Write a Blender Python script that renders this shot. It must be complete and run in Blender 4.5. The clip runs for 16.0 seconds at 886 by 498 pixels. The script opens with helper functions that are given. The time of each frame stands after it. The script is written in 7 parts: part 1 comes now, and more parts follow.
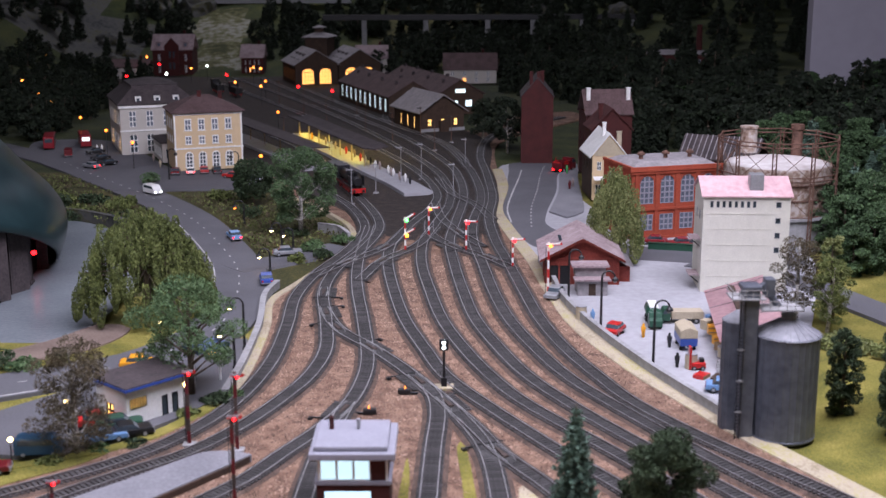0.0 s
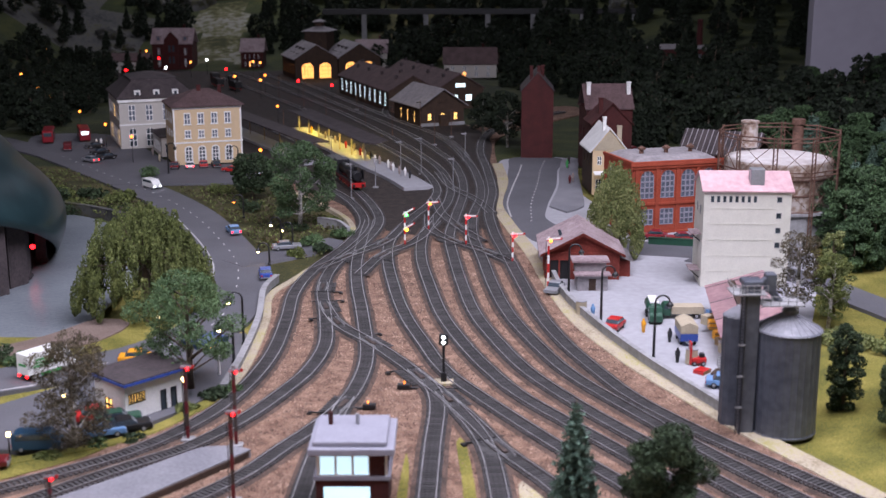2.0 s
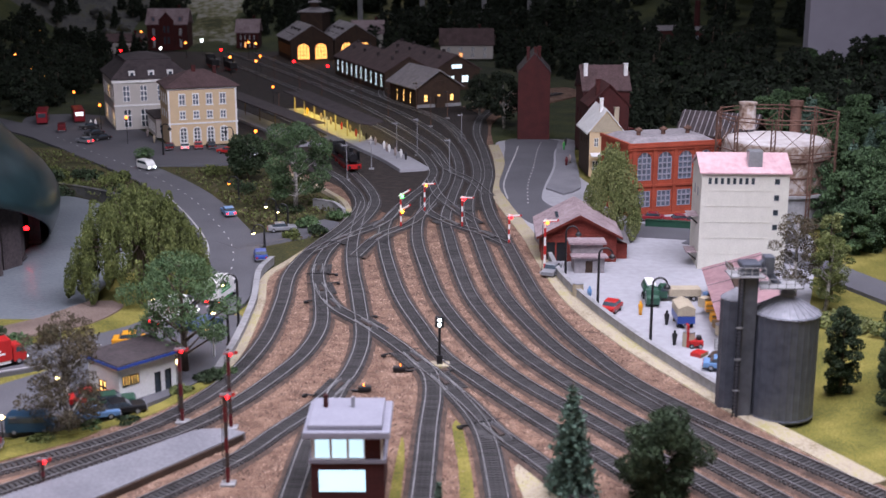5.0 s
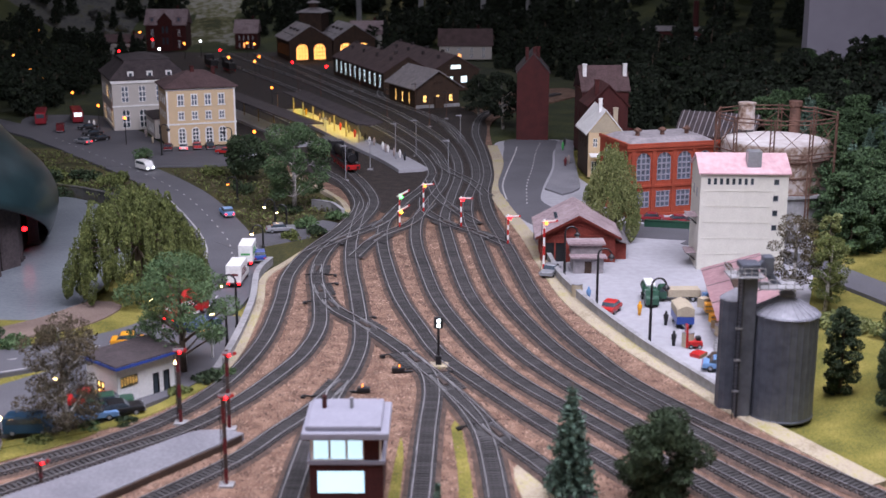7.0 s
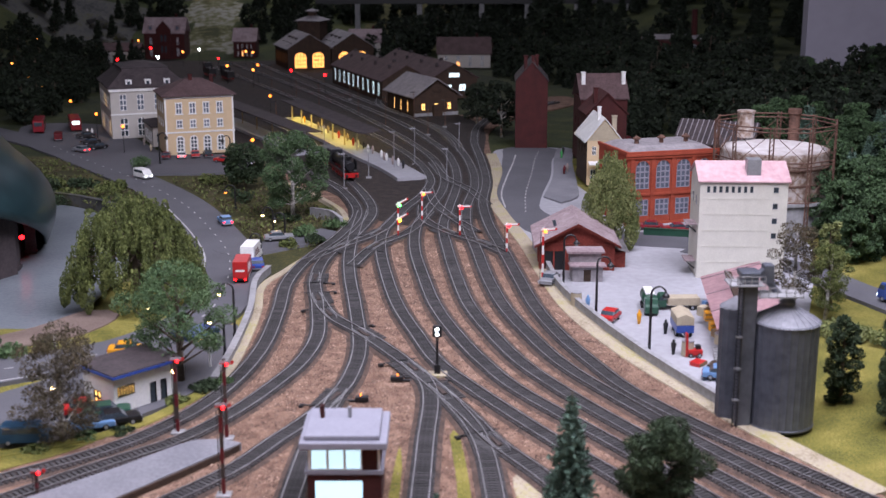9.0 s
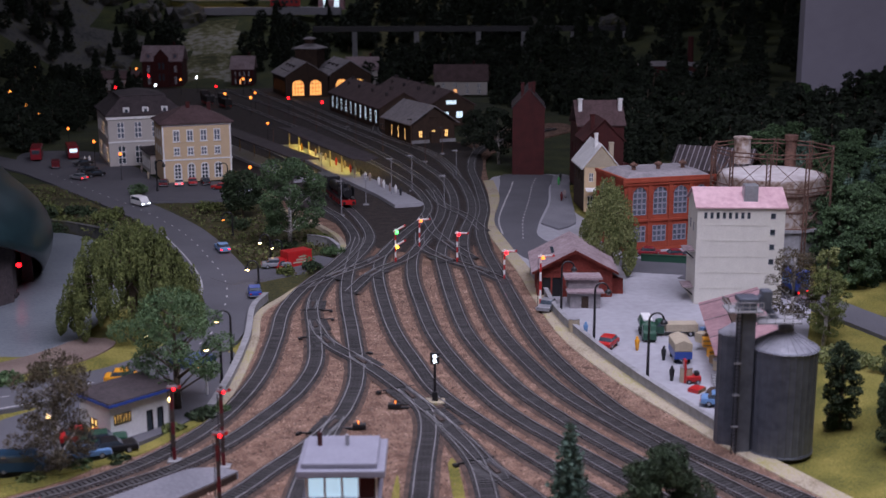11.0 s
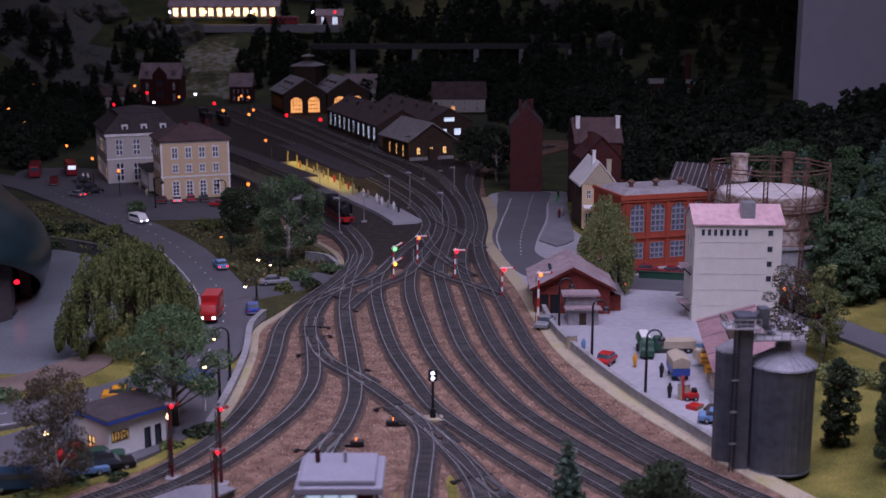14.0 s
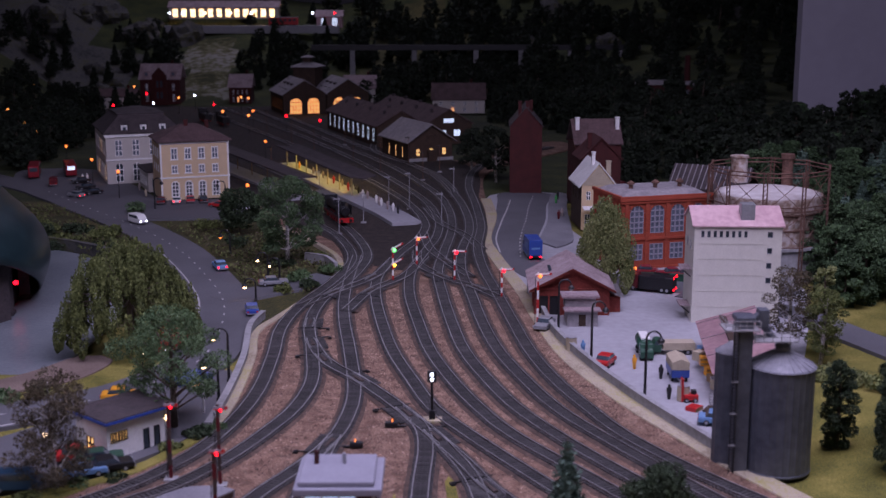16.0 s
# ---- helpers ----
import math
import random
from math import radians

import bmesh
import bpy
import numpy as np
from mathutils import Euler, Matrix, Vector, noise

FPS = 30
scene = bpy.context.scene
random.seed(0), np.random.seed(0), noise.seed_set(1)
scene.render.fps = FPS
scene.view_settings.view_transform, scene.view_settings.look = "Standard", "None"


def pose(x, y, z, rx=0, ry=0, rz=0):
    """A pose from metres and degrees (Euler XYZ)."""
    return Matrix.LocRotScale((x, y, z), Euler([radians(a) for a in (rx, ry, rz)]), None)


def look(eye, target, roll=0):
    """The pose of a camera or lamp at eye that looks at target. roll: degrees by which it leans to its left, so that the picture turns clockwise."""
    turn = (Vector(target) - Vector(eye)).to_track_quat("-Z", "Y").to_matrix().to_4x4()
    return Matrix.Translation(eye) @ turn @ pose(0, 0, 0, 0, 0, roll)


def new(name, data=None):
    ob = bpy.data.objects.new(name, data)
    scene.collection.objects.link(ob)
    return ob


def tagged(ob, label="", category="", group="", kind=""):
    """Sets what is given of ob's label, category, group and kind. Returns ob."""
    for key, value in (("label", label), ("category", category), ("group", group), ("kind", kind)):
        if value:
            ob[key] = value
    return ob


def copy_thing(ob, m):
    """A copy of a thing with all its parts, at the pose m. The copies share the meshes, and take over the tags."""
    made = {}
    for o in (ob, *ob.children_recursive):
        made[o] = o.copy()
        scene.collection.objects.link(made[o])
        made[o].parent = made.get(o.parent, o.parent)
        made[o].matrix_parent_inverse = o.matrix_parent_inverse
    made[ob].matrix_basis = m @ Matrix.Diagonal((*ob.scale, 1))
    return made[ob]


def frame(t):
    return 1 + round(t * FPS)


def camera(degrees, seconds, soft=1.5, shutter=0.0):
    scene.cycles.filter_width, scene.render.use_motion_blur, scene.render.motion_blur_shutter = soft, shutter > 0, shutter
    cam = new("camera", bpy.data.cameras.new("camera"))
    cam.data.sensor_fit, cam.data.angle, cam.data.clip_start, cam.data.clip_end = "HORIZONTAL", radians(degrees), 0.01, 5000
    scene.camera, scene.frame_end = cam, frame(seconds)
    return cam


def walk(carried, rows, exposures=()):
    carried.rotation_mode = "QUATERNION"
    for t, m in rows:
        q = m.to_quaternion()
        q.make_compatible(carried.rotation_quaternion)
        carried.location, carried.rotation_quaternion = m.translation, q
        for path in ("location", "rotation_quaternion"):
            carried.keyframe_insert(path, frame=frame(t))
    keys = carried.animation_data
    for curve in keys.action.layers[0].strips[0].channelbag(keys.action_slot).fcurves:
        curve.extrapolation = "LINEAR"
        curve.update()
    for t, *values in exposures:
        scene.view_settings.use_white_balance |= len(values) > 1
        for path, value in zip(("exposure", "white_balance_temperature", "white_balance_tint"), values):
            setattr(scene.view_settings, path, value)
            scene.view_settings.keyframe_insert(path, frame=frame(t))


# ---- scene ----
# A model railway in 1:87. Plans below are in centimetres; S turns them into metres.
S = 0.01
cam = camera(39.6, 16.0)
cam.data.dof.use_dof, cam.data.dof.focus_distance, cam.data.dof.aperture_fstop = True, 2.2, 11.0
PATH = [
    (0.0, pose(0, -0.0162, 0.5041, 76.816, 0.185, 0.149)),
    (0.5, pose(0, -0.0160, 0.5041, 77.005, 0.162, 0.149)),
    (1.0, pose(0, -0.0138, 0.5035, 76.850, 0.105, 0.149)),
    (1.5, pose(0, -0.0123, 0.5031, 76.985, 0.136, 0.233)),
    (2.0, pose(0, -0.0110, 0.5028, 76.568, 0.116, 0.155)),
    (2.5, pose(0, -0.0102, 0.5026, 76.257, 0.125, 0.099)),
    (3.0, pose(0, -0.0111, 0.5028, 76.265, 0.128, 0.114)),
    (3.5, pose(0, -0.0083, 0.5021, 76.085, 0.076, 0.020)),
    (6.0, pose(0, -0.0000, 0.5000, 75.700, -0.000, -0.000)),
    (6.5, pose(0, 0.0006, 0.4998, 75.748, 0.065, -0.045)),
    (7.0, pose(0, 0.0008, 0.4998, 75.753, 0.020, -0.062)),
    (7.5, pose(0, 0.0045, 0.4989, 75.573, -0.013, -0.025)),
    (8.0, pose(0, 0.0058, 0.4985, 75.572, -0.030, -0.011)),
    (8.5, pose(0, 0.0077, 0.4980, 75.744, -0.001, -0.065)),
    (9.0, pose(0, 0.0068, 0.4983, 76.140, 0.029, -0.129)),
    (11.5, pose(0, 0.0085, 0.4978, 77.572, 0.134, -0.287)),
    (12.0, pose(0, 0.0086, 0.4978, 77.773, 0.079, -0.287)),
    (12.5, pose(0, 0.0057, 0.4986, 78.036, 0.091, -0.252)),
    (13.0, pose(0, 0.0067, 0.4983, 77.993, 0.088, -0.273)),
    (13.5, pose(0, 0.0083, 0.4979, 78.285, 0.051, -0.327)),
    (14.0, pose(0, 0.0059, 0.4985, 78.173, 0.108, -0.366)),
    (14.5, pose(0, 0.0078, 0.4980, 78.098, 0.084, -0.380)),
    (15.0, pose(0, 0.0078, 0.4980, 77.988, 0.076, -0.408)),
    (15.5, pose(0, 0.0068, 0.4983, 78.155, 0.082, -0.400)),
    (16.0, pose(0, 0.0072, 0.4982, 78.228, 0.029, -0.378)),
]
EXPOSURES = [(0, 0.0, 6500, 10), (9.0, 0.0, 6500, 10), (9.6, -0.17, 6500, 10), (11.3, -0.84, 6150, 18), (12.5, -1.02, 6050, 26), (16.0, -1.04, 5950, 34)]
walk(cam, PATH, EXPOSURES)

# ---- light: one inferred hall lamp over the layout and two added fill lamps ----
world = bpy.data.worlds.new("hall")
scene.world = world
world.use_nodes = True
world.node_tree.nodes["Background"].inputs[0].default_value = (0.55, 0.6, 0.8, 1)
world.node_tree.nodes["Background"].inputs[1].default_value = 0.05


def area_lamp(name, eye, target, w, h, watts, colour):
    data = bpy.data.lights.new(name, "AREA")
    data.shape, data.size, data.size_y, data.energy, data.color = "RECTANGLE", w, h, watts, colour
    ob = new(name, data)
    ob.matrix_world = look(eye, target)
    return tagged(ob, "wide unseen lamp added over the layout", "lamp")


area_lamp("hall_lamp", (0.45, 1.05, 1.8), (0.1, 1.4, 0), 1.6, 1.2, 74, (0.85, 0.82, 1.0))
# unseen fill, added to brighten the left front round the kiosk
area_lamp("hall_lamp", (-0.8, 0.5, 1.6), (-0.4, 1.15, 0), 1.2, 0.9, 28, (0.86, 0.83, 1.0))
# unseen fill, added to brighten the far hills
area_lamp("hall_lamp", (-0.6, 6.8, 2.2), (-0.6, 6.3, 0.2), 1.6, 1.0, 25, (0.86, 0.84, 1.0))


# ---- materials ----
def material(name, colours, scale=20.0, rough=0.8, bump=0.2, metal=0.0, fine=6.0, spread=(0.35, 0.65), island=0.0):
    """Two scales of noise mix the colours; scale counts per metre."""
    m = bpy.data.materials.new(name)
    m.use_nodes = True
    n, l = m.node_tree.nodes, m.node_tree.links
    b = n["Principled BSDF"]
    co = n.new("ShaderNodeTexCoord")
    a, f = n.new("ShaderNodeTexNoise"), n.new("ShaderNodeTexNoise")
    a.inputs["Scale"].default_value, a.inputs["Detail"].default_value = scale, 4
    f.inputs["Scale"].default_value, f.inputs["Detail"].default_value = scale * fine, 3
    l.new(co.outputs["Object"], a.inputs["Vector"])
    l.new(co.outputs["Object"], f.inputs["Vector"])
    mixer = n.new("ShaderNodeMath")
    mixer.operation = "ADD"
    half = n.new("ShaderNodeMath")
    half.operation, half.inputs[1].default_value = "MULTIPLY", 0.5
    l.new(a.outputs["Fac"], mixer.inputs[0])
    l.new(f.outputs["Fac"], mixer.inputs[1])
    l.new(mixer.outputs[0], half.inputs[0])
    ramp = n.new("ShaderNodeValToRGB")
    e = ramp.color_ramp.elements
    e[0].position, e[1].position = spread
    e[0].color, e[1].color = (*colours[0], 1), (*colours[-1], 1)
    for i, c in enumerate(colours[1:-1]):
        k = e.new(spread[0] + (spread[1] - spread[0]) * (i + 1) / (len(colours) - 1))
        k.color = (*c, 1)
    l.new(half.outputs[0], ramp.inputs["Fac"])
    out = ramp.outputs["Color"]
    if island:
        geo, hue = n.new("ShaderNodeNewGeometry"), n.new("ShaderNodeHueSaturation")
        info, add, frac = n.new("ShaderNodeObjectInfo"), n.new("ShaderNodeMath"), n.new("ShaderNodeMath")
        l.new(geo.outputs["Random Per Island"], add.inputs[0])
        l.new(info.outputs["Random"], add.inputs[1])
        frac.operation = "FRACT"
        l.new(add.outputs[0], frac.inputs[0])
        val = n.new("ShaderNodeMapRange")
        val.inputs["To Min"].default_value, val.inputs["To Max"].default_value = 1 - island, 1 + island
        l.new(frac.outputs[0], val.inputs["Value"])
        l.new(val.outputs[0], hue.inputs["Value"])
        l.new(out, hue.inputs["Color"])
        out = hue.outputs["Color"]
    l.new(out, b.inputs["Base Color"])
    b.inputs["Roughness"].default_value, b.inputs["Metallic"].default_value = rough, metal
    if bump:
        bp = n.new("ShaderNodeBump")
        bp.inputs["Strength"].default_value, bp.inputs["Distance"].default_value = bump, 0.002
        l.new(half.outputs[0], bp.inputs["Height"])
        l.new(bp.outputs["Normal"], b.inputs["Normal"])
    return m


def glow(name, colour, strength):
    m = bpy.data.materials.new(name)
    m.use_nodes = True
    b = m.node_tree.nodes["Principled BSDF"]
    b.inputs["Base Color"].default_value = (*colour, 1)
    b.inputs["Emission Color"].default_value = (*colour, 1)
    b.inputs["Emission Strength"].default_value = strength
    return m


def paint(name, c, rough=0.5, metal=0.0, vary=0.12, bump=0.05, scale=60.0):
    return material(name, [tuple(v * (1 - vary) for v in c), tuple(min(1, v * (1 + vary)) for v in c)], scale, rough, bump, metal)


M = dict(
    grass=material("static_grass", [(0.05, 0.06, 0.009), (0.17, 0.155, 0.025), (0.31, 0.26, 0.065)], 14, 0.95, 0.9, fine=40),
    # grass darkened for forest floor and for the weak light far back
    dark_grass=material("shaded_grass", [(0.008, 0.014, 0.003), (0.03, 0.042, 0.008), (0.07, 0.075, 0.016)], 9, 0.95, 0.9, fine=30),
    gravel=material("brown_gravel", [(0.06, 0.033, 0.022), (0.19, 0.108, 0.072), (0.36, 0.235, 0.165)], 45, 0.95, 0.8, fine=18),
    soot=material("sooty_ballast", [(0.01, 0.008, 0.007), (0.028, 0.021, 0.018), (0.06, 0.043, 0.035)], 60, 0.95, 0.6, fine=10),
    olive=material("olive_slope_grass", [(0.016, 0.019, 0.005), (0.052, 0.052, 0.013), (0.12, 0.1, 0.028)], 10, 0.95, 0.9, fine=30),
    beach=material("brown_beach", [(0.12, 0.085, 0.07), (0.24, 0.18, 0.15)], 20, 0.95, 0.5, fine=20),
    paving=material("grey_paving", [(0.15, 0.15, 0.17), (0.24, 0.24, 0.26)], 14, 0.85, 0.25, fine=20),
    bed=material("dark_ballast", [(0.03, 0.022, 0.018), (0.085, 0.056, 0.043), (0.16, 0.105, 0.08)], 70, 0.95, 0.8, fine=10),
    sand=material("pale_sand", [(0.24, 0.2, 0.12), (0.43, 0.37, 0.28), (0.35, 0.32, 0.1)], 18, 0.95, 0.6, fine=20),
    asphalt=material("asphalt", [(0.085, 0.085, 0.095), (0.13, 0.13, 0.145)], 8, 0.8, 0.2, fine=60),
    concrete=material("yard_concrete", [(0.31, 0.31, 0.33), (0.4, 0.4, 0.43)], 7, 0.85, 0.04, fine=12),
    stone=material("grey_stone", [(0.22, 0.22, 0.22), (0.36, 0.36, 0.37)], 25, 0.85, 0.4),
    sleeper=material("dark_sleeper", [(0.03, 0.029, 0.03), (0.085, 0.08, 0.08)], 80, 0.75, 0.3, island=0.35),
    rail=material("rail_steel", [(0.24, 0.235, 0.24), (0.46, 0.45, 0.46)], 30, 0.36, 0.1, 0.55),
    rail_web=material("rusty_rail_web", [(0.035, 0.024, 0.02), (0.09, 0.065, 0.055)], 60, 0.8, 0.2),
    rust=material("rusty_iron", [(0.07, 0.035, 0.025), (0.19, 0.1, 0.07)], 60, 0.8, 0.4),
    water=material("river_water", [(0.13, 0.15, 0.17), (0.22, 0.245, 0.265)], 12, 0.3, 0.5, fine=14),
    hall=paint("dark_hall_plaster", (0.1, 0.1, 0.11), 0.9, scale=3),
    faded=paint("faded_road_paint", (0.42, 0.42, 0.42), 0.8, vary=0.3),
    white=paint("white_paint", (0.78, 0.78, 0.76)),
    cream=paint("cream_plaster", (0.62, 0.6, 0.53), 0.85, bump=0.2, vary=0.07),
    black=paint("black_paint", (0.012, 0.012, 0.014), 0.45),
    grey=paint("grey_plastic", (0.3, 0.3, 0.32), 0.6),
)


# ---- helpers ----
def mesh_of(name, bm, mat, smooth=False):
    for f in bm.faces:
        f.smooth = smooth
    bmesh.ops.scale(bm, vec=(S, S, S), verts=bm.verts)
    me = bpy.data.meshes.new(name)
    bm.to_mesh(me)
    bm.free()
    me.materials.append(mat)
    return me


def part(name, bm, mat, parent=None, label="", smooth=False, at=None):
    """One bmesh, in centimetres of its thing, as a mesh object under parent."""
    ob = new(name, mesh_of(name, bm, mat, smooth))
    ob.parent = parent
    if at is not None:
        ob.matrix_local = pose(at[0] * S, at[1] * S, at[2] * S, *at[3:])
    return tagged(ob, label)


def thing(name, x, y, z=0.0, rz=0.0, label="", category="", group="", kind=""):
    ob = new(name)
    ob.empty_display_size = 0.01
    ob.matrix_world = pose(x * S, y * S, z * S, 0, 0, rz)
    return tagged(ob, label, category, group, kind)


def box(bm, x0, x1, y0, y1, z0, z1, bevel=0.0):
    vs = [bm.verts.new((x, y, z)) for z in (z0, z1) for x, y in ((x0, y0), (x1, y0), (x1, y1), (x0, y1))]
    fs = [bm.faces.new([vs[i] for i in q]) for q in ((3, 2, 1, 0), (4, 5, 6, 7), (0, 1, 5, 4), (1, 2, 6, 5), (2, 3, 7, 6), (3, 0, 4, 7))]
    if bevel:
        es = {e for f in fs for e in f.edges}
        bmesh.ops.bevel(bm, geom=list(es), offset=bevel, segments=2, affect="EDGES", profile=0.5)
    return bm


def tube(bm, a, b, r0, r1=None, n=8, caps=True):
    """A round bar from a to b."""
    a, b = Vector(a), Vector(b)
    r1 = r0 if r1 is None else r1
    d = (b - a).normalized()
    u = d.orthogonal().normalized()
    w = d.cross(u)
    rings = []
    for c, r in ((a, r0), (b, r1)):
        rings.append([bm.verts.new(c + (u * math.cos(k * math.tau / n) + w * math.sin(k * math.tau / n)) * r) for k in range(n)])
    for k in range(n):
        bm.faces.new((rings[0][k], rings[0][(k + 1) % n], rings[1][(k + 1) % n], rings[1][k]))
    if caps:
        bm.faces.new(rings[0][::-1])
        bm.faces.new(rings[1])
    return bm


def lathe(bm, profile, n=24, x=0.0, y=0.0):
    """Spin (radius, z) rows round the upright axis."""
    rings = [[bm.verts.new((x + r * math.cos(k * math.tau / n), y + r * math.sin(k * math.tau / n), z)) for k in range(n)] for r, z in profile]
    for p, q in zip(rings, rings[1:]):
        for k in range(n):
            bm.faces.new((p[k], p[(k + 1) % n], q[(k + 1) % n], q[k]))
    bm.faces.new(rings[0][::-1])
    bm.faces.new(rings[-1])
    return bm


def spline(points, step=2.0):
    """A smooth line through plan points, in even steps."""
    p = [Vector((*q, 0.0)) if len(q) == 2 else Vector(q) for q in points]
    p = [p[0] * 2 - p[1]] + p + [p[-1] * 2 - p[-2]]
    out = []
    for i in range(1, len(p) - 2):
        a, b, c, d = p[i - 1:i + 3]
        k = max(2, int((c - b).length / step))
        for j in range(k):
            t = j / k
            out.append(0.5 * (2 * b + (c - a) * t + (2 * a - 5 * b + 4 * c - d) * t * t + (3 * b - a - 3 * c + d) * t ** 3))
    return out + [p[-2]]


def sides(line):
    out = []
    for i, q in enumerate(line):
        d = (line[min(i + 1, len(line) - 1)] - line[max(i - 1, 0)])
        d.z = 0
        d.normalize()
        out.append(Vector((d.y, -d.x, 0)))
    return out


def sweep(bm, line, profile, closed=True):
    """Carry a profile of (side, up) points along a line."""
    rows = []
    for q, s in zip(line, sides(line)):
        rows.append([bm.verts.new(q + s * a + Vector((0, 0, b))) for a, b in profile])
    n = len(profile)
    for p, q in zip(rows, rows[1:]):
        for k in range(n if closed else n - 1):
            bm.faces.new((p[k], q[k], q[(k + 1) % n], p[(k + 1) % n]))
    if closed:
        bm.faces.new(rows[0])
        bm.faces.new(rows[-1][::-1])
    bmesh.ops.recalc_face_normals(bm, faces=bm.faces)
    return bm


def slab(bm, outline, top, thick):
    """A level sheet with edges, from its outline."""
    f = bm.faces.new([bm.verts.new((p[0], p[1], top)) for p in outline])
    if f.normal.z < 0 or f.calc_area() and sum(a[0] * b[1] - b[0] * a[1] for a, b in zip(outline, list(outline[1:]) + [outline[0]])) < 0:
        f.normal_flip()
    lower = bmesh.ops.extrude_face_region(bm, geom=[f])["geom"]
    bmesh.ops.translate(bm, vec=(0, 0, -thick), verts=[v for v in lower if isinstance(v, bmesh.types.BMVert)])
    bmesh.ops.recalc_face_normals(bm, faces=bm.faces)
    bmesh.ops.triangulate(bm, faces=bm.faces)
    return bm


def setting(name, bm, mat, label, category="", smooth=False, kind="structure"):
    ob = part(name, bm, mat, smooth=smooth)
    return tagged(ob, label, category, "", kind)


def smooth01(v):
    v = min(1.0, max(0.0, v))
    return v * v * (3 - 2 * v)


def land(x, y):
    """Height of the modelled ground, in centimetres."""
    z = -0.45
    z += 2.2 * smooth01((x - 40) / 12) * smooth01((165 - y) / 25)
    z += 4 * smooth01((x - 70) / 75) * smooth01((y - 160) / 90)
    z += 6 * smooth01((x - 40) / 40) * smooth01((y - 360) / 140)
    far = smooth01((y - 545 + 80 * smooth01((x - 20) / 50) + 10 * math.sin(x * 0.05)) / (240 + 70 * smooth01((x - 20) / 50)))
    z += far * (47 + 5 * math.sin(x * 0.035 + 1) - 14 * smooth01((x + 10) / 60) * smooth01((120 - x) / 60) * smooth01((760 - y) / 80))
    z += 22 * smooth01((-x - 165) / 50) * smooth01((y - 330) / 160)
    z -= 3.2 * smooth01((-x - 45) / 8) * smooth01((y - 158) / 14) * smooth01((252 - y) / 9)
    rough = 0.5 * noise.noise((x * 0.09, y * 0.09, 0)) + 2.2 * noise.noise((x * 0.03, y * 0.03, 4)) * smooth01((z - 2) / 10)
    return z + rough * (0.3 + smooth01((z - 1) / 5))

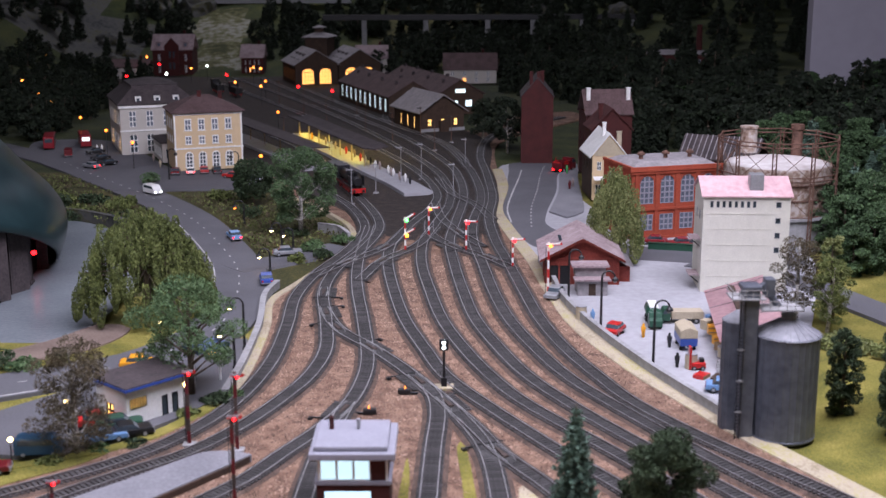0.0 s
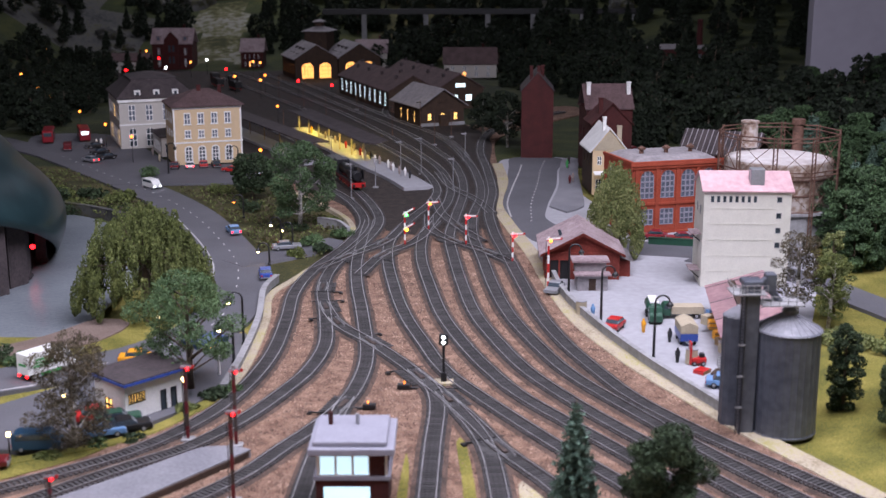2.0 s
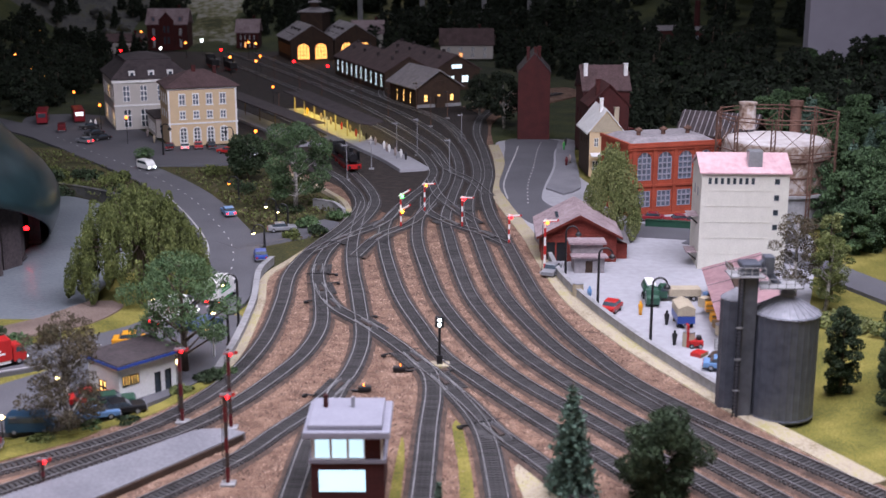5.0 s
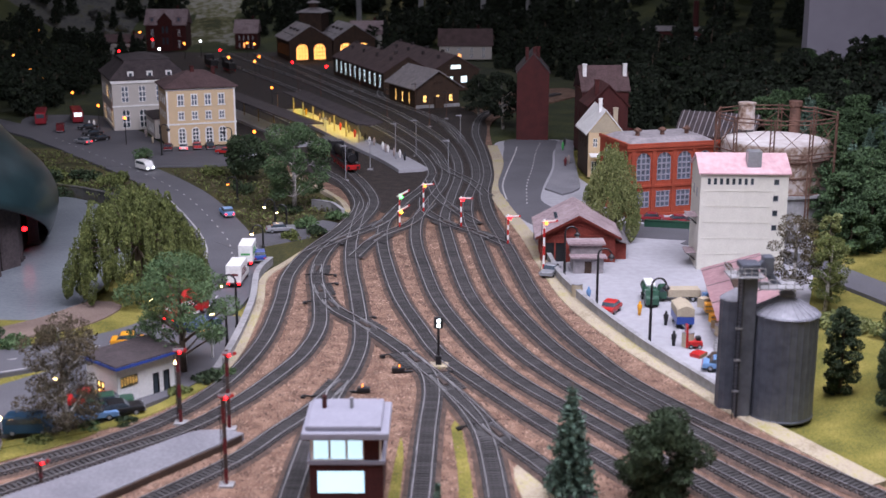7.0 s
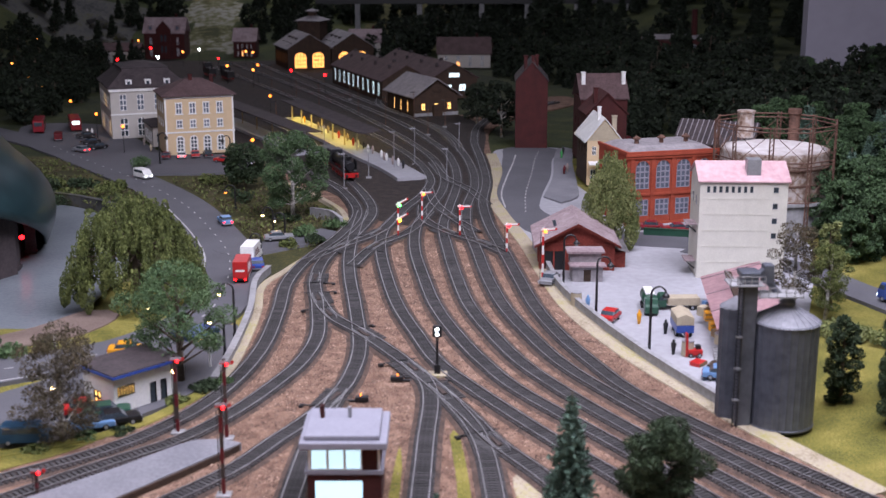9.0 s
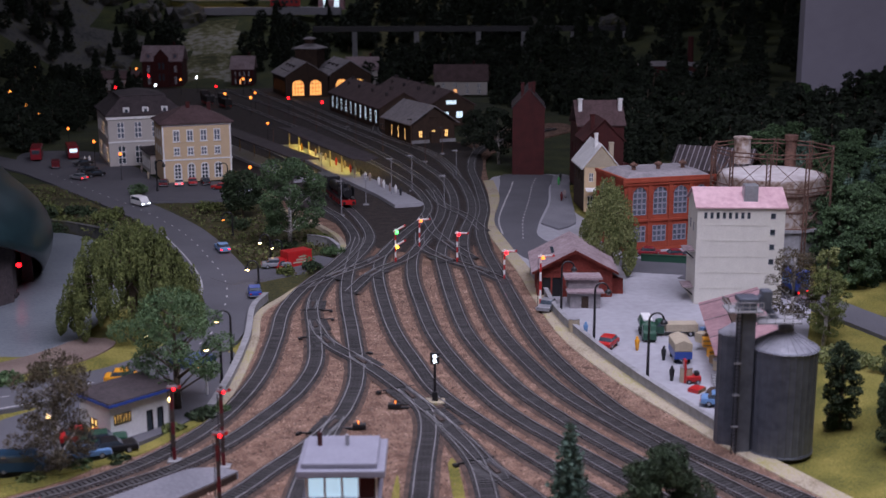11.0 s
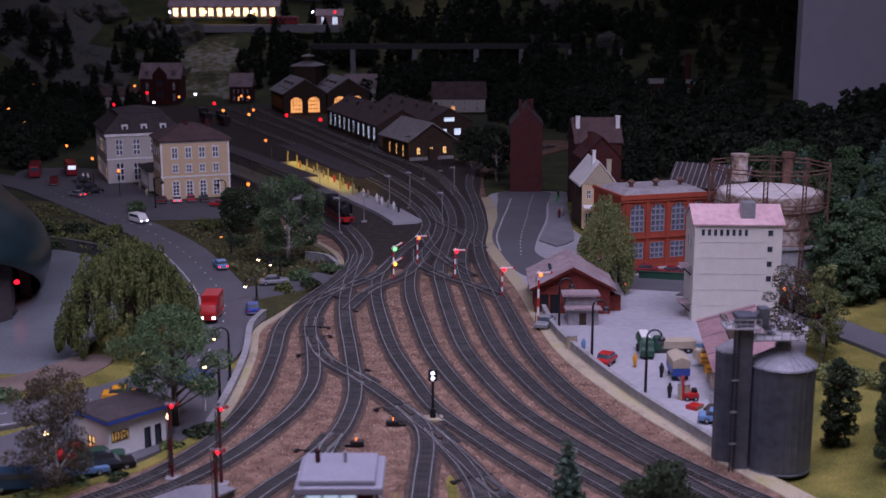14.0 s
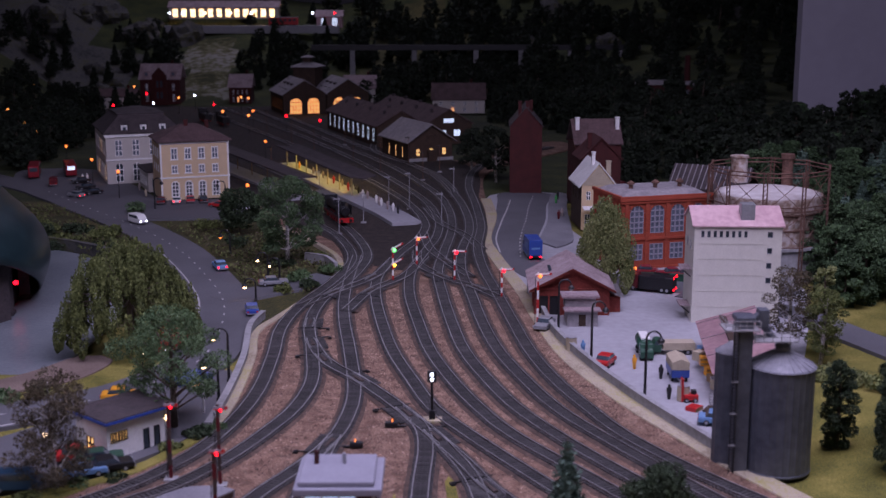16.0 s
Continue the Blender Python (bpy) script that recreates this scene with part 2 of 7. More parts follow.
M.update(
    yellow_wall=paint("pale_yellow_plaster", (0.62, 0.47, 0.29), 0.9, bump=0.2, vary=0.06),
    grey_wall=paint("light_grey_plaster", (0.5, 0.47, 0.43), 0.9, bump=0.2, vary=0.07),
    brick=material("red_brick", [(0.23, 0.038, 0.018), (0.42, 0.08, 0.038)], 30, 0.9, 0.4, fine=14),
    dark_brick=material("dark_red_brick", [(0.034, 0.006, 0.006), (0.075, 0.014, 0.012)], 40, 0.9, 0.4, fine=10),
    brown_wood=material("dark_brown_boards", [(0.03, 0.018, 0.012), (0.07, 0.04, 0.025)], 60, 0.85, 0.4),
    red_wood=material("red_brown_boards", [(0.15, 0.025, 0.017), (0.27, 0.05, 0.035)], 50, 0.85, 0.4),
    roof_brown=material("brown_roof_tiles", [(0.06, 0.035, 0.035), (0.13, 0.08, 0.08)], 40, 0.85, 0.5),
    roof_dark=material("dark_roof_slates", [(0.03, 0.024, 0.026), (0.075, 0.058, 0.06)], 40, 0.85, 0.5),
    roof_grey=material("grey_roof_felt", [(0.2, 0.19, 0.2), (0.36, 0.33, 0.34)], 25, 0.8, 0.3),
    roof_mauve=material("weathered_mauve_shingles", [(0.2, 0.14, 0.15), (0.4, 0.32, 0.33)], 30, 0.85, 0.5),
    roof_pink=material("faded_pink_roof", [(0.46, 0.28, 0.3), (0.64, 0.43, 0.45)], 20, 0.7, 0.25),
    silo=material("dark_grey_sheet", [(0.07, 0.078, 0.098), (0.135, 0.147, 0.178)], 18, 0.42, 0.1, 0.3),
    silo_roof=material("galvanised_roof", [(0.16, 0.165, 0.19), (0.3, 0.3, 0.33)], 25, 0.5, 0.1, 0.0),
    tank=material("stained_white_tank", [(0.13, 0.07, 0.045), (0.31, 0.23, 0.18), (0.5, 0.45, 0.42)], 22, 0.8, 0.4, spread=(0.38, 0.6)),
    tank_top=material("pale_tank_roof", [(0.5, 0.44, 0.42), (0.75, 0.72, 0.71)], 12, 0.7, 0.2),
    glass=paint("dark_window_glass", (0.05, 0.065, 0.08), 0.12, vary=0.3),
    grey_pane=paint("grey_blue_pane", (0.13, 0.15, 0.19), 0.2, vary=0.3),
    far_glow=glow("bright_far_windows", (1.0, 0.66, 0.26), 7.0),
    warm=glow("lit_window_warm", (1.0, 0.58, 0.17), 3.2),
    amber=glow("lit_window_amber", (1.0, 0.44, 0.11), 2.4),
    cool=glow("lit_window_cool", (0.75, 0.93, 1.0), 1.7),
    box_light=glow("lit_signal_box", (0.6, 0.85, 1.0), 1.0),
    lamp_warm=glow("lamp_warm", (1.0, 0.6, 0.24), 20),
    lamp_orange=glow("lamp_orange", (1.0, 0.24, 0.03), 4.2),
    lamp_amber=glow("lamp_amber", (1.0, 0.3, 0.05), 4.6),
    lamp_white=glow("lamp_white", (0.85, 0.95, 1.0), 14),
    lens_white=glow("signal_lens", (0.85, 0.95, 1.0), 5),
    lamp_red=glow("lamp_red", (1.0, 0.008, 0.012), 9),
    lamp_green=glow("lamp_green", (0.1, 1.0, 0.15), 7),
    lamp_yellow=glow("lamp_yellow", (1.0, 0.6, 0.03), 9),
    lamp_blue=glow("lamp_blue", (0.15, 0.25, 1.0), 8),
    platform_glow=glow("platform_tube_light", (1.0, 0.74, 0.16), 85),
    red=paint("red_enamel", (0.45, 0.02, 0.02), 0.35),
    teal=paint("grey_blue_enamel", (0.02, 0.06, 0.11), 0.4),
    bus_red=paint("dark_red_coachwork", (0.22, 0.012, 0.02), 0.35),
    maroon=paint("maroon_enamel", (0.11, 0.009, 0.013), 0.35),
    orange=paint("orange_enamel", (0.75, 0.33, 0.02), 0.35),
    blue=paint("blue_enamel", (0.03, 0.07, 0.3), 0.35),
    sky_blue=paint("light_blue_enamel", (0.14, 0.27, 0.48), 0.35),
    green=paint("dark_green_enamel", (0.02, 0.075, 0.045), 0.4),
    leaf_green=paint("green_stripe", (0.05, 0.3, 0.08), 0.5),
    silver=paint("silver_grey_enamel", (0.3, 0.31, 0.33), 0.35, 0.3),
    tyre=paint("tyre_rubber", (0.012, 0.012, 0.013), 0.85),
    tan=paint("tan_canvas", (0.42, 0.36, 0.26), 0.85),
    wood=material("plain_wood", [(0.16, 0.1, 0.05), (0.3, 0.2, 0.11)], 50, 0.8, 0.3),
    hull=material("dark_green_shell", [(0.006, 0.017, 0.02), (0.016, 0.036, 0.04)], 6, 0.34, 0.03),
    panel=paint("lilac_grey_wall", (0.34, 0.325, 0.38), 0.9, vary=0.05, scale=4),
    lavender=paint("pale_grey_roof", (0.27, 0.27, 0.32), 0.7, vary=0.08),
    bark=material("bark", [(0.05, 0.035, 0.025), (0.13, 0.1, 0.07)], 90, 0.9, 0.5),
    birch=material("pale_birch_bark", [(0.1, 0.09, 0.08), (0.45, 0.43, 0.4)], 120, 0.85, 0.4, spread=(0.42, 0.55)),
    pale_slope=material("pale_scree_and_grass", [(0.035, 0.04, 0.01), (0.11, 0.11, 0.045), (0.25, 0.25, 0.21)], 3.5, 0.95, 0.8, fine=9, spread=(0.4, 0.6)),
    rock=material("grey_rock", [(0.03, 0.032, 0.032), (0.08, 0.08, 0.075), (0.06, 0.06, 0.02)], 7, 0.95, 1.0, fine=9),
    pebble=material("ballast_pebble", [(0.1, 0.055, 0.04), (0.4, 0.28, 0.21)], 40, 0.95, 0, island=0.6),
    figure=paint("painted_figure", (0.32, 0.26, 0.24), 0.7, vary=0.5, scale=200),
    leaf_willow=material("olive_willow_leaves", [(0.03, 0.042, 0.01), (0.105, 0.13, 0.034), (0.22, 0.25, 0.08)], 55, 0.8, 0, island=0.18, fine=3),
    leaf_mid=material("mid_green_leaves", [(0.028, 0.07, 0.025), (0.14, 0.22, 0.09)], 30, 0.75, 0, island=0.32),
    leaf_pine=material("dark_pine_needles", [(0.03, 0.062, 0.028), (0.1, 0.165, 0.065)], 40, 0.8, 0, island=0.25),
    leaf_brown=material("olive_brown_leaves", [(0.035, 0.03, 0.015), (0.11, 0.085, 0.045)], 30, 0.8, 0, island=0.32),
    leaf_dark=material("dark_green_leaves", [(0.012, 0.028, 0.01), (0.04, 0.065, 0.024)], 30, 0.8, 0, island=0.32),
    leaf_light=material("light_green_leaves", [(0.1, 0.13, 0.035), (0.24, 0.26, 0.1)], 30, 0.8, 0, island=0.4),
    leaf_blue=material("blue_green_needles", [(0.04, 0.08, 0.055), (0.12, 0.19, 0.14)], 30, 0.8, 0, island=0.4),
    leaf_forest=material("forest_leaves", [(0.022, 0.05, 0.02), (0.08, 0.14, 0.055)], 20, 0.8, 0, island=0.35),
    # near-black leaves: the dimness of the far hills is put into the colour
    leaf_black=material("dim_forest_leaves", [(0.004, 0.009, 0.004), (0.016, 0.027, 0.01)], 30, 0.85, 0, island=0.35),
)


# ---- ground ----
def ground():
    bm = bmesh.new()
    xs = [-420 + 30 * i for i in range(9)] + [-150 + 4 * i for i in range(81)] + [200 + 30 * i for i in range(9)]
    ys = [-60 + 20 * i for i in range(8)] + [100 + 4 * i for i in range(156)] + [740 + 30 * i for i in range(8)]
    rows = [[bm.verts.new((x, y, land(x, y))) for x in xs] for y in ys]
    for p, q in zip(rows, rows[1:]):
        for k in range(len(xs) - 1):
            bm.faces.new((p[k], p[k + 1], q[k + 1], q[k]))
    for f in bm.faces:
        c = f.calc_center_median()
        c = c + Vector((9 * noise.noise(c * 0.06), 14 * noise.noise(c * 0.05 + Vector((7, 0, 0))), 0))
        # faces whose dimness is put into the darker grass colour
        dim_zone = (c.y > 300 and not (-128 < c.x < 30 and 580 < c.y < 720)) or (c.x > 76 and c.y > 190) or (c.x < -36 and c.y > 196)
        if -0.207 * c.y < c.x < -0.158 * c.y and 572 < c.y < 668:
            f.material_index = 3
            continue
        if c.x < -0.255 * c.y and 585 < c.y < 730:
            f.material_index = 4
            continue
        f.material_index = 2 if -0.05 * c.y < c.x < 8 and 670 < c.y < 735 or c.x < -14 and 188 < c.y < 300 or (not dim_zone and c.y > 400) else 1 if dim_zone else 0
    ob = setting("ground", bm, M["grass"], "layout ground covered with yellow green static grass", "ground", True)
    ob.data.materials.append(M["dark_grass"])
    for name in ("olive", "pale_slope", "rock"):
        ob.data.materials.append(M[name])


ground()

# the dark hall round the layout
for name, b, lab in (("wall_west", (-415, -410, -60, 945, -60, 320), "side wall"), ("wall_east", (430, 435, -60, 945, -60, 320), "side wall"), ("wall_south", (-410, 430, -65, -60, -60, 320), "wall behind the visitors"), ("wall_far", (-410, 430, 940, 945, -60, 320), "far wall"), ("ceiling", (-415, 435, -65, 945, 320, 326), "ceiling")):
    setting(name, box(bmesh.new(), *b), M["hall"], "dark plain exhibition hall " + lab, "ceiling" if name == "ceiling" else "wall")

# the gravel area that carries all the tracks
YARD_EDGE = spline([(-60, 97), (-45.5, 115), (-33, 122.6), (-26, 135), (-24.9, 146), (-25.2, 165), (-26.4, 179), (-23.5, 190), (-17.5, 213), (-18, 230),
                    (-24, 246), (-36, 268), (-56, 318), (-84, 380), (-150, 500), (-160, 560), (-40, 560), (-36, 480), (-14, 395), (6, 372), (14, 392), (40, 420), (44, 400), (24, 368),
                    (14, 340), (12.5, 300), (12.8, 276), (10.4, 250), (11.6, 232), (14.8, 205), (16.2, 187), (18.5, 166), (23.6, 147), (29, 133), (32.2, 125), (41, 107), (52, 85), (52, 60), (-60, 60)], 3.0)
setting("yard_ground", slab(bmesh.new(), [(p.x, p.y) for p in YARD_EDGE], 0.0, 0.8), M["gravel"], "station yard ground of reddish brown gravel", "gravel")

setting("throat_ground", slab(bmesh.new(), [(p.x, p.y) for p in spline([(-13.5, 226), (-16.4, 237), (-22.6, 251), (-34.5, 273), (-54, 321), (-82, 383), (-147, 500), (-150, 555), (-43, 555), (-38, 480), (-15.5, 397), (4.5, 374), (12, 342), (10.8, 300), (11, 276), (8.8, 250), (8.6, 233), (5, 224), (-4, 219)], 3.0)], 0.04, 0.2), M["soot"], "dark sooty ballast of the station throat", "gravel")

RIGHT_EDGE = [(41, 107), (32.2, 125), (29, 133), (23.6, 147), (18.5, 166), (16.2, 187), (14.8, 205), (11.6, 232), (10.4, 250), (12.8, 276), (12.5, 300)]
LEFT_EDGE = [(-45.5, 115), (-33, 122.6), (-26, 135), (-24.9, 146), (-25.2, 165), (-26.4, 179), (-23.5, 190), (-17.5, 213), (-18, 230), (-24, 246), (-36, 268)]
setting("sand_strip", sweep(bmesh.new(), spline([(x + 0.6, y) for x, y in RIGHT_EDGE]), [(-2.0, -0.4), (-1.8, 0.14), (0.6, 0.24), (0.9, -0.4)]), M["sand"], "pale sandy strip along the edge of the tracks", "sand")
setting("grass_bank", sweep(bmesh.new(), spline([(x - 0.6, y) for x, y in LEFT_EDGE[:3]]), [(-1.0, -0.4), (-0.7, 0.2), (0.7, 0.16), (1.0, -0.4)]), M["grass"], "strip of yellow green grass along the tracks", "grass")
setting("sand_bank", sweep(bmesh.new(), spline([(x - 0.4, y) for x, y in LEFT_EDGE[2:]]), [(-0.8, -0.4), (-0.5, 0.2), (0.6, 0.16), (0.8, -0.4)]), M["sand"], "pale sandy bank along the edge of the tracks", "sand")

setting("freight_yard", slab(bmesh.new(), [(p.x, p.y) for p in spline([(30.6, 128), (24.6, 147), (19.6, 166), (17.2, 187), (15.8, 205), (12.6, 232), (11.4, 250), (13.6, 276), (14, 306), (30, 309), (31, 290), (29, 262), (36, 240), (62, 214), (58, 186), (46, 150), (38, 128)], 3)], 0.0, 0.8), M["concrete"], "pale grey paved goods yard", "pavement")
setting("road_east", slab(bmesh.new(), [(p.x, p.y) for p in spline([(10.9, 243), (12.6, 262), (14.0, 280), (15.2, 296), (17, 309.5), (29, 308), (26.5, 290), (24.5, 270), (20.5, 246), (20, 232), (28, 219), (44, 212), (60, 208), (60, 200), (40, 203), (28, 207), (16.5, 214), (12.4, 232)], 3)], 0.06, 0.5), M["asphalt"], "dark grey two lane road curving past the goods shed", "road")

setting("road_west", sweep(bmesh.new(), spline([(-130, 112), (-75, 131.5), (-62, 137), (-50, 143.5), (-40, 150), (-33, 163), (-32.5, 180), (-35, 198), (-41, 216), (-51, 240), (-65, 264), (-82, 288), (-102, 316), (-130, 345)], 3), [(-4.6, -0.5), (-4.6, 0.05), (4.6, 0.05), (4.6, -0.5)]), M["asphalt"], "grey two lane road with white markings", "road")
setting("side_road", sweep(bmesh.new(), spline([(-36, 199), (-31, 203.5), (-25, 209), (-19, 216)], 2), [(-3.6, -0.5), (-3.4, 0.08), (3.4, 0.08), (3.6, -0.5)]), M["asphalt"], "short grey side road to the underpass", "road")
setting("road_outer", sweep(bmesh.new(), spline([(120, 70), (90, 120), (72, 152), (63, 174), (57.5, 188), (50, 197), (42, 203)], 3), [(-3.4, -1.2), (-3.4, 0.12), (3.4, 0.12), (3.4, -1.2)]), M["asphalt"], "grey road behind the grassy bank", "road")
setting("station_square", slab(bmesh.new(), [(p.x, p.y) for p in spline([(-76, 272), (-64, 273), (-46, 277), (-46, 300), (-66, 300), (-80, 324), (-98, 352), (-118, 350), (-108, 318), (-90, 292)], 3)], 0.08, 0.5), M["asphalt"], "grey paved square before the station", "pavement")
setting("parking_lot", slab(bmesh.new(), [(p.x, p.y) for p in spline([(-52, 120), (-41, 119), (-35, 124.5), (-28.5, 134), (-27, 146), (-27.5, 160), (-36, 154), (-44, 142), (-52, 132)], 3)], 0.02, 0.5), M["asphalt"], "grey paved forecourt round the kiosk", "pavement")
setting("river", slab(bmesh.new(), [(p.x, p.y) for p in spline([(-90, 140), (-58.5, 151), (-53, 164), (-51, 185), (-53, 206), (-59, 226), (-66, 236), (-78, 246), (-100, 252), (-125, 254), (-125, 150)], 3)], -1.2, 0.3), M["water"], "still grey blue river water", "water")

# ---- tracks ----
TRACKS = [
    [(-45, 107.5), (-34.2, 116.5), (-28.3, 124.8), (-24.6, 135), (-22.6, 149), (-22.6, 165), (-23.2, 180), (-21.5, 195), (-17.6, 212), (-15.8, 230), (-19.8, 250), (-26.4, 267), (-36, 292), (-52, 338), (-70, 382), (-98, 445)],
    [(-42, 103.5), (-33.3, 112.9), (-27.2, 119), (-22.6, 127), (-19.2, 136), (-17, 144), (-16.1, 154.5), (-17.4, 168), (-19.2, 183), (-18.5, 197), (-15, 212), (-13, 230), (-15.4, 247), (-21, 268), (-28.4, 292), (-36, 324), (-61.5, 382), (-95, 460), (-120, 520)],
    [(-28, 101), (-20.6, 111.3), (-17, 119), (-14.2, 125), (-11.9, 131.5), (-10.6, 139), (-10.3, 150), (-12.1, 168), (-13.9, 183), (-15, 197), (-15.2, 212), (-15, 232)],
    [(22, 100), (17, 109.8), (11.3, 119.7), (4.3, 133.2), (-0.2, 143.1), (-3.1, 154.5), (-6, 167.6), (-8.2, 183), (-10, 201), (-10, 216), (-7, 233), (-3.2, 250), (-2.4, 268), (-8, 298), (-22, 341), (-49, 412), (-95, 520)],
    [(27.5, 100), (18.1, 117.5), (9.2, 133.2), (5.3, 143.1), (2.1, 154.4), (-0.7, 167.6), (-2.6, 183), (-4.3, 201), (-4.3, 218), (-2, 235), (0.4, 252), (0.5, 272), (-4, 302), (-20, 357), (-48, 436), (-94, 545)],
    [(32.3, 100), (22.9, 116.7), (18.5, 124.5), (14.1, 133.2), (9.9, 143.1), (6.8, 154.4), (4.1, 167.5), (2.5, 182.8), (1.2, 201), (0.5, 218), (1.8, 236), (3.6, 260), (3, 285), (-0.5, 310), (-13.4, 358), (-39.5, 428), (-82, 545)],
    [(37, 100), (27.7, 116), (19, 133.2), (14.7, 143.1), (11.6, 154.4), (8.9, 167.5), (7.2, 182.8), (6, 201), (4.8, 218), (5.2, 236), (7.2, 256), (7.2, 277), (4.6, 307), (-3, 347), (-24.5, 404), (-60, 503)],
    [(42.5, 100), (34.2, 112.4), (27.8, 122), (21.8, 133.2), (18.5, 143.1), (15.5, 154.4), (13.3, 167.5), (11.9, 182.8), (10.4, 201), (8.8, 220), (8.4, 240), (9.9, 262), (9.6, 290), (8.8, 320), (11.5, 350), (20, 376), (38, 402)],
    [(-2.2, 98), (-1.9, 106), (-1.5, 119.8), (-1.1, 129.6), (-1.6, 136), (-3.4, 141.1)],
    [(5.2, 98), (5, 106), (4.4, 116.8), (3, 124), (0, 133.2)],
    [(-18.4, 175), (-17.2, 169.5), (-14.8, 162.2), (-10.1, 154.5), (-6.4, 147.5), (-3.4, 141.1), (0, 133.2), (3.1, 125.3), (5.6, 118.3), (9.9, 109.8), (14, 100)],
    [(-14, 98), (-13.8, 106), (-13.4, 116.8), (-12.6, 124.6), (-11.7, 132)],
    [(11, 197), (7, 205), (1, 214), (-3, 224), (-3.5, 236)],
    [(-21.5, 193), (-17, 202), (-11, 213), (-8, 226)],
    [(-14, 190), (-11, 203), (-5.5, 214), (-2, 230)],
    [(6, 214), (2, 226), (-1, 238), (-2.6, 255)],
    [(8.8, 238), (6, 252), (1, 266), (-2, 285)],
    [(-12, 470), (-20, 398), (-2, 346), (4, 316), (5, 300)],
]


def railway_track(points, k):
    line = spline([(x, y, k * 0.012) for x, y in points], 1.5)
    t = thing("railway_track", 0, 0, 0, 0, "three-rail model railway track with dark sleepers on brown ballast", "railway track", "tracks")
    # brown ballast in the yard, sooty ballast where the engines wait
    for name, run, lab in (("bed", [p for p in line if p.y < 226], "dark brown ballast bed"), ("soot", [p for p in line if p.y > 223], "sooty black ballast bed")):
        if len(run) > 2:
            part("ballast", sweep(bmesh.new(), run, [(-1.75, 0.0), (-1.32, 0.15), (1.32, 0.15), (1.75, 0.0)], False), M[name], t, lab)
    for side in (-0.825, 0.825):
        web = part("rail", sweep(bmesh.new(), line, [(side - 0.1, 0.2), (side - 0.035, 0.27), (side - 0.035, 0.42), (side + 0.035, 0.42), (side + 0.035, 0.27), (side + 0.1, 0.2)]), M["rail_web"], t, "rusty rail with a worn steel head")
        part("rail_head", sweep(bmesh.new(), line, [(side - 0.055, 0.42), (side - 0.05, 0.5), (side + 0.05, 0.5), (side + 0.055, 0.42)]), M["rail"], web, "worn steel rail head")
    return t, line


TRACK_LINES = [railway_track(p, k) for k, p in enumerate(TRACKS)]


# ---- builders for houses ----
def wall_mesh(w, h, openings=(), thick=0.3, gable=0.0):
    """An upright wall along x, centred, with real openings (x0, x1, z0, z1) and a gable on top."""
    bm = bmesh.new()
    xs = sorted({-w / 2, w / 2, *(v for o in openings for v in o[:2])})
    zs = sorted({0.0, h, *(v for o in openings for v in o[2:4])})
    for x0, x1 in zip(xs, xs[1:]):
        for z0, z1 in zip(zs, zs[1:]):
            cx, cz = (x0 + x1) / 2, (z0 + z1) / 2
            if not any(o[0] < cx < o[1] and o[2] < cz < o[3] for o in openings):
                box(bm, x0, x1, 0, thick, z0, z1)
    if gable:
        a = [bm.verts.new((x, y, z)) for y in (0, thick) for x, z in ((-w / 2, h), (w / 2, h), (0, h + gable))]
        for q in ((0, 1, 2), (5, 4, 3), (0, 3, 4, 1), (1, 4, 5, 2), (2, 5, 3, 0)):
            bm.faces.new([a[i] for i in q])
    bmesh.ops.remove_doubles(bm, verts=bm.verts, dist=0.001)
    return bm


def window(parent, o, at, frame_mat, pane_mat, nx=2, nz=3, arch=False, spandrel=None, name="window"):
    """A window frame with bars, its pane, and a lit or dark pane in the opening o of a wall set at the pose at."""
    x0, x1, z0, z1 = o
    b, w, h = min(0.24, (x1 - x0) * 0.14), x1 - x0, z1 - z0
    lights = [(-w / 2 + w * i / nx + b / 2, -w / 2 + w * (i + 1) / nx - b / 2, h * j / nz + b / 2, h * (j + 1) / nz - b / 2) for i in range(nx) for j in range(nz)]
    bm = wall_mesh(w, h, lights, 0.15)
    bmesh.ops.translate(bm, vec=((x0 + x1) / 2, -0.06, z0), verts=bm.verts)
    f = part(name, bm, frame_mat, parent, at=at)
    part("pane", box(bmesh.new(), x0, x1, 0.14, 0.2, z0, z1), pane_mat, f)
    if arch:
        bm, r, cx = bmesh.new(), (x1 - x0) / 2, (x0 + x1) / 2
        for s in (-1, 1):
            rim = [(cx + s * r * math.cos(k * math.pi / 16), z1 - r + r * math.sin(k * math.pi / 16)) for k in range(9)]
            for p, q in zip(rim, rim[1:]):
                vs = [bm.verts.new((x, y, z)) for y in (-0.12, -0.062) for x, z in (p, q, (cx + s * r, z1))]
                for g in ((0, 1, 2), (5, 4, 3), (0, 3, 4, 1), (1, 4, 5, 2), (2, 5, 3, 0)):
                    bm.faces.new([vs[i] for i in g])
        bmesh.ops.remove_doubles(bm, verts=bm.verts, dist=0.001)
        bmesh.ops.recalc_face_normals(bm, faces=bm.faces)
        part("arch", bm, spandrel, f)
    return f


def row(n, x0, x1, w, z0, z1):
    """n openings of width w, evenly between x0 and x1."""
    return [(x0 + (x1 - x0) * (k + 0.5) / n - w / 2, x0 + (x1 - x0) * (k + 0.5) / n + w / 2, z0, z1) for k in range(n)]


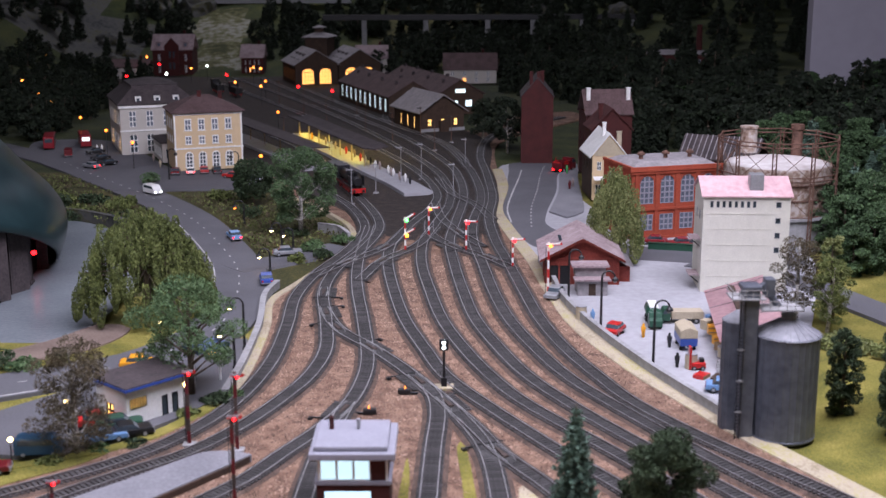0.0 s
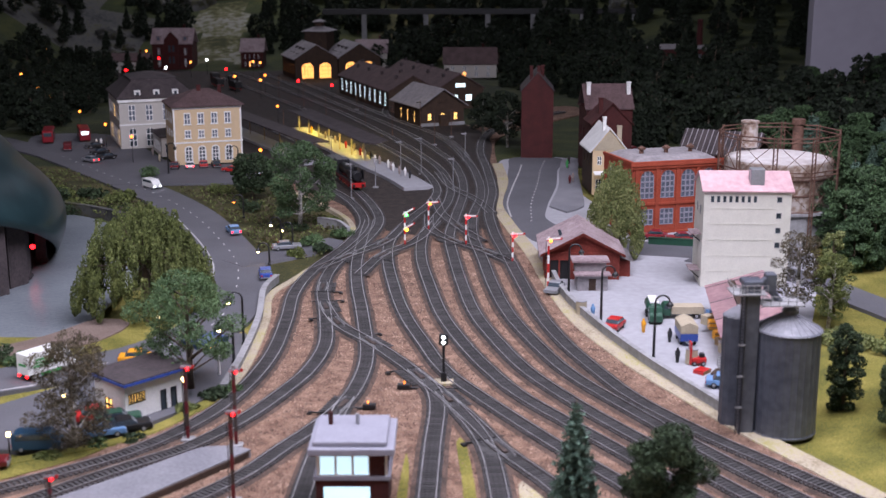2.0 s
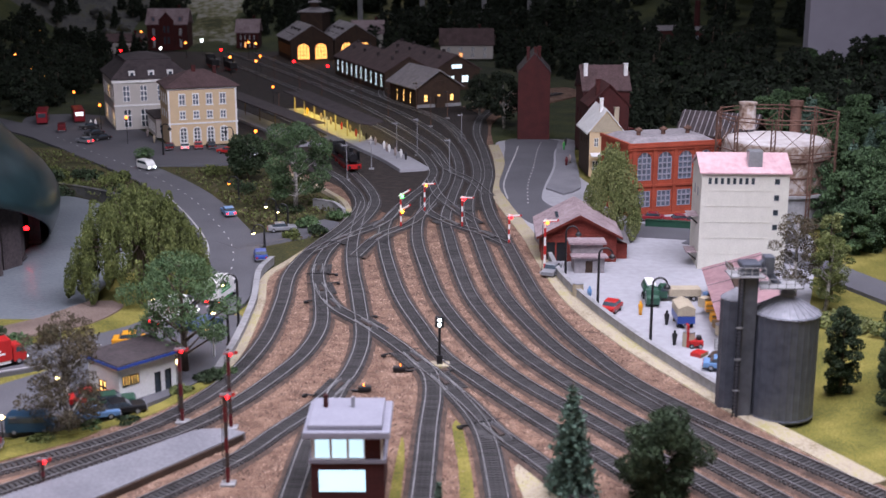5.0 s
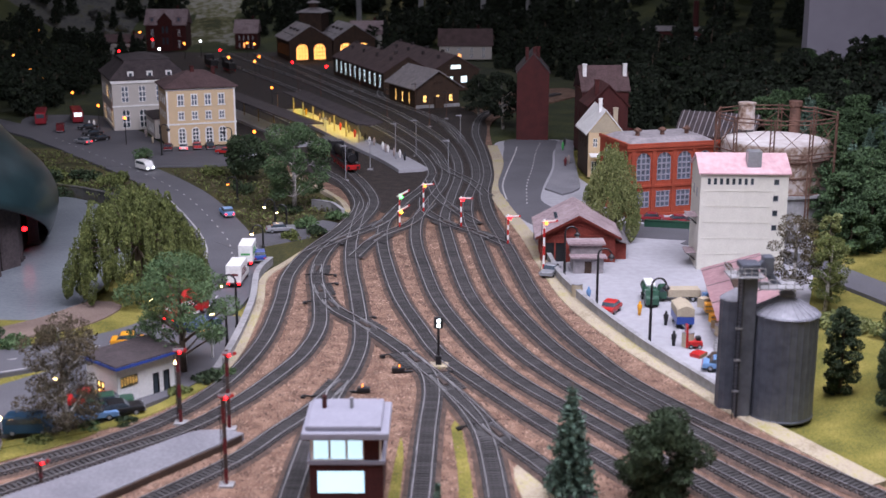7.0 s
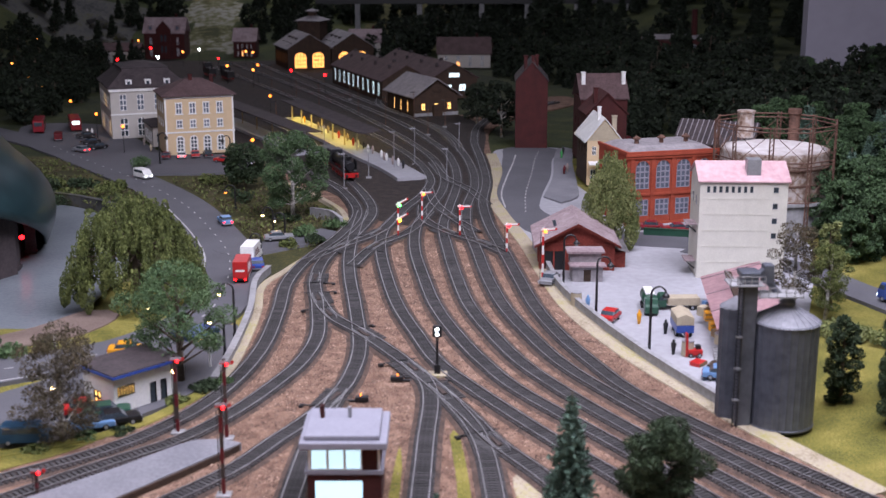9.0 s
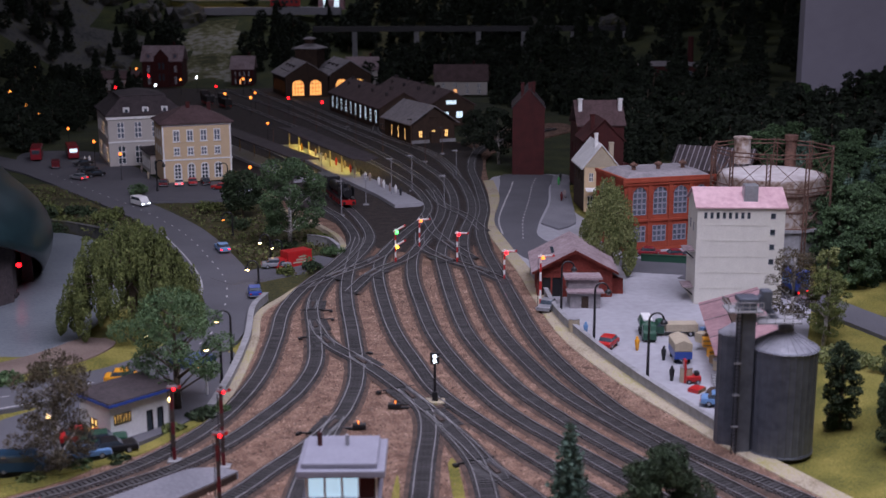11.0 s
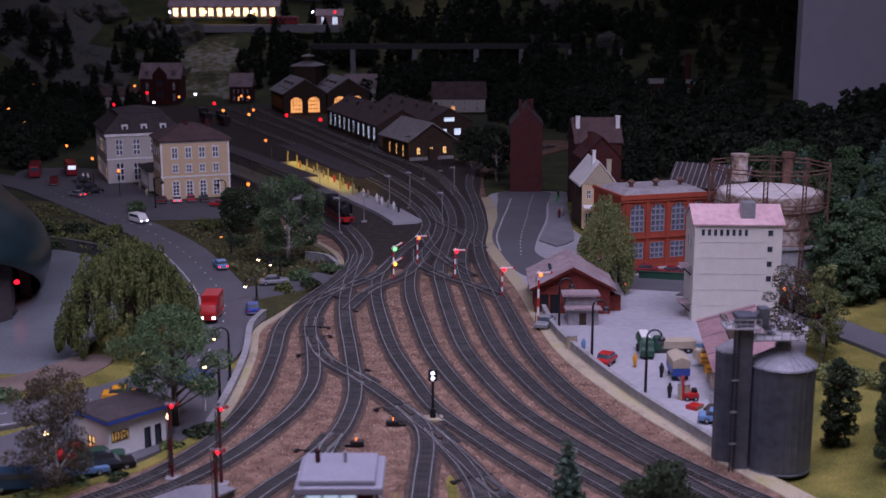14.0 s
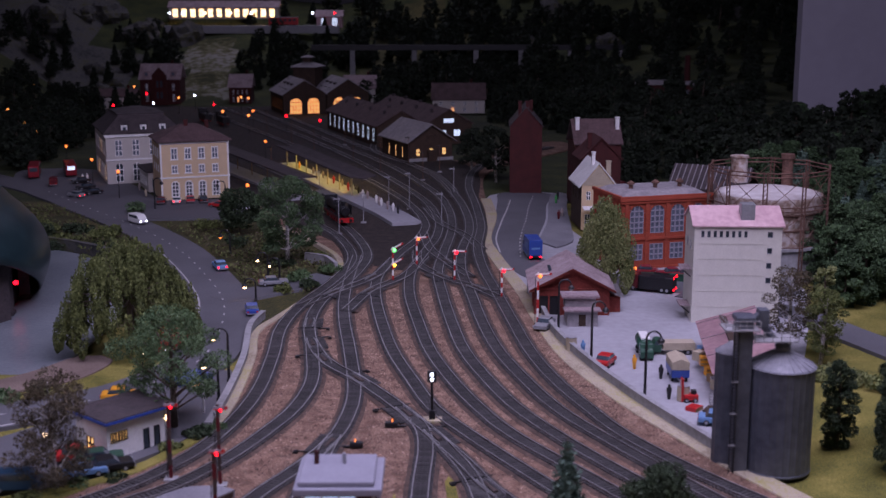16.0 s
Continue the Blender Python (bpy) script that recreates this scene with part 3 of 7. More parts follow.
def shell(t, w, d, h, mat, front=(), left=(), right=(), gable=0.0, gable_sides=False, label=""):
    """Four walls round a floor plan whose front stands on y = 0."""
    gf, gs = (0.0, gable) if gable_sides else (gable, 0.0)
    part("wall", wall_mesh(w, h, front, gable=gf), mat, t, label)
    part("wall", wall_mesh(w, h, (), gable=gf), mat, t, at=(0, d, 0, 0, 0, 180))
    part("wall", wall_mesh(d - 0.6, h, left, gable=gs), mat, t, at=(-w / 2, d / 2, 0, 0, 0, -90))
    part("wall", wall_mesh(d - 0.6, h, right, gable=gs), mat, t, at=(w / 2, d / 2, 0, 0, 0, 90))


def side_at(w, d, left=True):
    return (-w / 2, d / 2, 0, 0, 0, -90) if left else (w / 2, d / 2, 0, 0, 0, 90)


def gable_roof(t, w, d, h, rise, mat, over=0.6, thick=0.25, along_y=True, label="", y0=0.0, name="roof"):
    """Two sloping leaves over a w by d plan whose ridge runs along y or along x."""
    span, run = (w, d) if along_y else (d, w)
    for s in (-1, 1):
        bm = bmesh.new()
        e = span / 2 + over
        drop = rise * over / (span / 2)
        a = [(s * e, h - drop), (0, h + rise), (0, h + rise + thick), (s * e, h - drop + thick)]
        vs = [bm.verts.new((p, q, z)) for q in (-run / 2 - over, run / 2 + over) for p, z in a]
        for q in ((0, 1, 2, 3), (7, 6, 5, 4), (0, 4, 5, 1), (1, 5, 6, 2), (2, 6, 7, 3), (3, 7, 4, 0)):
            bm.faces.new([vs[i] for i in q])
        bmesh.ops.recalc_face_normals(bm, faces=bm.faces)
        part(name, bm, mat, t, label, at=(0, d / 2 + y0, 0, 0, 0, 0 if along_y else 90))


def hip_roof(t, w, d, h, rise, mat, over=0.6, flat=0.25, label="", y0=0.0, thick=0.3):
    """A roof that slopes on all four sides to a small ridge or flat."""
    bm = bmesh.new()
    x, y = w / 2 + over, d / 2 + over
    rings = [[(-x, -y, h), (x, -y, h), (x, y, h), (-x, y, h)], [(-x, -y, h + thick), (x, -y, h + thick), (x, y, h + thick), (-x, y, h + thick)]]
    fx, fy = (x - min(x, y) * (1 - flat)), (y - min(x, y) * (1 - flat))
    rings.append([(-fx, -fy, h + rise), (fx, -fy, h + rise), (fx, fy, h + rise), (-fx, fy, h + rise)])
    vs = [[bm.verts.new(p) for p in r] for r in rings]
    for p, q in zip(vs, vs[1:]):
        for k in range(4):
            bm.faces.new((p[k], p[(k + 1) % 4], q[(k + 1) % 4], q[k]))
    bm.faces.new(vs[0][::-1])
    bm.faces.new(vs[-1])
    part("roof", bm, mat, t, label, at=(0, d / 2 + y0, 0))


def chimney(t, x, y, z0, z1, mat, w=0.9):
    bm = box(bmesh.new(), x - w / 2, x + w / 2, y - w / 2, y + w / 2, z0, z1)
    box(bm, x - w * 0.62, x + w * 0.62, y - w * 0.62, y + w * 0.62, z1, z1 + 0.25)
    part("chimney", bm, mat, t)


def station_wing():
    t = thing("station_building", -58.9, 300.9, 0.05, 20, "pale yellow three storey station house with white window frames", "station")
    w, d, h = 16.8, 14, 14.2
    ground_w, mid, top = row(4, -6.6, 6.6, 1.5, 0.7, 4.4), row(4, -6.6, 6.6, 1.3, 6.6, 8.4), row(4, -6.6, 6.6, 1.4, 10, 12.6)
    side = row(3, -5.6, 5.6, 1.3, 6.6, 8.4) + row(3, -5.6, 5.6, 1.3, 10, 12.6)
    shell(t, w, d, h, M["yellow_wall"], ground_w + mid + top, side)
    for o in ground_w:
        window(t, o, None, M["white"], M["glass"], 2, 4, True, M["yellow_wall"], "door")
    for o in mid + top:
        window(t, o, None, M["white"], M["grey_pane"], 2, 2)
    for o in side:
        window(t, o, side_at(w, d), M["white"], M["glass"], 2, 2)
    for o in ground_w:
        bm, r, cx = bmesh.new(), (o[1] - o[0]) / 2 + 0.14, (o[0] + o[1]) / 2
        ring = [Vector((cx + r * math.cos(k * math.pi / 10), -0.1, o[3] - r + 0.14 + r * math.sin(k * math.pi / 10))) for k in range(11)]
        for p, q in zip(ring, ring[1:]):
            tube(bm, p, q, 0.15, n=6)
        for x in (o[0] - 0.14, o[1] + 0.14):
            tube(bm, (x, -0.1, o[2]), (x, -0.1, o[3] - r + 0.14), 0.15, n=6)
        part("door_arch", bm, M["white"], t, "white plaster arch round the door")
    for o in mid + top:
        tall, edge = 0.22, 0.14
        bm = box(bmesh.new(), o[0] - edge, o[0] - 0.02, -0.1, -0.002, o[2], o[3] + tall)
        box(bm, o[1] + 0.02, o[1] + edge, -0.1, -0.002, o[2], o[3] + tall)
        box(bm, o[0] - 0.02, o[1] + 0.02, -0.1, -0.002, o[3] + 0.02, o[3] + tall)
        part("surround", bm, M["white"], t, "white plaster window surround")
        part("sill", box(bmesh.new(), o[0] - 0.3, o[1] + 0.3, -0.22, -0.003, o[2] - 0.22, o[2] - 0.02), M["white"], t)
    for x in (-w / 2 + 0.02, w / 2 - 0.42):
        part("quoin", box(bmesh.new(), x, x + 0.4, -0.08, -0.002, 0.3, 13.6), M["white"], t)
    for z in (5.3, 13.7):
        bm = box(bmesh.new(), -w / 2 - 0.15, w / 2 + 0.15, -0.15, -0.002, z, z + 0.35)
        part("cornice", bm, M["white"], t)
    hip_roof(t, w, d, h, 3.8, M["roof_brown"], 0.7, 0.05, "brown tiled hip roof")
    chimney(t, -1, 6, 16, 18.8, M["dark_brick"])
    chimney(t, 4.5, 8, 15.5, 18.3, M["dark_brick"])


def station_main():
    t = thing("station_hall", -77.4, 327.8, 0.05, 21, "light grey station hall with a dark mansard roof", "station")
    w, d, h = 20, 26, 13.2
    low, high = row(4, -9, 9, 2.0, 0.6, 5.4), row(4, -9, 9, 1.8, 7.4, 11.6)
    side_low, side_high = row(6, -12, 12, 1.6, 0.8, 5), row(6, -12, 12, 1.6, 7.4, 11.2)
    shell(t, w, d, h, M["grey_wall"], low + high, side_low + side_high)
    for k, o in enumerate(low):
        window(t, o, None, M["white"], M["glass"], 2, 3, True, M["grey_wall"])
    for o in high:
        window(t, o, None, M["white"], M["grey_pane"], 2, 3)
    for k, o in enumerate(side_low + side_high):
        window(t, o, side_at(w, d), M["white"], M["warm"] if k % 4 == 1 else M["glass"], 2, 3)
    part("cornice", box(bmesh.new(), -w / 2 - 0.4, w / 2 + 0.4, -0.4, -0.002, 12.4, 13.2), M["white"], t)
    part("string_course", box(bmesh.new(), -w / 2 - 0.2, w / 2 + 0.2, -0.2, -0.002, 6.2, 6.6), M["white"], t)
    hip_roof(t, w, d, h, 4.6, M["roof_dark"], 0.6, 0.55, "dark brown mansard roof")
    hip_roof(t, w * 0.6, d * 0.6, h + 4.6, 1.4, M["roof_dark"], 0.2, 0.2, y0=d * 0.2)
    for x in (-5, 0, 5):
        bm = box(bmesh.new(), x - 0.8, x + 0.8, 0.2, 2.4, h + 0.4, h + 2.2)
        dormer = part("dormer", bm, M["white"], t)
        part("pane", box(bmesh.new(), x - 0.4, x + 0.4, 0.14, 0.2, h + 0.8, h + 1.8), M["glass"], dormer)
    c = thing("station_annex", -67.4, 313.4, 0.05, 22, "low grey connecting wing of the station", "station")
    o = row(6, -5.6, 5.6, 0.8, 1, 3.6)
    shell(c, 12, 14, 5, M["grey_wall"], o, o)
    for q in o:
        window(c, q, None, M["white"], M["glass"], 1, 2)
        window(c, q, side_at(12, 14), M["white"], M["glass"], 1, 2)
    hip_roof(c, 12, 14, 5, 1.0, M["roof_dark"], 0.5, 0.5)


def white_tower():
    t = thing("grain_tower", 46, 183.6, 0, -3, "tall white grain warehouse tower with a faded pink roof", "warehouse")
    w, d, h = 13.2, 9, 15.2
    slots = row(8, -5.8, 1.6, 0.5, 13.4, 14.4)
    small = [(4.4, 5.2, z, z + 0.9) for z in (13.4, 10.9, 8.6, 6.3)]
    left = row(2, -3, 3, 0.9, 11, 12.4)
    shell(t, w, d, h, M["cream"], slots + small, left)
    for o in slots + small:
        window(t, o, None, M["stone"], M["glass"], 1, 1)
    for o in left:
        window(t, o, side_at(w, d), M["stone"], M["glass"], 1, 1)
    for z in (2.5, 5.0, 7.5, 10.0, 12.4):
        part("ledge", box(bmesh.new(), -w / 2 + 0.6, w / 2 - 2.4, -0.05, -0.002, z, z + 0.09), M["cream"], t)
    gable_roof(t, w, d, h, 2.2, M["roof_pink"], 0.35, 0.2, False, "faded pink pitched roof")
    for x in (-w / 2, w / 2 - 0.3):
        bm = bmesh.new()
        a = [bm.verts.new((x + k, y, z)) for k in (0, 0.3) for y, z in ((0, h), (d, h), (d / 2, h + 2.1))]
        for q in ((2, 1, 0), (3, 4, 5), (0, 1, 4, 3), (1, 2, 5, 4), (2, 0, 3, 5)):
            bm.faces.new([a[i] for i in q])
        part("gable", bm, M["cream"], t)
    bm = box(bmesh.new(), 0.5, 2.6, 1.0, 3.0, h + 0.6, h + 3.2, 0.1)
    part("roof_vent", bm, M["silver"], t, "small grey roof vent")
    for z in (2.2, 8.0):
        bm = box(bmesh.new(), -w / 2 - 1.6, -w / 2, 1.5, 5.0, z, z + 0.2)
        part("hatch_canopy", bm, M["roof_mauve"], t, at=(0, 0, 0, 0, 0, 0))
        part("bracket", tube(bmesh.new(), (-w / 2 - 1.4, 2, z), (-w / 2, 2, z - 1.2), 0.1), M["black"], t)


def loading_shed():
    t = thing("loading_shed", 38.6, 146, 0, -7, "long loading shed with a pink sheet roof and a dark platform", "shed")
    bm = box(bmesh.new(), -3.2, 3.4, 0, 24, 0, 1.2)
    part("platform", bm, M["stone"], t, "dark loading platform")
    posts = [(x, y) for y in (1, 7, 12, 18, 23) for x in (-2.6,)]
    for x, y in posts:
        part("post", box(bmesh.new(), x - 0.15, x + 0.15, y - 0.15, y + 0.15, 1.2, 4.2), M["brown_wood"], t)
    part("wall", box(bmesh.new(), -1.2, 3.2, 0.6, 23.4, 1.2, 5.0), M["brown_wood"], t)
    for y in (3, 9, 14, 19):
        d = part("door", box(bmesh.new(), -1.34, -1.2, y, y + 2.6, 1.2, 3.8), M["wood"], t)
        part("door_bar", box(bmesh.new(), -1.42, -1.34, y, y + 2.6, 2.4, 2.6), M["brown_wood"], d)
    bm = bmesh.new()
    vs = [bm.verts.new(p) for p in ((-4.4, -0.6, 3.7), (3.8, -0.6, 6.3), (3.8, 24.6, 6.3), (-4.4, 24.6, 3.7))]
    bm.faces.new(vs)
    bmesh.ops.solidify(bm, geom=bm.faces, thickness=0.2)
    part("roof", bm, M["roof_pink"], t, "stained pink lean-to roof")
    for y in (7, 15, 23):
        part("roof_seam", tube(bmesh.new(), (-4.4, y, 3.78), (3.8, y, 6.38), 0.07, n=6), M["roof_mauve"], t)
    bm = bmesh.new()
    for k in range(5):
        box(bm, -4.6 + 0.0, -3.2, -1.8 + k * 0.36, -1.45 + k * 0.36, 0, 0.24 * (k + 1))
    part("steps", bm, M["stone"], t)


def silo_pair():
    t = thing("steel_silo", 36.4, 124.6, 0, 0, "dark grey ribbed steel silo with a pale conical roof", "silo")

    def ribbed(bm, r, h, ribs):
        n = ribs * 4
        prof = [[bm.verts.new(((r + (0.07 if k % 4 == 0 else 0)) * math.cos(k * math.tau / n), (r + (0.07 if k % 4 == 0 else 0)) * math.sin(k * math.tau / n), z)) for k in range(n)] for z in (0, h)]
        for k in range(n):
            bm.faces.new((prof[0][k], prof[0][(k + 1) % n], prof[1][(k + 1) % n], prof[1][k]))
        return bm

    part("drum", ribbed(bmesh.new(), 3.4, 11.6, 30), M["silo"], t, "dark grey ribbed sheet drum")
    for z in (0.1, 11.4):
        bm = lathe(bmesh.new(), [(3.44, z), (3.52, z + 0.05), (3.52, z + 0.18), (3.44, z + 0.22)], 60)
        part("hoop", bm, M["silo"], t)
    bm = bmesh.new()
    n = 24
    ring = [bm.verts.new((3.6 * math.cos(k * math.tau / n), 3.6 * math.sin(k * math.tau / n), 11.5)) for k in range(n)]
    top = [bm.verts.new((0.7 * math.cos(k * math.tau / n), 0.7 * math.sin(k * math.tau / n), 13.2)) for k in range(n)]
    for k in range(n):
        bm.faces.new((ring[k], ring[(k + 1) % n], top[(k + 1) % n], top[k]))
    part("cone_roof", bm, M["silo_roof"], t, "pale galvanised cone roof")
    for k in range(n):
        a = (k + 0.5) * math.tau / n
        part("roof_rib", tube(bmesh.new(), (3.6 * math.cos(a), 3.6 * math.sin(a), 11.52), (0.7 * math.cos(a), 0.7 * math.sin(a), 13.2), 0.06, n=5), M["silo_roof"], t)
    part("cap", lathe(bmesh.new(), [(0.75, 13.1), (0.75, 13.5), (0.9, 13.55), (0.5, 13.9), (0.1, 14)], 20), M["silo_roof"], t)
    e = thing("silo_elevator", 32.1, 124.8, 0, 0, "dark grey elevator shaft with platforms beside the silo", "silo")
    part("small_drum", ribbed(bmesh.new(), 1.7, 12.4, 14), M["silo"], e, "narrow dark sheet drum", at=(-0.4, 2.2, 0))
    part("small_cone", lathe(bmesh.new(), [(1.8, 12.3), (0.3, 13.4)], 20), M["silo_roof"], e, at=(-0.4, 2.2, 0))
    part("shaft", box(bmesh.new(), -0.75, 0.85, -1.4, 0.6, 0, 16.4, 0.06), M["silo"], e, "square dark sheet shaft")
    part("shaft_head", box(bmesh.new(), -1.0, 1.05, -1.5, 0.75, 16.4, 17.0, 0.15), M["silo"], e)
    part("spout", tube(bmesh.new(), (1.2, -0.4, 17.0), (3.4, 0.1, 14.2), 0.4), M["silo"], e)
    part("second_head", box(bmesh.new(), 1.5, 2.6, -0.8, 0.6, 15.6, 17.6, 0.12), M["silo"], e)
    for z, x0, x1 in ((15.6, -2.2, 1.4), (14.4, 0.9, 5.4)):
        p = part("catwalk", box(bmesh.new(), x0, x1, -2.0, 1.0, z, z + 0.12), M["stone"], e, "light metal catwalk")
        bm = bmesh.new()
        for k in range(6):
            x = x0 + (x1 - x0) * k / 5
            tube(bm, (x, -2, z), (x, -2, z + 1.1), 0.05, n=5)
        for q in (0.6, 1.1):
            tube(bm, (x0, -2, z + q), (x1, -2, z + q), 0.05, n=5)
            tube(bm, (x0, -2, z + q), (x0, 1, z + q), 0.05, n=5)
        part("railing", bm, M["stone"], p)
    bm = bmesh.new()
    for s in (-0.25, 0.25):
        tube(bm, (s - 0.9, -1.65, 0), (s - 0.9, -1.65, 16), 0.05, n=5)
    for k in range(40):
        tube(bm, (-1.15, -1.65, 0.4 * k + 0.2), (-0.65, -1.65, 0.4 * k + 0.2), 0.035, n=4)
    part("ladder", bm, M["black"], e)
    for z in (3, 6.5, 10):
        part("clamp", box(bmesh.new(), -1.25, -0.55, -1.7, -1.4, z, z + 0.18), M["silver"], e)


def goods_shed():
    t = thing("goods_shed", 21.5, 188.5, 0, -2, "red brown timber goods shed with a weathered shingle roof", "shed")
    w, d, h = 13, 13, 4.4
    door = [(-5.6, -2.2, 0, 3.2)]
    shell(t, w, d, h, M["red_wood"], door + [(1.0, 2.2, 2.4, 3.4)], row(2, -6, 6, 2.6, 0, 3.2), gable=3.2)
    window(t, (1.0, 2.2, 2.4, 3.4), None, M["red_wood"], M["glass"], 2, 1)
    # black sheet across the opening stands for the unlit interior
    part("doorway", box(bmesh.new(), -5.6, -2.2, 0.22, 0.28, 0, 3.2), M["black"], t)
    gable_roof(t, w, d, h, 3.2, M["roof_mauve"], 1.0, 0.3, True, "weathered mauve shingle roof")
    bm = bmesh.new()
    for s in (-1, 1):
        a = [bm.verts.new(p) for p in ((s * 7.4, -1.06, 3.92), (0, -1.06, 7.5), (0, -1.06, 8.0), (s * 7.4, -1.06, 4.35))]
        bm.faces.new(a)
    bmesh.ops.solidify(bm, geom=bm.faces, thickness=0.12)
    part("barge_board", bm, M["red_wood"], t)
    for x in (-6.3, -4, -2, 0, 2, 4, 6.3):
        part("timber_post", box(bmesh.new(), x - 0.14, x + 0.14, -0.12, -0.002, 0, 4.4), M["red_wood"], t)
    part("timber_rail", box(bmesh.new(), -6.4, 6.4, -0.16, -0.002, 4.2, 4.5), M["red_wood"], t)
    part("skylight", box(bmesh.new(), -3.8, -2.0, 5, 9, 6.15, 6.3), M["glass"], t, at=(0, 0, 0))
    part("lean_to", box(bmesh.new(), 6.5, 8.6, 2, 11, 0, 2.6), M["red_wood"], t)
    bm = bmesh.new()
    bm.faces.new([bm.verts.new(p) for p in ((6.4, 1.4, 3.5), (9.2, 1.4, 2.5), (9.2, 11.6, 2.5), (6.4, 11.6, 3.5))])
    bmesh.ops.solidify(bm, geom=bm.faces, thickness=0.2)
    part("lean_to_roof", bm, M["roof_grey"], t)
    t.scale = (0.91, 1.0, 0.97)
    h2 = thing("hut", 22.4, 181.6, 0, 0, "small grey wooden hut with a stepped flat roof", "hut")
    part("body", wall_mesh(4.6, 2.4, [(-0.6, 0.5, 0, 1.9)]), M["roof_grey"], h2)
    part("body_side", box(bmesh.new(), -2.3, 2.3, 0.3, 4.6, 0, 2.4), M["roof_grey"], h2)
    part("door", box(bmesh.new(), -0.6, 0.5, 0.1, 0.2, 0, 1.9), M["brown_wood"], h2)
    part("roof", box(bmesh.new(), -2.8, 2.8, -0.7, 2.2, 2.4, 2.65), M["roof_mauve"], h2, at=(0, 0, 0, -3, 0, 0))
    part("upper_body", box(bmesh.new(), -2.5, 2.3, 2.3, 4.8, 2.4, 4.0), M["roof_grey"], h2)
    part("upper_roof", box(bmesh.new(), -3.0, 2.8, 1.7, 5.4, 4.0, 4.3), M["roof_mauve"], h2)


def factory():
    t = thing("brick_factory", 42.5, 223, 0, 16, "red brick factory with tall arched windows", "factory")
    w, d, h = 18, 13, 13
    up = row(4, -8, 8.4, 2.7, 6.6, 11.8)
    down = row(4, -8, 8.4, 2.7, 1.6, 4.6)
    side = row(2, -5.6, 5.6, 2.6, 6.6, 11.4)
    shell(t, w, d, h, M["brick"], up + down, side)
    for o in up:
        window(t, o, None, M["lavender"], M["grey_pane"], 3, 5, True, M["brick"])
    for o in down:
        window(t, o, None, M["lavender"], M["grey_pane"], 3, 3)
    for o in side:
        window(t, o, side_at(w, d), M["silver"], M["glass"], 3, 5, True, M["brick"])
    for z, q in ((5.4, 0.25), (12.2, 0.3), (12.7, 0.45), (0.0, 0.3)):
        part("brick_band", box(bmesh.new(), -w / 2 - q, w / 2 + q, -q, -0.002, z, z + 0.4), M["brick"], t)
    for k in range(5):
        x = -8 + 16.4 * k / 4
        part("pilaster", box(bmesh.new(), x - 0.35, x + 0.35, -0.22, -0.002, 0.4, 12.2), M["brick"], t)
    part("parapet", box(bmesh.new(), -w / 2 - 0.3, -w / 2 + 0.2, 0, d, 13, 13.6), M["brick"], t)
    part("parapet", box(bmesh.new(), -w / 2 - 0.3, w / 2 + 0.3, -0.3, 0.3, 13, 13.5), M["brick"], t)
    hip_roof(t, w - 0.8, d - 0.8, h, 1.2, M["roof_grey"], 0, 0.7, "pale grey felt roof", y0=0.4)
    for x in (-5, 0, 5):
        part("roof_vent", lathe(bmesh.new(), [(0.4, 13.4), (0.4, 14.9), (0.75, 15), (0.75, 15.3), (0.1, 15.7)], 12, x, 5), M["rust"], t)
    g = thing("factory_annex", 57, 256, 0, -28, "low dark shed behind the gas holder", "shed")
    shell(g, 16, 10, 9.5, M["dark_brick"])
    gable_roof(g, 16, 10, 9.5, 4, M["roof_dark"], 0.5, 0.25, False, "dark corrugated sheet roof")
    for k in range(15):
        x = -8 + 16 * k / 14
        part("roof_rib", tube(bmesh.new(), (x, -0.45, 9.4), (x, 5, 13.75), 0.12, n=5), M["roof_grey"], g)


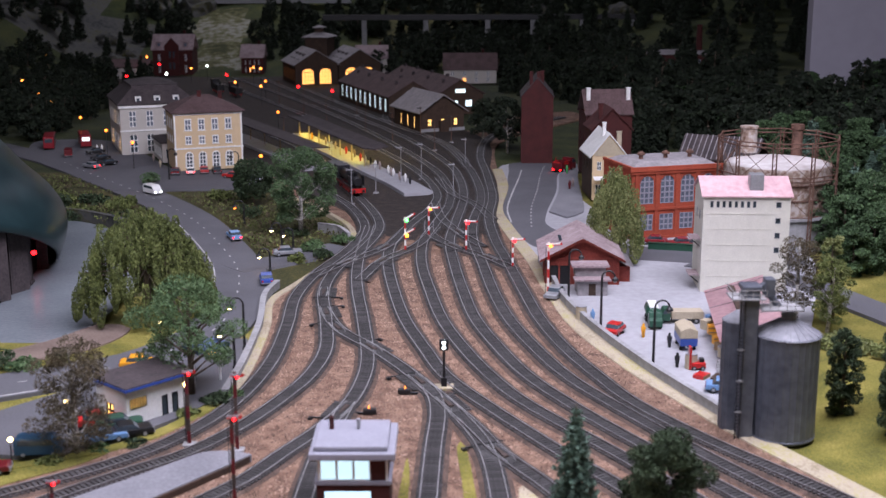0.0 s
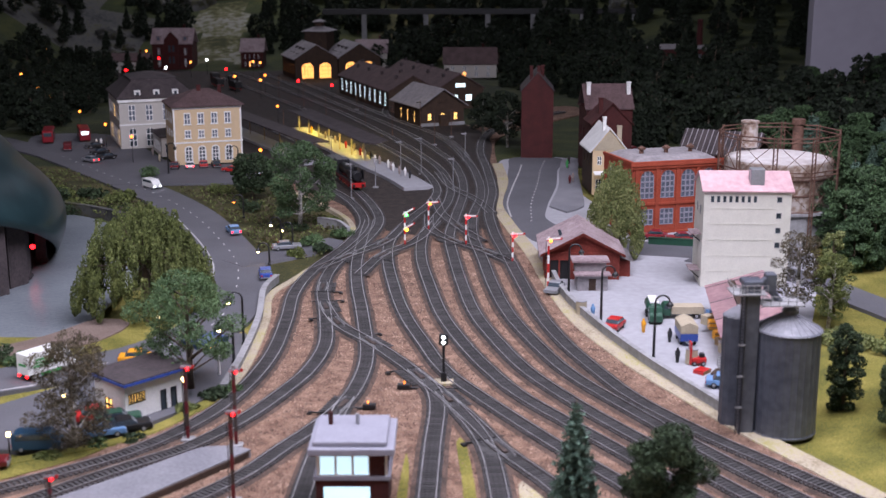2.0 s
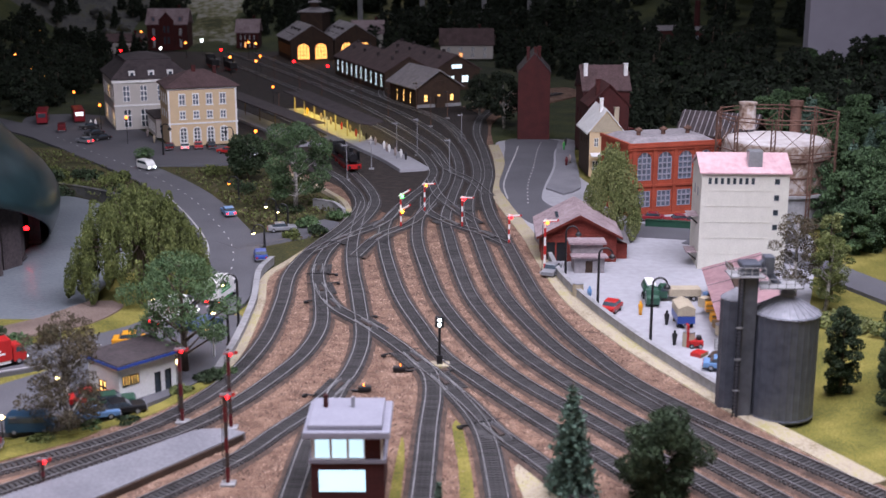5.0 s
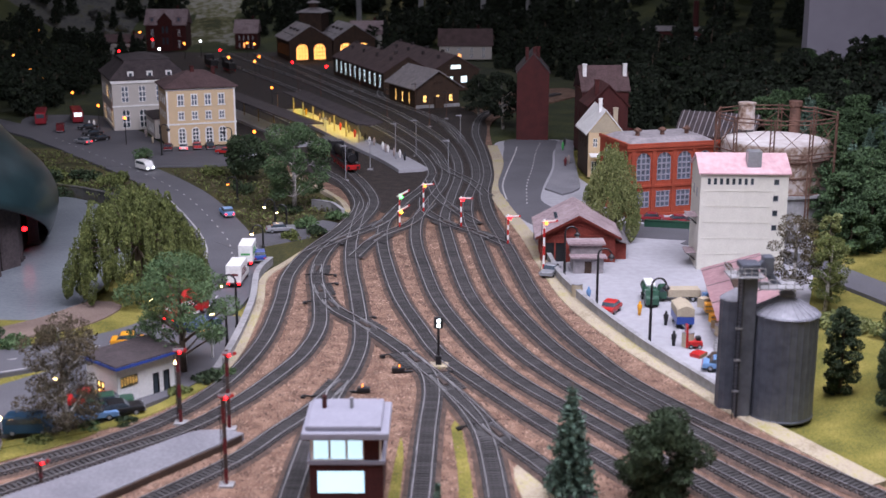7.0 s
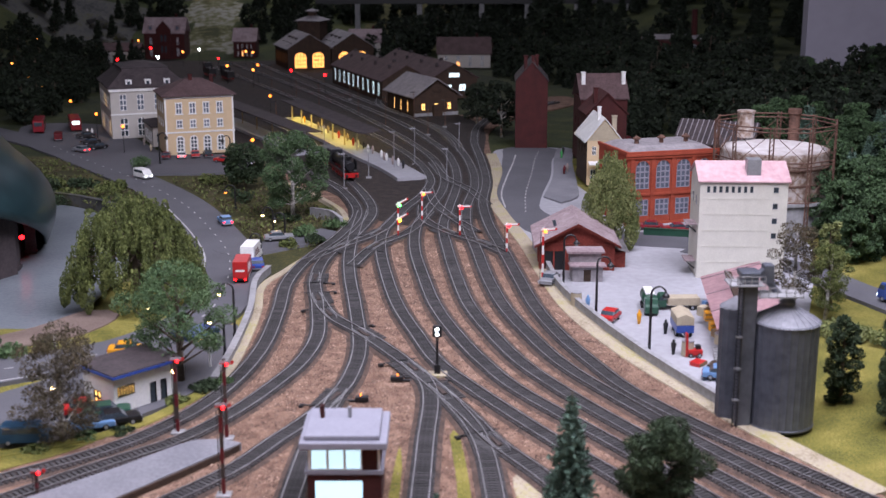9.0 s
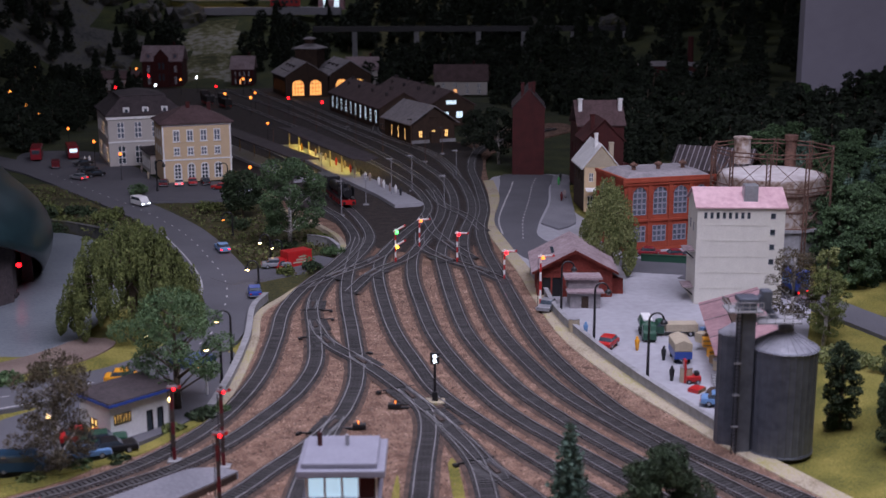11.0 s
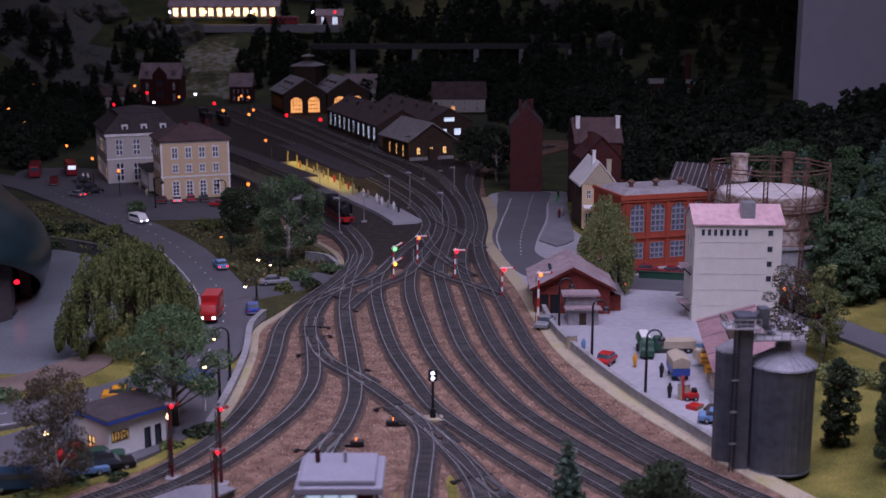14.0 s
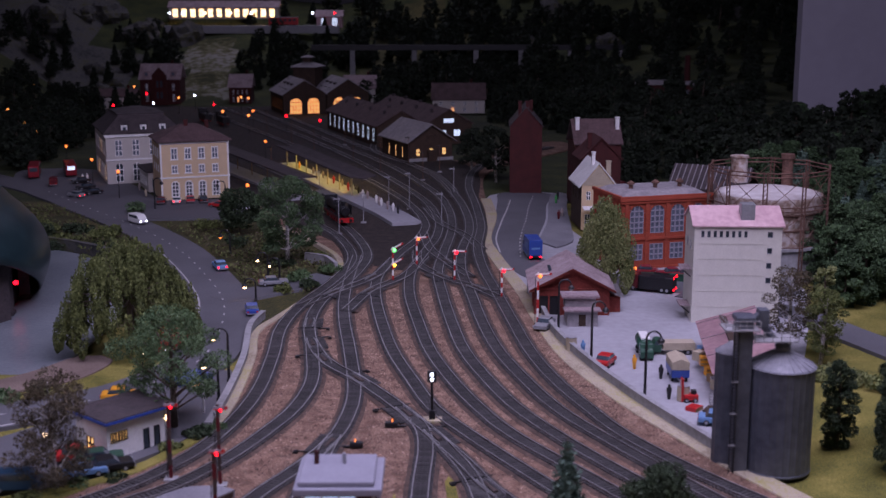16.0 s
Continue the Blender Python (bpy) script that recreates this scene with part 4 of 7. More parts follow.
def gas_holder():
    cx, cy, r = 60.2, 220, 10.9
    t = thing("gas_holder", cx, cy, 0, 0, "rusty gas holder tank inside an iron guide frame", "gas holder")
    part("lower_tank", lathe(bmesh.new(), [(r - 0.5, 0), (r - 0.5, 5.6), (r, 5.7), (r, 6.2)], 48), M["stone"], t, "grey riveted lower tank")
    part("tank", lathe(bmesh.new(), [(r - 1.3, 6.1), (r - 1.3, 14.2), (r - 1.45, 14.5)], 48), M["tank"], t, "rust stained white tank", smooth=False)
    part("tank_roof", lathe(bmesh.new(), [(r - 1.35, 14.4), (r - 3, 14.8), (r - 6, 15.2), (0.4, 15.4)], 48), M["tank_top"], t, "pale domed tank roof", smooth=True)
    for z in (8.8, 11.5):
        part("tank_hoop", lathe(bmesh.new(), [(r - 1.3, z), (r - 1.18, z + 0.1), (r - 1.18, z + 0.3), (r - 1.3, z + 0.4)], 48), M["rust"], t)
    n = 10
    for z in (6.3, 12.6, 18.6):
        for k in range(n):
            a, b = k * math.tau / n, (k + 1) * math.tau / n
            for q in (0, 0.7) if z > 10 else (0,):
                part("ring_girder", tube(bmesh.new(), (r * math.cos(a), r * math.sin(a), z + q), (r * math.cos(b), r * math.sin(b), z + q), 0.13, n=6), M["rust"], t, "rusty ring girder")
    for k in range(n):
        a, b = k * math.tau / n, (k + 1) * math.tau / n
        bm = bmesh.new()
        for q in (-0.03, 0.03):
            tube(bm, (r * math.cos(a + q), r * math.sin(a + q), 0), (r * math.cos(a + q), r * math.sin(a + q), 19.6), 0.12, n=6)
        for j in range(24):
            z = 0.8 * j
            tube(bm, (r * math.cos(a - 0.03), r * math.sin(a - 0.03), z), (r * math.cos(a + 0.03), r * math.sin(a + 0.03), z + 0.8), 0.06, n=4)
        part("column", bm, M["rust"], t, "rusty lattice column")
        bm = bmesh.new()
        for z in (6.3, 12.6):
            tube(bm, (r * math.cos(a), r * math.sin(a), z), (r * math.cos(b), r * math.sin(b), z + 6), 0.06, n=5)
            tube(bm, (r * math.cos(b), r * math.sin(b), z), (r * math.cos(a), r * math.sin(a), z + 6), 0.06, n=5)
        part("cross_brace", bm, M["rust"], t)
    part("standpipe", lathe(bmesh.new(), [(1.2, 0), (1.0, 19.4), (1.25, 19.5), (1.25, 20.4), (0.7, 20.4)], 16, 5.6, 8.2), M["rust"], t, "brown iron standpipe beside the tank")
    part("vent_drum", lathe(bmesh.new(), [(1.5, 15.5), (1.5, 20), (1.7, 20.1), (1.7, 20.4)], 20, -4, 6), M["tank"], t)


def town_houses():
    a = thing("gabled_house", 22.9, 309, 0, -3, "tall narrow dark red brick house with stepped chimneys", "house")
    shell(a, 8, 15, 17, M["dark_brick"], [], row(3, -6, 6, 1, 5, 7) + row(3, -6, 6, 1, 10, 12), gable=4.6)
    gable_roof(a, 8, 15, 17, 4.6, M["roof_dark"], 0.3, 0.3)
    for x, y in ((-1.6, 0.6), (0.2, 0.6), (1.2, 3)):
        chimney(a, x, y, 19, 23, M["dark_brick"], 0.8)
    b = thing("white_gabled_house", 34.8, 260, 0, 4, "narrow house with a white gable and yellow plaster front", "house")
    w, d, h = 7.2, 12, 9.8
    o = row(3, -3.2, 3.2, 0.9, 6.5, 8.3) + row(3, -3.4, 3.4, 1.2, 0.8, 3.4)
    shell(b, w, d, h, M["brown_wood"], o, row(3, -5, 5, 1, 6, 8), gable=4.2)
    part("front_wall", wall_mesh(w, h, o, 0.2, 4.2), M["yellow_wall"], b, "pale yellow plaster front", at=(0, -0.21, 0))
    part("clad_gable", wall_mesh(w - 0.7, 0.3, (), 0.12, 3.8), M["tan"], b, "brown clad gable", at=(0, -0.36, 9.6))
    part("awning", box(bmesh.new(), -w / 2, w / 2, -2.2, -0.22, 4.9, 5.1), M["white"], b, "white shop awning", at=(0, 0, 0.4, 12, 0, 0))
    for q in o:
        window(b, q, (0, -0.21, 0), M["white"], M["glass"], 2, 2)
    gable_roof(b, w, d, h, 4.4, M["white"], 0.6, 0.3, True, "white sheet roof")
    chimney(b, -0.6, 3, 12.6, 16.2, M["white"], 0.7)
    chimney(b, 2.4, 1.5, 11, 14.4, M["tan"], 0.9)
    c = thing("red_gabled_house", 37.6, 277, 0, 4, "tall red house with a dark pitched roof", "house")
    shell(c, 9, 10, 13, M["dark_brick"], [], row(2, -4, 4, 1, 8, 10), gable=4.5)
    gable_roof(c, 9, 10, 13, 4.5, M["dark_brick"], 0.4, 0.3)
    chimney(c, -2.4, 2, 15, 18.5, M["dark_brick"])
    e = thing("grey_roofed_house", 38.6, 290, 0, 4, "tall grey roofed town house with white chimneys", "house")
    shell(e, 11, 10, 15, M["dark_brick"], [], row(2, -4, 4, 1, 8, 10))
    gable_roof(e, 11, 10, 15, 5, M["roof_brown"], 0.4, 0.3, False)
    chimney(e, -4.6, 3, 17, 20.6, M["white"], 0.9)
    chimney(e, 5, 3, 17, 20.6, M["white"], 0.9)


def halls():
    for k, (x, y) in enumerate(((-11.2, 406.6), (4.6, 412.4))):
        t = thing("depot_hall", x, y, 0, 20, "long brown depot hall with brightly lit windows", "depot")
        w, d, h = 16.6, 62, 6.8
        tall, front = row(10, -30, 30, 2.3, 1.5, 5.9), row(2, -4.5, 5.5, 2.3, 2.6, 4.8)
        shell(t, w, d, h, M["brown_wood"], front, tall if k == 0 else (), gable=4.8)
        for o in front:
            window(t, o, None, M["white"], M["cool"], 2, 1)
        window(t, (-1.8, 1.8, 7.2, 8.6), (0, -0.16, 0), M["white"], M["cool"], 3, 1)
        if k == 0:
            for o in tall:
                window(t, o, side_at(w, d), M["black"], M["cool"], 2, 4)
        gable_roof(t, w, d, h, 4.8, M["roof_brown"], 0.6, 0.3, True, "brown sheet roof with vents")
        for q in (8, 24, 40, 54):
            part("roof_vent", box(bmesh.new(), -3.4, -2.6, q, q + 0.8, 9.2, 11.2), M["roof_dark"], t)
            part("ridge_vent", box(bmesh.new(), -0.5, 0.5, q + 4, q + 5, 11.4, 12.6), M["roof_dark"], t)
    s = thing("office_house", -1.2, 370.4, 0, 24, "small brown house with a grey roof and lit windows", "house")
    o = row(3, -6.4, 6.4, 1.1, 1.8, 3.8)
    side = row(3, -8, 8, 0.8, 0.8, 4.2)
    shell(s, 14, 22, 6.4, M["brown_wood"], o, side, gable=4.6)
    for q in o:
        window(s, q, None, M["brown_wood"], M["warm"], 2, 2)
    for q in side:
        window(s, q, side_at(14, 22), M["brown_wood"], M["warm"], 1, 2)
    window(s, (-1.4, 1.4, 7.0, 7.9), (0, -0.12, 0), M["brown_wood"], M["warm"], 3, 1)
    gable_roof(s, 14, 22, 6.4, 4.6, M["roof_grey"], 1.2, 0.3, True, "weathered grey roof")
    part("porch", box(bmesh.new(), -1.4, 1.4, -1.6, -0.002, 0, 3.4), M["brown_wood"], s)
    part("plinth", box(bmesh.new(), -7.2, 7.2, -0.3, -0.002, 0, 1.0), M["stone"], s)
    for x, y, w, rot in ((-54.2, 515, 18, 18), (-36.6, 521, 18, 18)):
        r = thing("engine_shed", x, y, 0, rot, "brick engine shed with glowing amber doorways", "engine shed")
        doors = row(2, -7.4, 7.4, 5.0, 0.4, 6.8)
        side = row(5, -12, 12, 1.6, 1.8, 6.4)
        shell(r, w, 28, 8.6, M["brown_wood"], doors, side, gable=5.6)
        for q in doors:
            window(r, q, None, M["brown_wood"], M["amber"], 4, 4, True, M["brown_wood"])
        for q in side:
            window(r, q, side_at(w, 28), M["brown_wood"], M["amber"], 2, 3)
        gable_roof(r, w, 28, 8.6, 5.6, M["roof_grey"], 0.8, 0.3, True, "grey roof with smoke vents")
        for k in range(3):
            part("smoke_vent", box(bmesh.new(), -4.5, -3.5, 5 + 7 * k, 7.5 + 7 * k, 10.2, 12.6), M["roof_dark"], r)
            part("skylight", box(bmesh.new(), -6.8, -5.6, 4 + 7 * k, 8 + 7 * k, 9.6, 10.5), M["glass"], r)
    wt = thing("water_tower", -56, 545, 0, -14, "squat water tower with a grey cap roof", "water tower")
    part("tower", box(bmesh.new(), -5, 5, -4, 6, 0, 18), M["brown_wood"], wt)
    hip_roof(wt, 10, 10, 18, 2.4, M["roof_grey"], 1.2, 0.15, y0=-4)
    part("turret", box(bmesh.new(), -1.6, 1.6, -0.6, 2.6, 20, 22), M["brown_wood"], wt)
    hip_roof(wt, 3.2, 3.2, 22, 1.2, M["roof_grey"], 0.8, 0.1, y0=-0.6)
    for name, x, y, w, d, h, g, wm, rm, lab in (
            ("brick_villa", -124, 560, 18, 12, 12, 6, "dark_brick", "roof_mauve", "dark red brick villa with dormers and a front gable"),
            ("small_house", -88, 560, 10, 10, 8, 5, "dark_brick", "roof_mauve", "small red brick house beside the engine shed"),
            ("mauve_roofed_house", -34, 560, 14, 12, 8, 5, "grey_wall", "roof_mauve", "house with a pale mauve roof behind the depot"),
            ("barn", 10, 520, 22, 14, 6, 6, "grey_wall", "roof_brown", "wide barn with a brown roof"),
            ("low_house", -140, 545, 16, 10, 5, 3, "grey_wall", "roof_brown", "low house among the dark trees")):
        q = thing(name, x, y, land(x, y) * 0.5 if y > 555 else 0, 0, lab, "house")
        o = row(4, -w / 2 + 1, w / 2 - 1, w * 0.06, h * 0.55, h * 0.8) + row(4, -w / 2 + 1, w / 2 - 1, w * 0.06, h * 0.12, h * 0.4)
        shell(q, w, d, h, M[wm], o)
        for n, z in enumerate(o):
            window(q, z, None, M["white"], M["amber"] if n == 5 else M["grey_pane"], 2, 2)
        if name == "brick_villa":
            part("front_gable", wall_mesh(6.5, h + 1.5, [(-1.4, -0.3, 3, 6), (0.3, 1.4, 3, 6), (-1.4, -0.3, 8, 11), (0.3, 1.4, 8, 11)], 0.6, 3.6), M[wm], q, "projecting brick gable", at=(0, -1.4, 0))
            part("gable_fill", box(bmesh.new(), -3.2, 3.2, -0.75, -0.02, 0, h + 1.4), M["glass"], q)
            for x in (-6, 6):
                dormer = part("dormer", box(bmesh.new(), x - 1.2, x + 1.2, 0.3, 3.5, h + 0.6, h + 3.2), M["roof_mauve"], q)
                part("pane", box(bmesh.new(), x - 0.6, x + 0.6, 0.2, 0.28, h + 1.1, h + 2.6), M["grey_pane"], dormer)
        gable_roof(q, w, d, h, g, M[rm], 0.6, 0.3, False)
        chimney(q, w * 0.25, d * 0.6, h + g * 0.5, h + g + 1.5, M["dark_brick"])


def signal_box():
    t = thing("signal_box", -8.6, 102.4, 0.5, 0, "signal box with a pale grey roof and lit windows", "signal box")
    part("base", wall_mesh(6.6, 3.6), M["dark_brick"], t, "dark red brick base")
    part("base_side", box(bmesh.new(), -3.3, 3.3, 0.3, 6, 0, 3.6), M["dark_brick"], t)
    part("floor_band", box(bmesh.new(), -3.5, 3.5, -0.2, 6.2, 3.6, 3.95), M["lavender"], t)
    for x in (-3.2, 3.0):
        for y in (0, 5.8):
            part("corner_post", box(bmesh.new(), x, x + 0.2, y, y + 0.2, 3.95, 6.2), M["white"], t)
    o = (-3.0, 1.6, 3.98, 6.0)
    window(t, o, None, M["white"], M["box_light"], 3, 1)
    part("panel", box(bmesh.new(), 1.6, 3.0, 0.02, 0.2, 3.95, 6.2), M["dark_brick"], t, "dark maroon wall panel")
    part("back_wall", box(bmesh.new(), -3.0, 3.0, 5.7, 5.9, 3.95, 6.2), M["dark_brick"], t)
    for k in (0, 1):
        part("side_wall", box(bmesh.new(), -3.2 + 6.2 * k, -3.0 + 6.2 * k, 0.2, 5.8, 3.95, 6.2), M["dark_brick"], t)
    part("lower_window", box(bmesh.new(), -2.6, 1.6, -0.06, -0.002, 0.8, 2.9), M["box_light"], t)
    part("roof", box(bmesh.new(), -3.9, 3.9, -0.9, 6.9, 6.2, 6.9, 0.12), M["lavender"], t, "pale lavender grey slab roof")
    part("roof_top", box(bmesh.new(), -3.5, 3.2, -0.4, 6.4, 6.9, 7.4, 0.12), M["lavender"], t)
    part("roof_pipe", tube(bmesh.new(), (-2.2, 4, 7.3), (-2.2, 4, 8.6), 0.22), M["dark_brick"], t)
    part("roof_vent", tube(bmesh.new(), (0.3, 4, 7.3), (0.3, 4, 8.4), 0.18), M["grey"], t)


def kiosk():
    t = thing("petrol_kiosk", -32.9, 130.2, 0, 48, "low white kiosk with a flat dark roof edged in blue", "kiosk")
    w, d, h = 8.0, 6, 3.9
    shell(t, w, d, 4.2, M["white"], [(-3.6, -1.4, 1.8, 3.0), (0.6, 1.4, 0, 2.4), (2.0, 2.8, 0, 2.4)], [(-1.0, 0.4, 0.3, 2.0)])
    window(t, (-3.6, -1.4, 1.8, 3.0), None, M["black"], M["warm"], 6, 1)
    for o in ((0.6, 1.4, 0, 2.4), (2.0, 2.8, 0, 2.4)):
        window(t, o, None, M["black"], M["glass"], 1, 1, name="door")
    window(t, (-1.0, 0.4, 0.3, 2.0), side_at(w, d), M["black"], M["warm"], 2, 2)
    part("fascia", box(bmesh.new(), -w / 2 - 0.6, w / 2 + 0.6, -0.8, d + 0.6, 4.2, 4.5), M["blue"], t, "blue roof fascia")
    part("roof", box(bmesh.new(), -w / 2 - 0.5, w / 2 + 0.5, -0.7, d + 0.5, 4.5, 4.64), M["roof_dark"], t, "flat dark felt roof")
    c = thing("canopy", -29.4, 141.5, 0, 48, "small filling station canopy with a blue edge", "canopy")
    part("canopy_roof", box(bmesh.new(), -2.4, 2.4, -1.6, 1.6, 4.6, 5.1), M["blue"], c)
    part("light_strip", box(bmesh.new(), -0.8, 0.2, -1.66, -1.6, 4.3, 4.4), M["amber"], c)
    for x in (-2, 2):
        part("post", tube(bmesh.new(), (x, 0, 0), (x, 0, 4.6), 0.14), M["white"], c)


def dome_shell():
    """The dark curved shell on the river bank, open towards the water, with a lit red lamp inside."""
    t = thing("dark_shell_building", -95.3, 195, -1.4, 0, "huge dark green curved shell building on the river bank", "building")
    bm = bmesh.new()
    n, m, rows = 72, 16, []
    for j in range(m + 1):
        v = j / m
        rows.append([])
        for k in range(n):
            a = (k * math.tau / n + math.pi) % math.tau - math.pi
            rim = 13 * smooth01((0.5 - a) / 1.0) * smooth01((a + 2.9) / 0.6)
            z = rim + (33 - rim) * v
            u = z / 33
            r = (1 + 0.1 * math.sin(min(1, u * 1.9) * math.pi)) * math.cos(max(0.0, u - 0.12) / 0.88 * math.pi / 2 * 0.98) ** 0.55
            rows[-1].append(bm.verts.new((28 * r * math.cos(a), 40 * r * math.sin(a), z)))
    for p, q in zip(rows, rows[1:]):
        for k in range(n):
            bm.faces.new((p[k], p[(k + 1) % n], q[(k + 1) % n], q[k]))
    bm.faces.new(rows[-1])
    bmesh.ops.recalc_face_normals(bm, faces=bm.faces)
    bmesh.ops.solidify(bm, geom=bm.faces, thickness=0.5)
    part("shell", bm, M["hull"], t, "glossy dark green shell", smooth=True)
    # black drum put in for the deep shade inside the opening
    drum = bmesh.new()
    rings = [[drum.verts.new((x * math.cos(k * math.tau / 48), y * math.sin(k * math.tau / 48), z)) for k in range(48)] for x, y, z in ((25.4, 37, 0), (24.6, 36, 6), (22, 32, 13), (16, 24, 18))]
    for p, q in zip(rings, rings[1:]):
        for k in range(48):
            drum.faces.new((p[k], p[(k + 1) % 48], q[(k + 1) % 48], q[k]))
    part("base_drum", drum, M["black"], t, "black drum in place of the shaded inside")
    for k in range(6):
        a = 0.26 - 0.3 * k
        pier = part("pier", box(bmesh.new(), -0.9, 0.9, -0.7, 0.7, 0, 7.5 + 1.0 * min(k, 3), 0.1), M["roof_dark"], t, "dark grey pier", at=(26.3 * math.cos(a), 38.2 * math.sin(a), 0, 0, 0, math.degrees(a)))
        part("pier_cap", box(bmesh.new(), -1.1, 1.1, -0.9, 0.9, 0.5, 1.0), M["roof_dark"], pier)
    for a in (-0.13, -0.3, -0.47):
        col = part("column", box(bmesh.new(), -1.5, 1.5, -1.9, 1.9, 0, 11.4, 0.25), M["roof_dark"], t, "dark grey ribbed column", at=(25.8 * math.cos(a), 37.6 * math.sin(a), 0, 0, 0, math.degrees(a) - 20))
        for k in range(4):
            part("rib", box(bmesh.new(), -1.7 + k * 1.0, -1.4 + k * 1.0, -2.15, -1.9, 0.2, 11), M["roof_dark"], col)
    for a, z in ((0.1, 4.0), (-0.5, 6.0)):
        part("red_lamp", lathe(bmesh.new(), [(0.1, z), (0.45, z + 0.2), (0.45, z + 0.6), (0.1, z + 0.8)], 10, 26.2 * math.cos(a), 38.4 * math.sin(a)), M["lamp_red"], t, "small red lamp")


for make in (station_wing, station_main, white_tower, loading_shed, silo_pair, goods_shed, factory, gas_holder, town_houses, halls, signal_box, kiosk, dome_shell):
    make()


# ---- plants ----
def leaves_mesh(name, centres, size, mat, seed, flat=0.0):
    """Many small leaf blades, each turned at random, round the given centres."""
    rng = np.random.RandomState(seed)
    c = np.asarray(centres, float)
    n = len(c)
    u = rng.normal(size=(n, 3))
    u[:, 2] += flat * np.sign(u[:, 2])
    u /= np.linalg.norm(u, axis=1)[:, None]
    v = rng.normal(size=(n, 3))
    v -= u * (u * v).sum(1)[:, None]
    v /= np.linalg.norm(v, axis=1)[:, None]
    s = size * rng.uniform(0.6, 1.3, (n, 1))
    q = np.stack([c - u * s, c - v * s * 0.6, c + u * s, c + v * s * 0.6], 1).reshape(-1, 3) * S
    me = bpy.data.meshes.new(name)
    me.from_pydata(q.tolist(), [], np.arange(n * 4).reshape(-1, 4).tolist())
    me.materials.append(mat)
    return me


def crown_points(blobs, n, seed):
    """Points near the skins of uneven clumps (x, y, z, radius, flatness)."""
    rng = np.random.RandomState(seed)
    w = np.array([b[3] ** 2 for b in blobs])
    pick = rng.choice(len(blobs), n, p=w / w.sum())
    b = np.array(blobs)[pick]
    d = rng.normal(size=(n, 3))
    d /= np.linalg.norm(d, axis=1)[:, None]
    r = b[:, 3:4] * rng.uniform(0.35, 1.08, (n, 1)) ** 0.5
    return b[:, :3] + d * r * np.concatenate([np.ones((n, 2)), b[:, 4:5]], 1)


def tree(name, x, y, h, r, leaf, seed, label, n=5000, size=0.3, base=0.25, bark="bark", clumps=26, slim=1.0, z=None, category="tree", top=1.0):
    """A broad-leaved tree: tapered trunk, limbs, and a crown of many leaves in uneven clumps."""
    rng = random.Random(seed)
    t = thing(name, x, y, land(x, y) if z is None else z, rng.uniform(0, 360), label, category)
    bm, blobs = bmesh.new(), []
    lean = Vector((rng.uniform(-0.05, 0.05) * h, rng.uniform(-0.05, 0.05) * h, 0))
    tube(bm, (0, 0, -0.6), lean * 0.5 + Vector((0, 0, h * 0.45)), h * 0.03, h * 0.02, 7)
    tube(bm, lean * 0.5 + Vector((0, 0, h * 0.45)), lean + Vector((0, 0, h * 0.92)), h * 0.02, h * 0.006, 6)
    part("trunk", bm, M[bark], t, smooth=True)
    limb = bmesh.new()
    for k in range(clumps):
        a, f = k * 2.4 + rng.uniform(-0.5, 0.5), rng.random()
        zc = h * (base + (1 - base) * (k + 0.5) / clumps * 0.94)
        env = math.sin(math.pi * min(1, max(0.06, ((zc / h) - base) / (1 - base) * 0.86 + 0.14))) ** 0.6
        rad = r * env * rng.uniform(0.45, 0.95) * slim
        c = Vector((math.cos(a) * rad, math.sin(a) * rad, zc)) + lean * (zc / h)
        blobs.append((c.x, c.y, c.z, r * rng.uniform(0.24, 0.42) * top, rng.uniform(0.55, 0.85)))
        if k % 2 == 0:
            tube(limb, lean * 0.5 + Vector((0, 0, max(h * 0.16, zc - rad * 0.8))), c, h * 0.01, h * 0.003, 5, False)
    part("limb_frame", limb, M[bark], t, smooth=True)
    crown = new("crown", leaves_mesh("crown", crown_points(blobs, n, seed), size, M[leaf], seed))
    crown.parent = t
    return t


